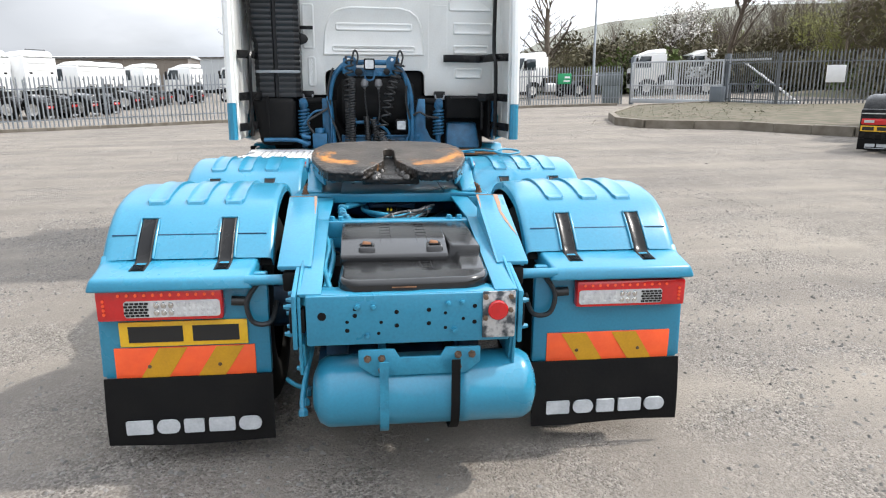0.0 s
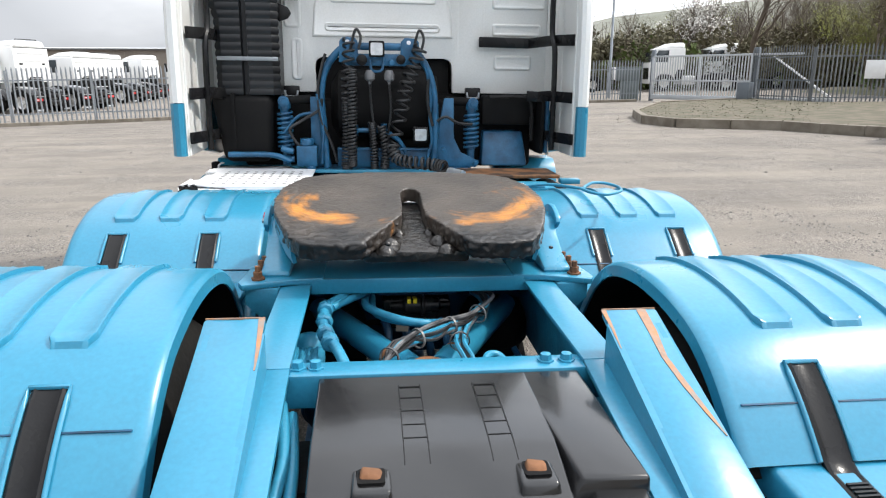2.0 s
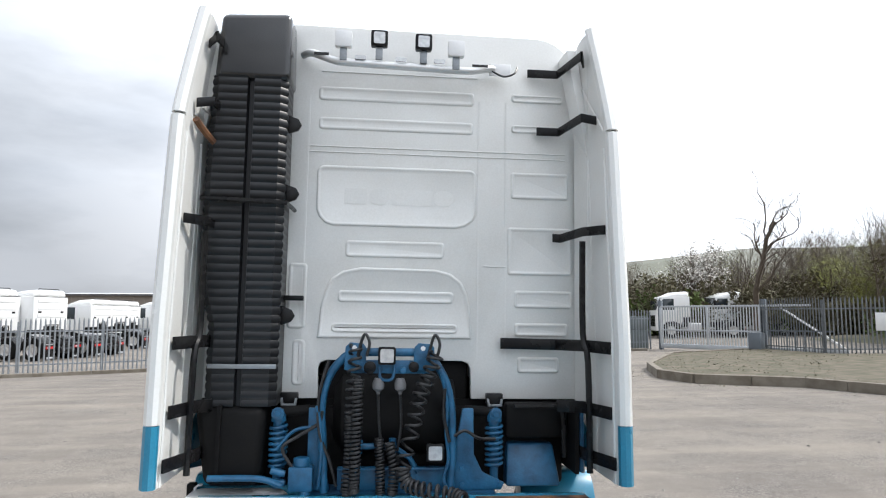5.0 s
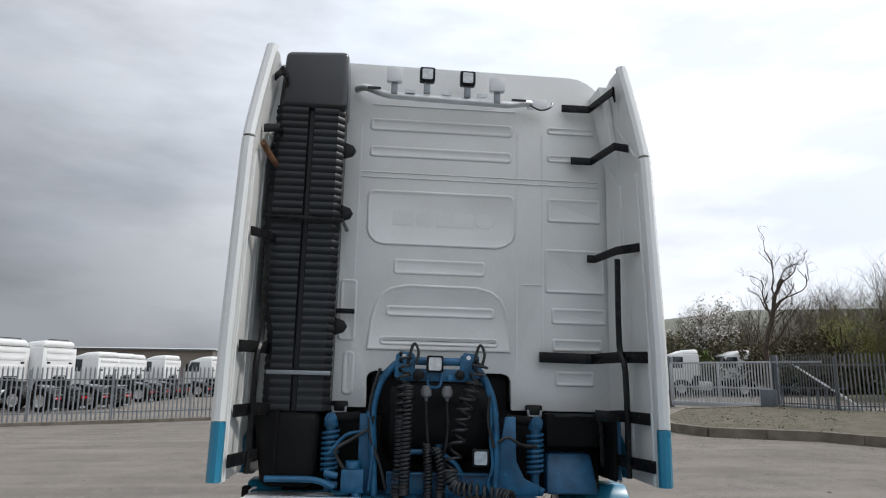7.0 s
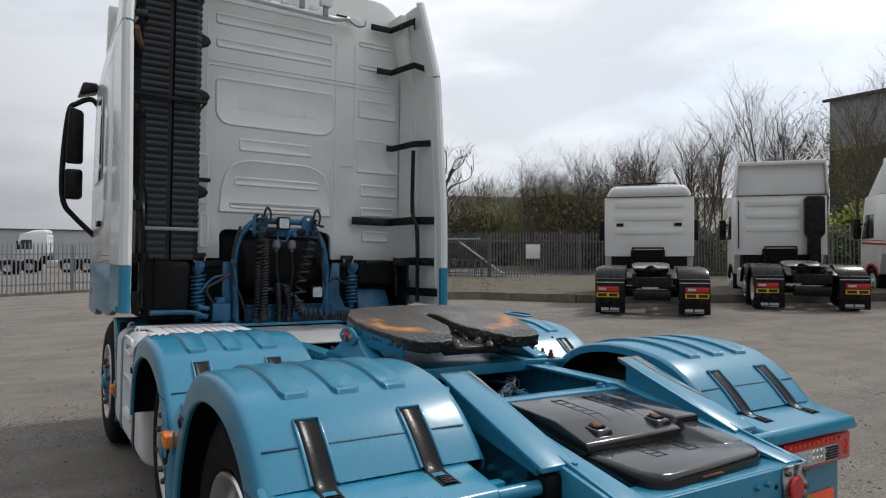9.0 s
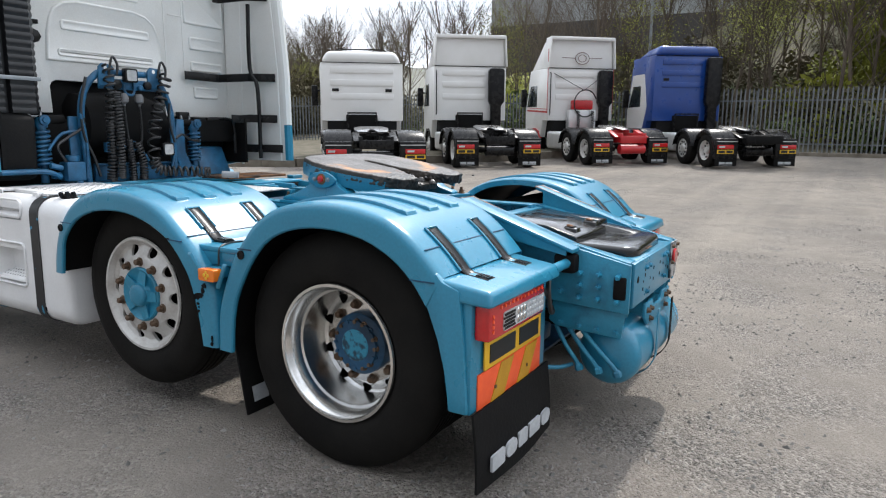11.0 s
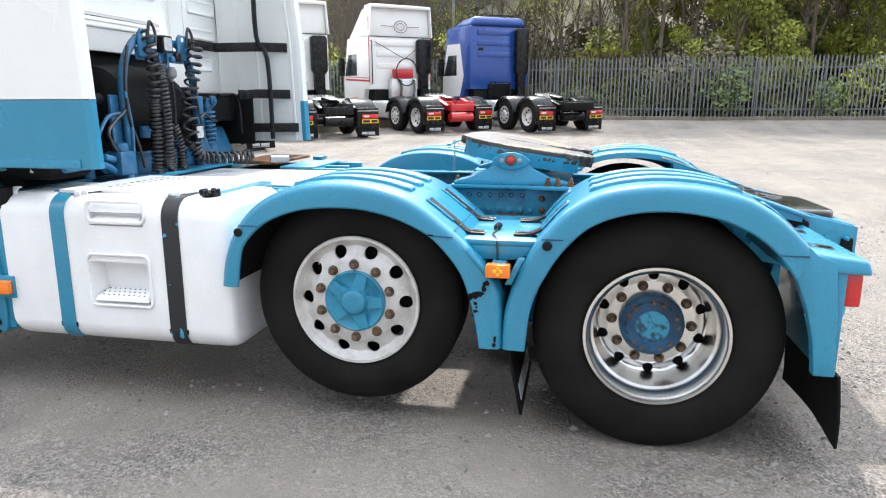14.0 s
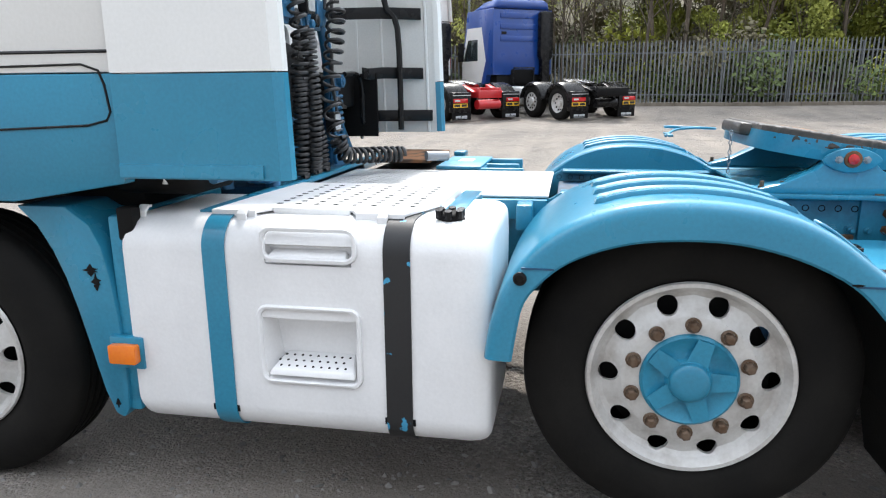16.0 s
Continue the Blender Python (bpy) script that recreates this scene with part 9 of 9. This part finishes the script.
# ---- buildings far off ----
def shed(name, x0, y0, x1, y1, z, depth, mat, label, band_mat=None, band_z=0.0, pitch=0.6):
    d = Vector((x1 - x0, y1 - y0, 0))
    L = d.length
    t = thing(name, pose(x0, y0, -0.3, 0, 0, math.degrees(math.atan2(d.y, d.x))), label, "building")
    wall = part("wall", Shape().box((0, 0, 0), (L, depth, band_z + 0.3 if band_mat else z + 0.3)), mat, t)
    n = int(L / 1.1)
    s = Shape()
    for k in range(n):
        s.box((k * 1.1 + 0.1, -0.05, 0.4), (k * 1.1 + 0.55, -0.002, (band_z if band_mat else z) + 0.25))
    part("cladding_rib", s, mat, wall, smooth=0)["kind"] = "stuff"
    if band_mat:
        part("upper_wall", Shape().box((0, 0.02, band_z + 0.3), (L, depth, z + 0.3)), band_mat, t)
    part("roof", Shape().prism([(-0.3, z + 0.3), (depth + 0.3, z + 0.3), (depth / 2, z + 0.3 + pitch)], "x", -0.3, L + 0.3), CLAD_GREY, t)
    part("roof_edge", Shape().box((-0.35, -0.35, z + 0.15), (L + 0.35, -0.05, z + 0.35)), CLAD_DARK, t)
    return t


shed("warehouse", 50.6, 25.4, 50.6, 4.0, 13.4, 26, CLAD_DARK, "large dark and grey clad warehouse behind the trees", CLAD_GREY, 9.5)
shed("shed", -36.5, 79.0, -20.3, 81.0, 4.3, 14, CLAD_BROWN, "long low brown clad shed beyond the lorries", pitch=0.4)
shed("warehouse", -140.0, 118.0, 10.0, 124.0, 5.6, 30, CLAD_GREY, "long pale grey warehouse in the distance", pitch=0.5)
shed("shed", -62.0, 70.0, -41.0, 76.0, 3.6, 12, CLAD_DARK, "low dark shed beyond the fence", CLAD_GREY, 2.2, pitch=0.3)


# ---- hill and woods ----
def hill_height(x, y):
    k = min(1.0, max(0.0, (x - 29) / 45))
    side = min(1.0, max(0.0, (26 - y) / 20)) if y > 6 else 1.0
    return 16 * k * k * (3 - 2 * k) * side + 1.2 * noise.noise((x * 0.12, y * 0.12, 0)) * k + 0.3


rows = [[(x, y, height(x, y) - 0.05 + (hill_height(x, y) if x > 29 else (x - 26) * 0.1)) for y in [-160, -120, -90, -70] + [-60 + 3 * i for i in range(34)]] for x in (26.6, 28, 29, 31, 34, 38, 42, 47, 52, 60, 70, 85, 110)]
part("hillside", Shape().sheet(rows), SCRUB, smooth=60)
tagged(bpy.data.objects["hillside"], "brown wooded bank rising behind the fence", "hillside", kind="structure")
rows = [[(260 * math.sin(radians(a)) * k, 260 * math.cos(radians(a)) * k, (0.0, 22 * f, 27 * f, 20 * f)[i]) for a, f in ((8, 0.0), (12, 0.35), (16, 0.72), (20, 0.88), (24, 0.95), (30, 1.06), (36, 1.02), (45, 1.0), (60, 0.9), (75, 0.8))] for i, k in enumerate((0.7, 1.0, 1.15, 1.6))]
part("far_hill", Shape().sheet(rows), material("pale_far_hill", (0.19, 0.19, 0.16), 0.95, second=(0.13, 0.135, 0.10), scale=0.02, amount=0.8), smooth=60)
tagged(bpy.data.objects["far_hill"], "pale hazy hill in the distance", "hill", kind="structure")


def tree_mesh(seed, h, spread, twigs, leaf=0, leaf_size=0.14, droop=0.0, trunk_r=0.16, fork=0.35, leaf_low=0.0, crook=1.0):
    """Branches of a bare tree as one Shape, and leaf quads as another."""
    rng = random.Random(seed)
    wood, leaves = Shape(), Shape()
    tips = []

    def grow(p, d, length, r, level):
        n = (4 if level < 2 else 3) + (3 if crook > 1 else 0)
        pts = [p]
        for k in range(n):
            d = (d + Vector((rng.uniform(-1, 1), rng.uniform(-1, 1), rng.uniform(-0.5, 0.7) - droop)) * (0.10 + 0.07 * level) * crook).normalized()
            pts.append(pts[-1] + d * length / n)
        wood.tube(pts, r, 6 if level == 0 else (4 if level < 3 else 3), r * (0.55 if level < 3 else 0.25))
        tips.extend(pts[1:] if level >= 2 else [])
        if level >= 4 or r < 0.004:
            return
        m = [twigs, 4, 5, 4][level] if level < 4 else 2
        for k in range(m):
            f = fork + (1 - fork) * (k + rng.random()) / m if level == 0 else 0.25 + 0.75 * (k + rng.random()) / m
            i = min(int(f * n), n - 1)
            q = pts[i].lerp(pts[i + 1], f * n - i)
            a = rng.uniform(0, 2 * math.pi)
            out = Vector((math.cos(a), math.sin(a), 0))
            nd = (d * (0.9 - 0.15 * level) + out * spread * (1.1 - 0.45 * f if level == 0 else 0.9) + Vector((0, 0, 0.25))).normalized()
            grow(q, nd, length * rng.uniform(0.38, 0.62) * (1.15 - 0.5 * f if level == 0 else 0.95), r * (0.34 if level == 0 else 0.5) * (1.1 - 0.4 * f), level + 1)

    grow(Vector((0, 0, -0.2)), Vector((rng.uniform(-0.05, 0.05), rng.uniform(-0.05, 0.05), 1)), h, trunk_r, 0)
    for k in range(leaf):
        p = rng.choice(tips) + Vector((rng.gauss(0, 0.22), rng.gauss(0, 0.22), rng.gauss(0, 0.22)))
        if p.z < leaf_low * h:
            continue
        u = Vector((rng.gauss(0, 1), rng.gauss(0, 1), rng.gauss(0, 1))).normalized()
        v = u.orthogonal().normalized()
        s_ = leaf_size * rng.uniform(0.5, 1.3)
        leaves.add([p - u * s_, p + v * s_ * 0.55, p + u * s_, p - v * s_ * 0.55], [(0, 1, 2, 3)])
    return wood, leaves


def ivy_mesh(seed, h, r):
    rng = random.Random(seed)
    s = Shape()
    for k in range(2600):
        z = h * rng.random() ** 0.8
        a = rng.uniform(0, 2 * math.pi)
        rr = r * (0.55 + 0.45 * math.sin(z * 1.7 + seed) ** 2) * (1 - 0.6 * z / h) * (0.5 + rng.random())
        p = Vector((rr * math.cos(a), rr * math.sin(a), z))
        u = Vector((rng.gauss(0, 1), rng.gauss(0, 1), rng.gauss(0, 0.6))).normalized()
        v = u.orthogonal().normalized()
        q = rng.uniform(0.06, 0.15)
        s.add([p - u * q, p + v * q * 0.7, p + u * q, p - v * q * 0.7], [(0, 1, 2, 3)])
    return s


def bush_mesh(seed, rx, rz, count, size):
    rng = random.Random(seed)
    wood, s = Shape(), Shape()
    for k in range(26):
        a = rng.uniform(0, 2 * math.pi)
        e = Vector((math.cos(a) * rx * rng.uniform(0.3, 0.9), math.sin(a) * rx * rng.uniform(0.3, 0.9), rz * rng.uniform(0.6, 1.1)))
        wood.tube([Vector((rng.uniform(-0.2, 0.2), rng.uniform(-0.2, 0.2), -0.1)), e * 0.5 + Vector((0, 0, 0.15)), e], 0.02, 3, 0.006)
    blobs = [(Vector((rng.uniform(-0.7, 0.7) * rx, rng.uniform(-0.7, 0.7) * rx, rng.uniform(0.25, 0.85) * rz)), rng.uniform(0.25, 0.5) * rx) for _ in range(9)]
    for k in range(count):
        c, r = rng.choice(blobs)
        u = Vector((rng.gauss(0, 1), rng.gauss(0, 1), rng.gauss(0, 1))).normalized()
        p = c + u * r * rng.random() ** 0.4
        if p.z < 0.02:
            continue
        d = Vector((rng.gauss(0, 1), rng.gauss(0, 1), rng.gauss(0, 1))).normalized()
        v = d.orthogonal().normalized()
        q = size * rng.uniform(0.6, 1.3)
        s.add([p - d * q, p + v * q * 0.6, p + d * q, p - v * q * 0.6], [(0, 1, 2, 3)])
    return wood, s


def make_tree(name, label, wood, leaves=None, leaf_mat=LEAF, extra=None, extra_mat=IVY, category="tree"):
    t = thing(name, Matrix(), label, category, group="trees behind the fence")
    part("stem" if category == "bush" else "trunk", wood, BARK, t, smooth=60)
    if leaves is not None and leaves.f:
        part("crown", leaves, leaf_mat, t, smooth=0)
    if extra is not None:
        part("ivy", extra, extra_mat, t, smooth=0)
    return t


kinds = []
for seed, h, sp, tw, leaf, r in ((1, 9.0, 1.0, 20, 0, 0.095), (2, 8.0, 0.85, 22, 900, 0.075), (3, 10.0, 0.75, 24, 0, 0.085), (4, 7.0, 1.05, 18, 1500, 0.085)):
    w, lv = tree_mesh(seed, h, sp, tw, leaf * 2, 0.06, trunk_r=r)
    kinds.append(make_tree("tree", "slender bare tree with few spring leaves" if leaf else "bare leafless tree with fine twigs", w, lv))
w, lv = tree_mesh(7, 9.5, 0.5, 16, 0, trunk_r=0.11)
kinds.append(make_tree("tree", "bare tree with its trunk wrapped in ivy", w, None, LEAF, ivy_mesh(7, 7.5, 0.9)))
w, lv = tree_mesh(8, 8.0, 0.7, 15, 5200, 0.12, trunk_r=0.10)
kinds.append(make_tree("tree", "tree in fresh yellow-green spring leaf", w, lv))
bushes = []
for seed, rx, rz, c, mat, lab in ((21, 1.6, 1.7, 1500, LEAF, "low yellow-green leafy bush"), (22, 2.0, 1.5, 1100, IVY, "dark green tangled bramble bush"), (23, 1.8, 2.4, 1300, THICKET, "brown leafless twiggy thicket"), (24, 1.7, 5.2, 4200, LEAF, "tall shrub in fresh yellow-green leaf")):
    w, lv = bush_mesh(seed, rx, rz, c, 0.09)
    bushes.append(make_tree("bush", lab, w, lv, mat, category="bush"))


def bank(x, y):
    return height(x, y) - 0.1 + (hill_height(x, y) if x > 29 else max(0, (x - 26) * 0.1))


rng = random.Random(31)
spots = []
# woods along the right fence
for k in range(120):
    y = -46 + 56 * (k + rng.random()) / 120
    spots.append((27.4 + 20 * rng.random() ** 1.3, y, rng.choice((0, 1, 2, 3, 4, 4, 5, 5, 5, 3) if y < 0 else (0, 1, 2, 2)), rng.uniform(0.85, 1.25) * (1.0 if y < 0 else 0.76)))
for k in range(26):
    y = 9 + 16 * (k + rng.random()) / 26
    spots.append((28.0 + 8 * rng.random(), y, rng.choice((0, 1, 2, 2, 0)), rng.uniform(0.5, 0.76)))
# behind the gate and the verge
for k in range(84):
    a = radians(19 + 31 * (k + rng.random()) / 84)
    d = rng.uniform(44, 64) + (11 if math.degrees(a) < 38 else 0)
    spots.append((d * math.sin(a), d * math.cos(a), rng.choice((0, 1, 3, 0, 3, 2)), (rng.uniform(0.38, 0.56) if math.degrees(a) < 38 else rng.uniform(0.33, 0.48)) * (1.0 + max(0.0, (math.degrees(a) - 24) / 22) * 0.7)))
used = set()
for x, y, k, s in spots:
    z = bank(x, y) if x > 27 and y < 26 else height(x, y) - 0.05
    m = pose(x, y, z, rng.uniform(-3, 3), rng.uniform(-3, 3), rng.uniform(0, 360))
    if k not in used:
        used.add(k)
        t = kinds[k]
        t.matrix_world = m
    else:
        t = copy_thing(kinds[k], m)
    t.scale = (s, s, s)
for t in [t for i, t in enumerate(kinds) if i not in used]:
    t.matrix_world = on_ground(40, -60)
used = set()
for j in range(480):
    if j >= 370:
        a = radians(17 + 33 * (j - 370 + rng.random()) / 110)
        d = rng.uniform(41, 48) + (12 if math.degrees(a) < 42 else 0)
        x, y = d * math.sin(a), d * math.cos(a)
        k, s = rng.choice((1, 2, 2, 2)), rng.uniform(1.2, 2.2)
    elif j >= 330:
        x, y = 27.8 + 8 * rng.random(), -48 + 46 * (j - 330 + rng.random()) / 40
        k, s = 3, rng.uniform(0.75, 1.35)
    elif j < 270:
        x, y = 26.9 + 26 * rng.random() ** 1.6, -48 + 70 * (j % 90 + rng.random()) / 90
        k, s = rng.choice((0, 0, 1, 2, 2, 1)), rng.uniform(0.7, 1.7)
    else:
        a = radians(13 + 33 * (j - 270 + rng.random()) / 60)
        d = rng.uniform(56, 66)
        x, y = d * math.sin(a), d * math.cos(a)
        k, s = rng.choice((0, 2, 2, 2, 2)), rng.uniform(1.0, 1.9)
    if j < 270 and j % 2 == 1:
        continue
    z = bank(x, y) if x > 27 and y < 26 else height(x, y) - 0.05
    m = pose(x, y, z, 0, 0, rng.uniform(0, 360))
    if k not in used:
        used.add(k)
        t = bushes[k]
        t.matrix_world = m
    else:
        t = copy_thing(bushes[k], m)
    t.scale = (s, s, s)

# single trees that stand out
w, lv = tree_mesh(41, 7.2, 1.1, 19, 0, trunk_r=0.30, fork=0.22)
t = make_tree("tree", "broad bare oak with heavy spreading limbs", w)
t.matrix_world = on_ground(15.6, 53.5)
t = copy_thing(t, on_ground(-11.5, 75.0, 70))
t.scale = (1.15, 1.15, 1.15)
w, lv = tree_mesh(47, 8.6, 0.6, 10, 0, trunk_r=0.22, fork=0.35, crook=2.6)
t = make_tree("tree", "tall dead tree with a few crooked limbs", w)
t.matrix_world = on_ground(23.4, 39.0) @ Matrix.Scale(0.93, 4)
w, lv = tree_mesh(52, 5.4, 0.9, 12, 1500, 0.10, trunk_r=0.1)
t = make_tree("tree", "small tree in white blossom", w, lv, BLOSSOM)
t.matrix_world = on_ground(24.2, 50.0)
t = copy_thing(t, on_ground(26.2, 49.5, 80))

# younger growth that closes the wood behind the gate
rng = random.Random(61)
for k in range(60):
    a = radians(24 + 26 * (k + rng.random()) / 60)
    d = rng.uniform(43, 56) + (11 if math.degrees(a) < 38 else 0)
    t = copy_thing(kinds[rng.choice((0, 2, 2, 3))], on_ground(d * math.sin(a), d * math.cos(a), rng.uniform(0, 360)))
    s = (rng.uniform(0.38, 0.54) if math.degrees(a) < 38 else rng.uniform(0.34, 0.44)) * (1.0 + max(0.0, (math.degrees(a) - 24) / 22) * 0.6)
    t.scale = (s, s, s)

# ---- white lorries in the yard beyond the left fence ----
rng = random.Random(77)
first = {}
for x, y, high in ((-19.2, 31.2, False), (-16.4, 34.5, True), (-15.1, 36.9, True), (-15.6, 45.4, False), (-15.8, 48.5, False), (-16.0, 51.6, False), (-14.2, 54.4, False), (-11.6, 58.5, False), (-7.5, 60.0, False), (-2.5, 61.0, False), (3.0, 62.0, True)):
    yaw = 78 + rng.uniform(-4, 4)
    if high not in first:
        first[high] = lorry("parked_tractor_unit", "white tractor unit standing in a row beyond the fence", x, y, yaw, FAR_WHITE, h=3.42 if high else 3.1, plate=False, axle2=high, exhaust=False)
    else:
        copy_thing(first[high], on_ground(x, y, yaw))
for x, y, yaw in ((24.6, 44.6, 78), (29.5, 46.7, 82), (15.5, 47.5, 110), (12.5, 55.0, 100)):
    copy_thing(first[False], on_ground(x, y, yaw))


# ---- loose stones on the yard ----
def stones(count, x0, x1, y0, y1, small, large, seed):
    rng = np.random.default_rng(seed)
    s = Shape()
    base = np.array([(1, 0, 0), (-1, 0, 0), (0, 1, 0), (0, -1, 0), (0, 0, 1), (0.7, 0.7, 0.35), (-0.7, -0.6, 0.4)], float)
    faces = [(0, 2, 5), (2, 4, 5), (4, 0, 5), (2, 1, 4), (1, 3, 6), (3, 4, 6), (4, 1, 6), (3, 0, 4)]
    for k in range(count):
        x, y = rng.uniform(x0, x1), rng.uniform(y0, y1)
        if noise.noise((x * 0.55, y * 0.55, 9)) + 0.35 * noise.noise((x * 2, y * 2, 2)) < rng.uniform(-0.55, 0.55):
            continue
        r = small + (large - small) * rng.random() ** 4
        a = rng.uniform(0, 6.283)
        c, n_ = math.cos(a), math.sin(a)
        v = base * (1 + rng.uniform(-0.3, 0.3, (7, 3))) * (r, r * rng.uniform(0.6, 0.95), r * rng.uniform(0.5, 0.9))
        z = height(x, y) - r * 0.15
        s.add([(x + c * p[0] - n_ * p[1], y + n_ * p[0] + c * p[1], z + p[2]) for p in v], faces)
    return s


def stone_material():
    m = material("loose_stone", (0.30, 0.29, 0.27), 0.9, second=(0.22, 0.21, 0.20), scale=30.0, spec=0.3)
    n, l = m.node_tree.nodes, m.node_tree.links
    geo, ramp = n.new("ShaderNodeNewGeometry"), n.new("ShaderNodeValToRGB")
    ramp.color_ramp.elements[0].color, ramp.color_ramp.elements[1].color = (0.11, 0.105, 0.10, 1), (0.28, 0.265, 0.245, 1)
    l.new(geo.outputs["Random Per Island"], ramp.inputs["Fac"])
    l.new(ramp.outputs["Color"], n["Principled BSDF"].inputs["Base Color"])
    return m


STONE = stone_material()
g = part("gravel", stones(76000, -6.5, 5.0, -4.5, 6.0, 0.004, 0.020, 5), STONE, smooth=0)
tagged(g, "loose grey stones scattered over the gravel yard", "gravel", kind="stuff")
g = part("gravel", stones(9000, -12.0, 16.0, -8.0, 16.0, 0.008, 0.030, 6), STONE, smooth=0)
tagged(g, "larger loose stones scattered over the yard", "gravel", kind="stuff")
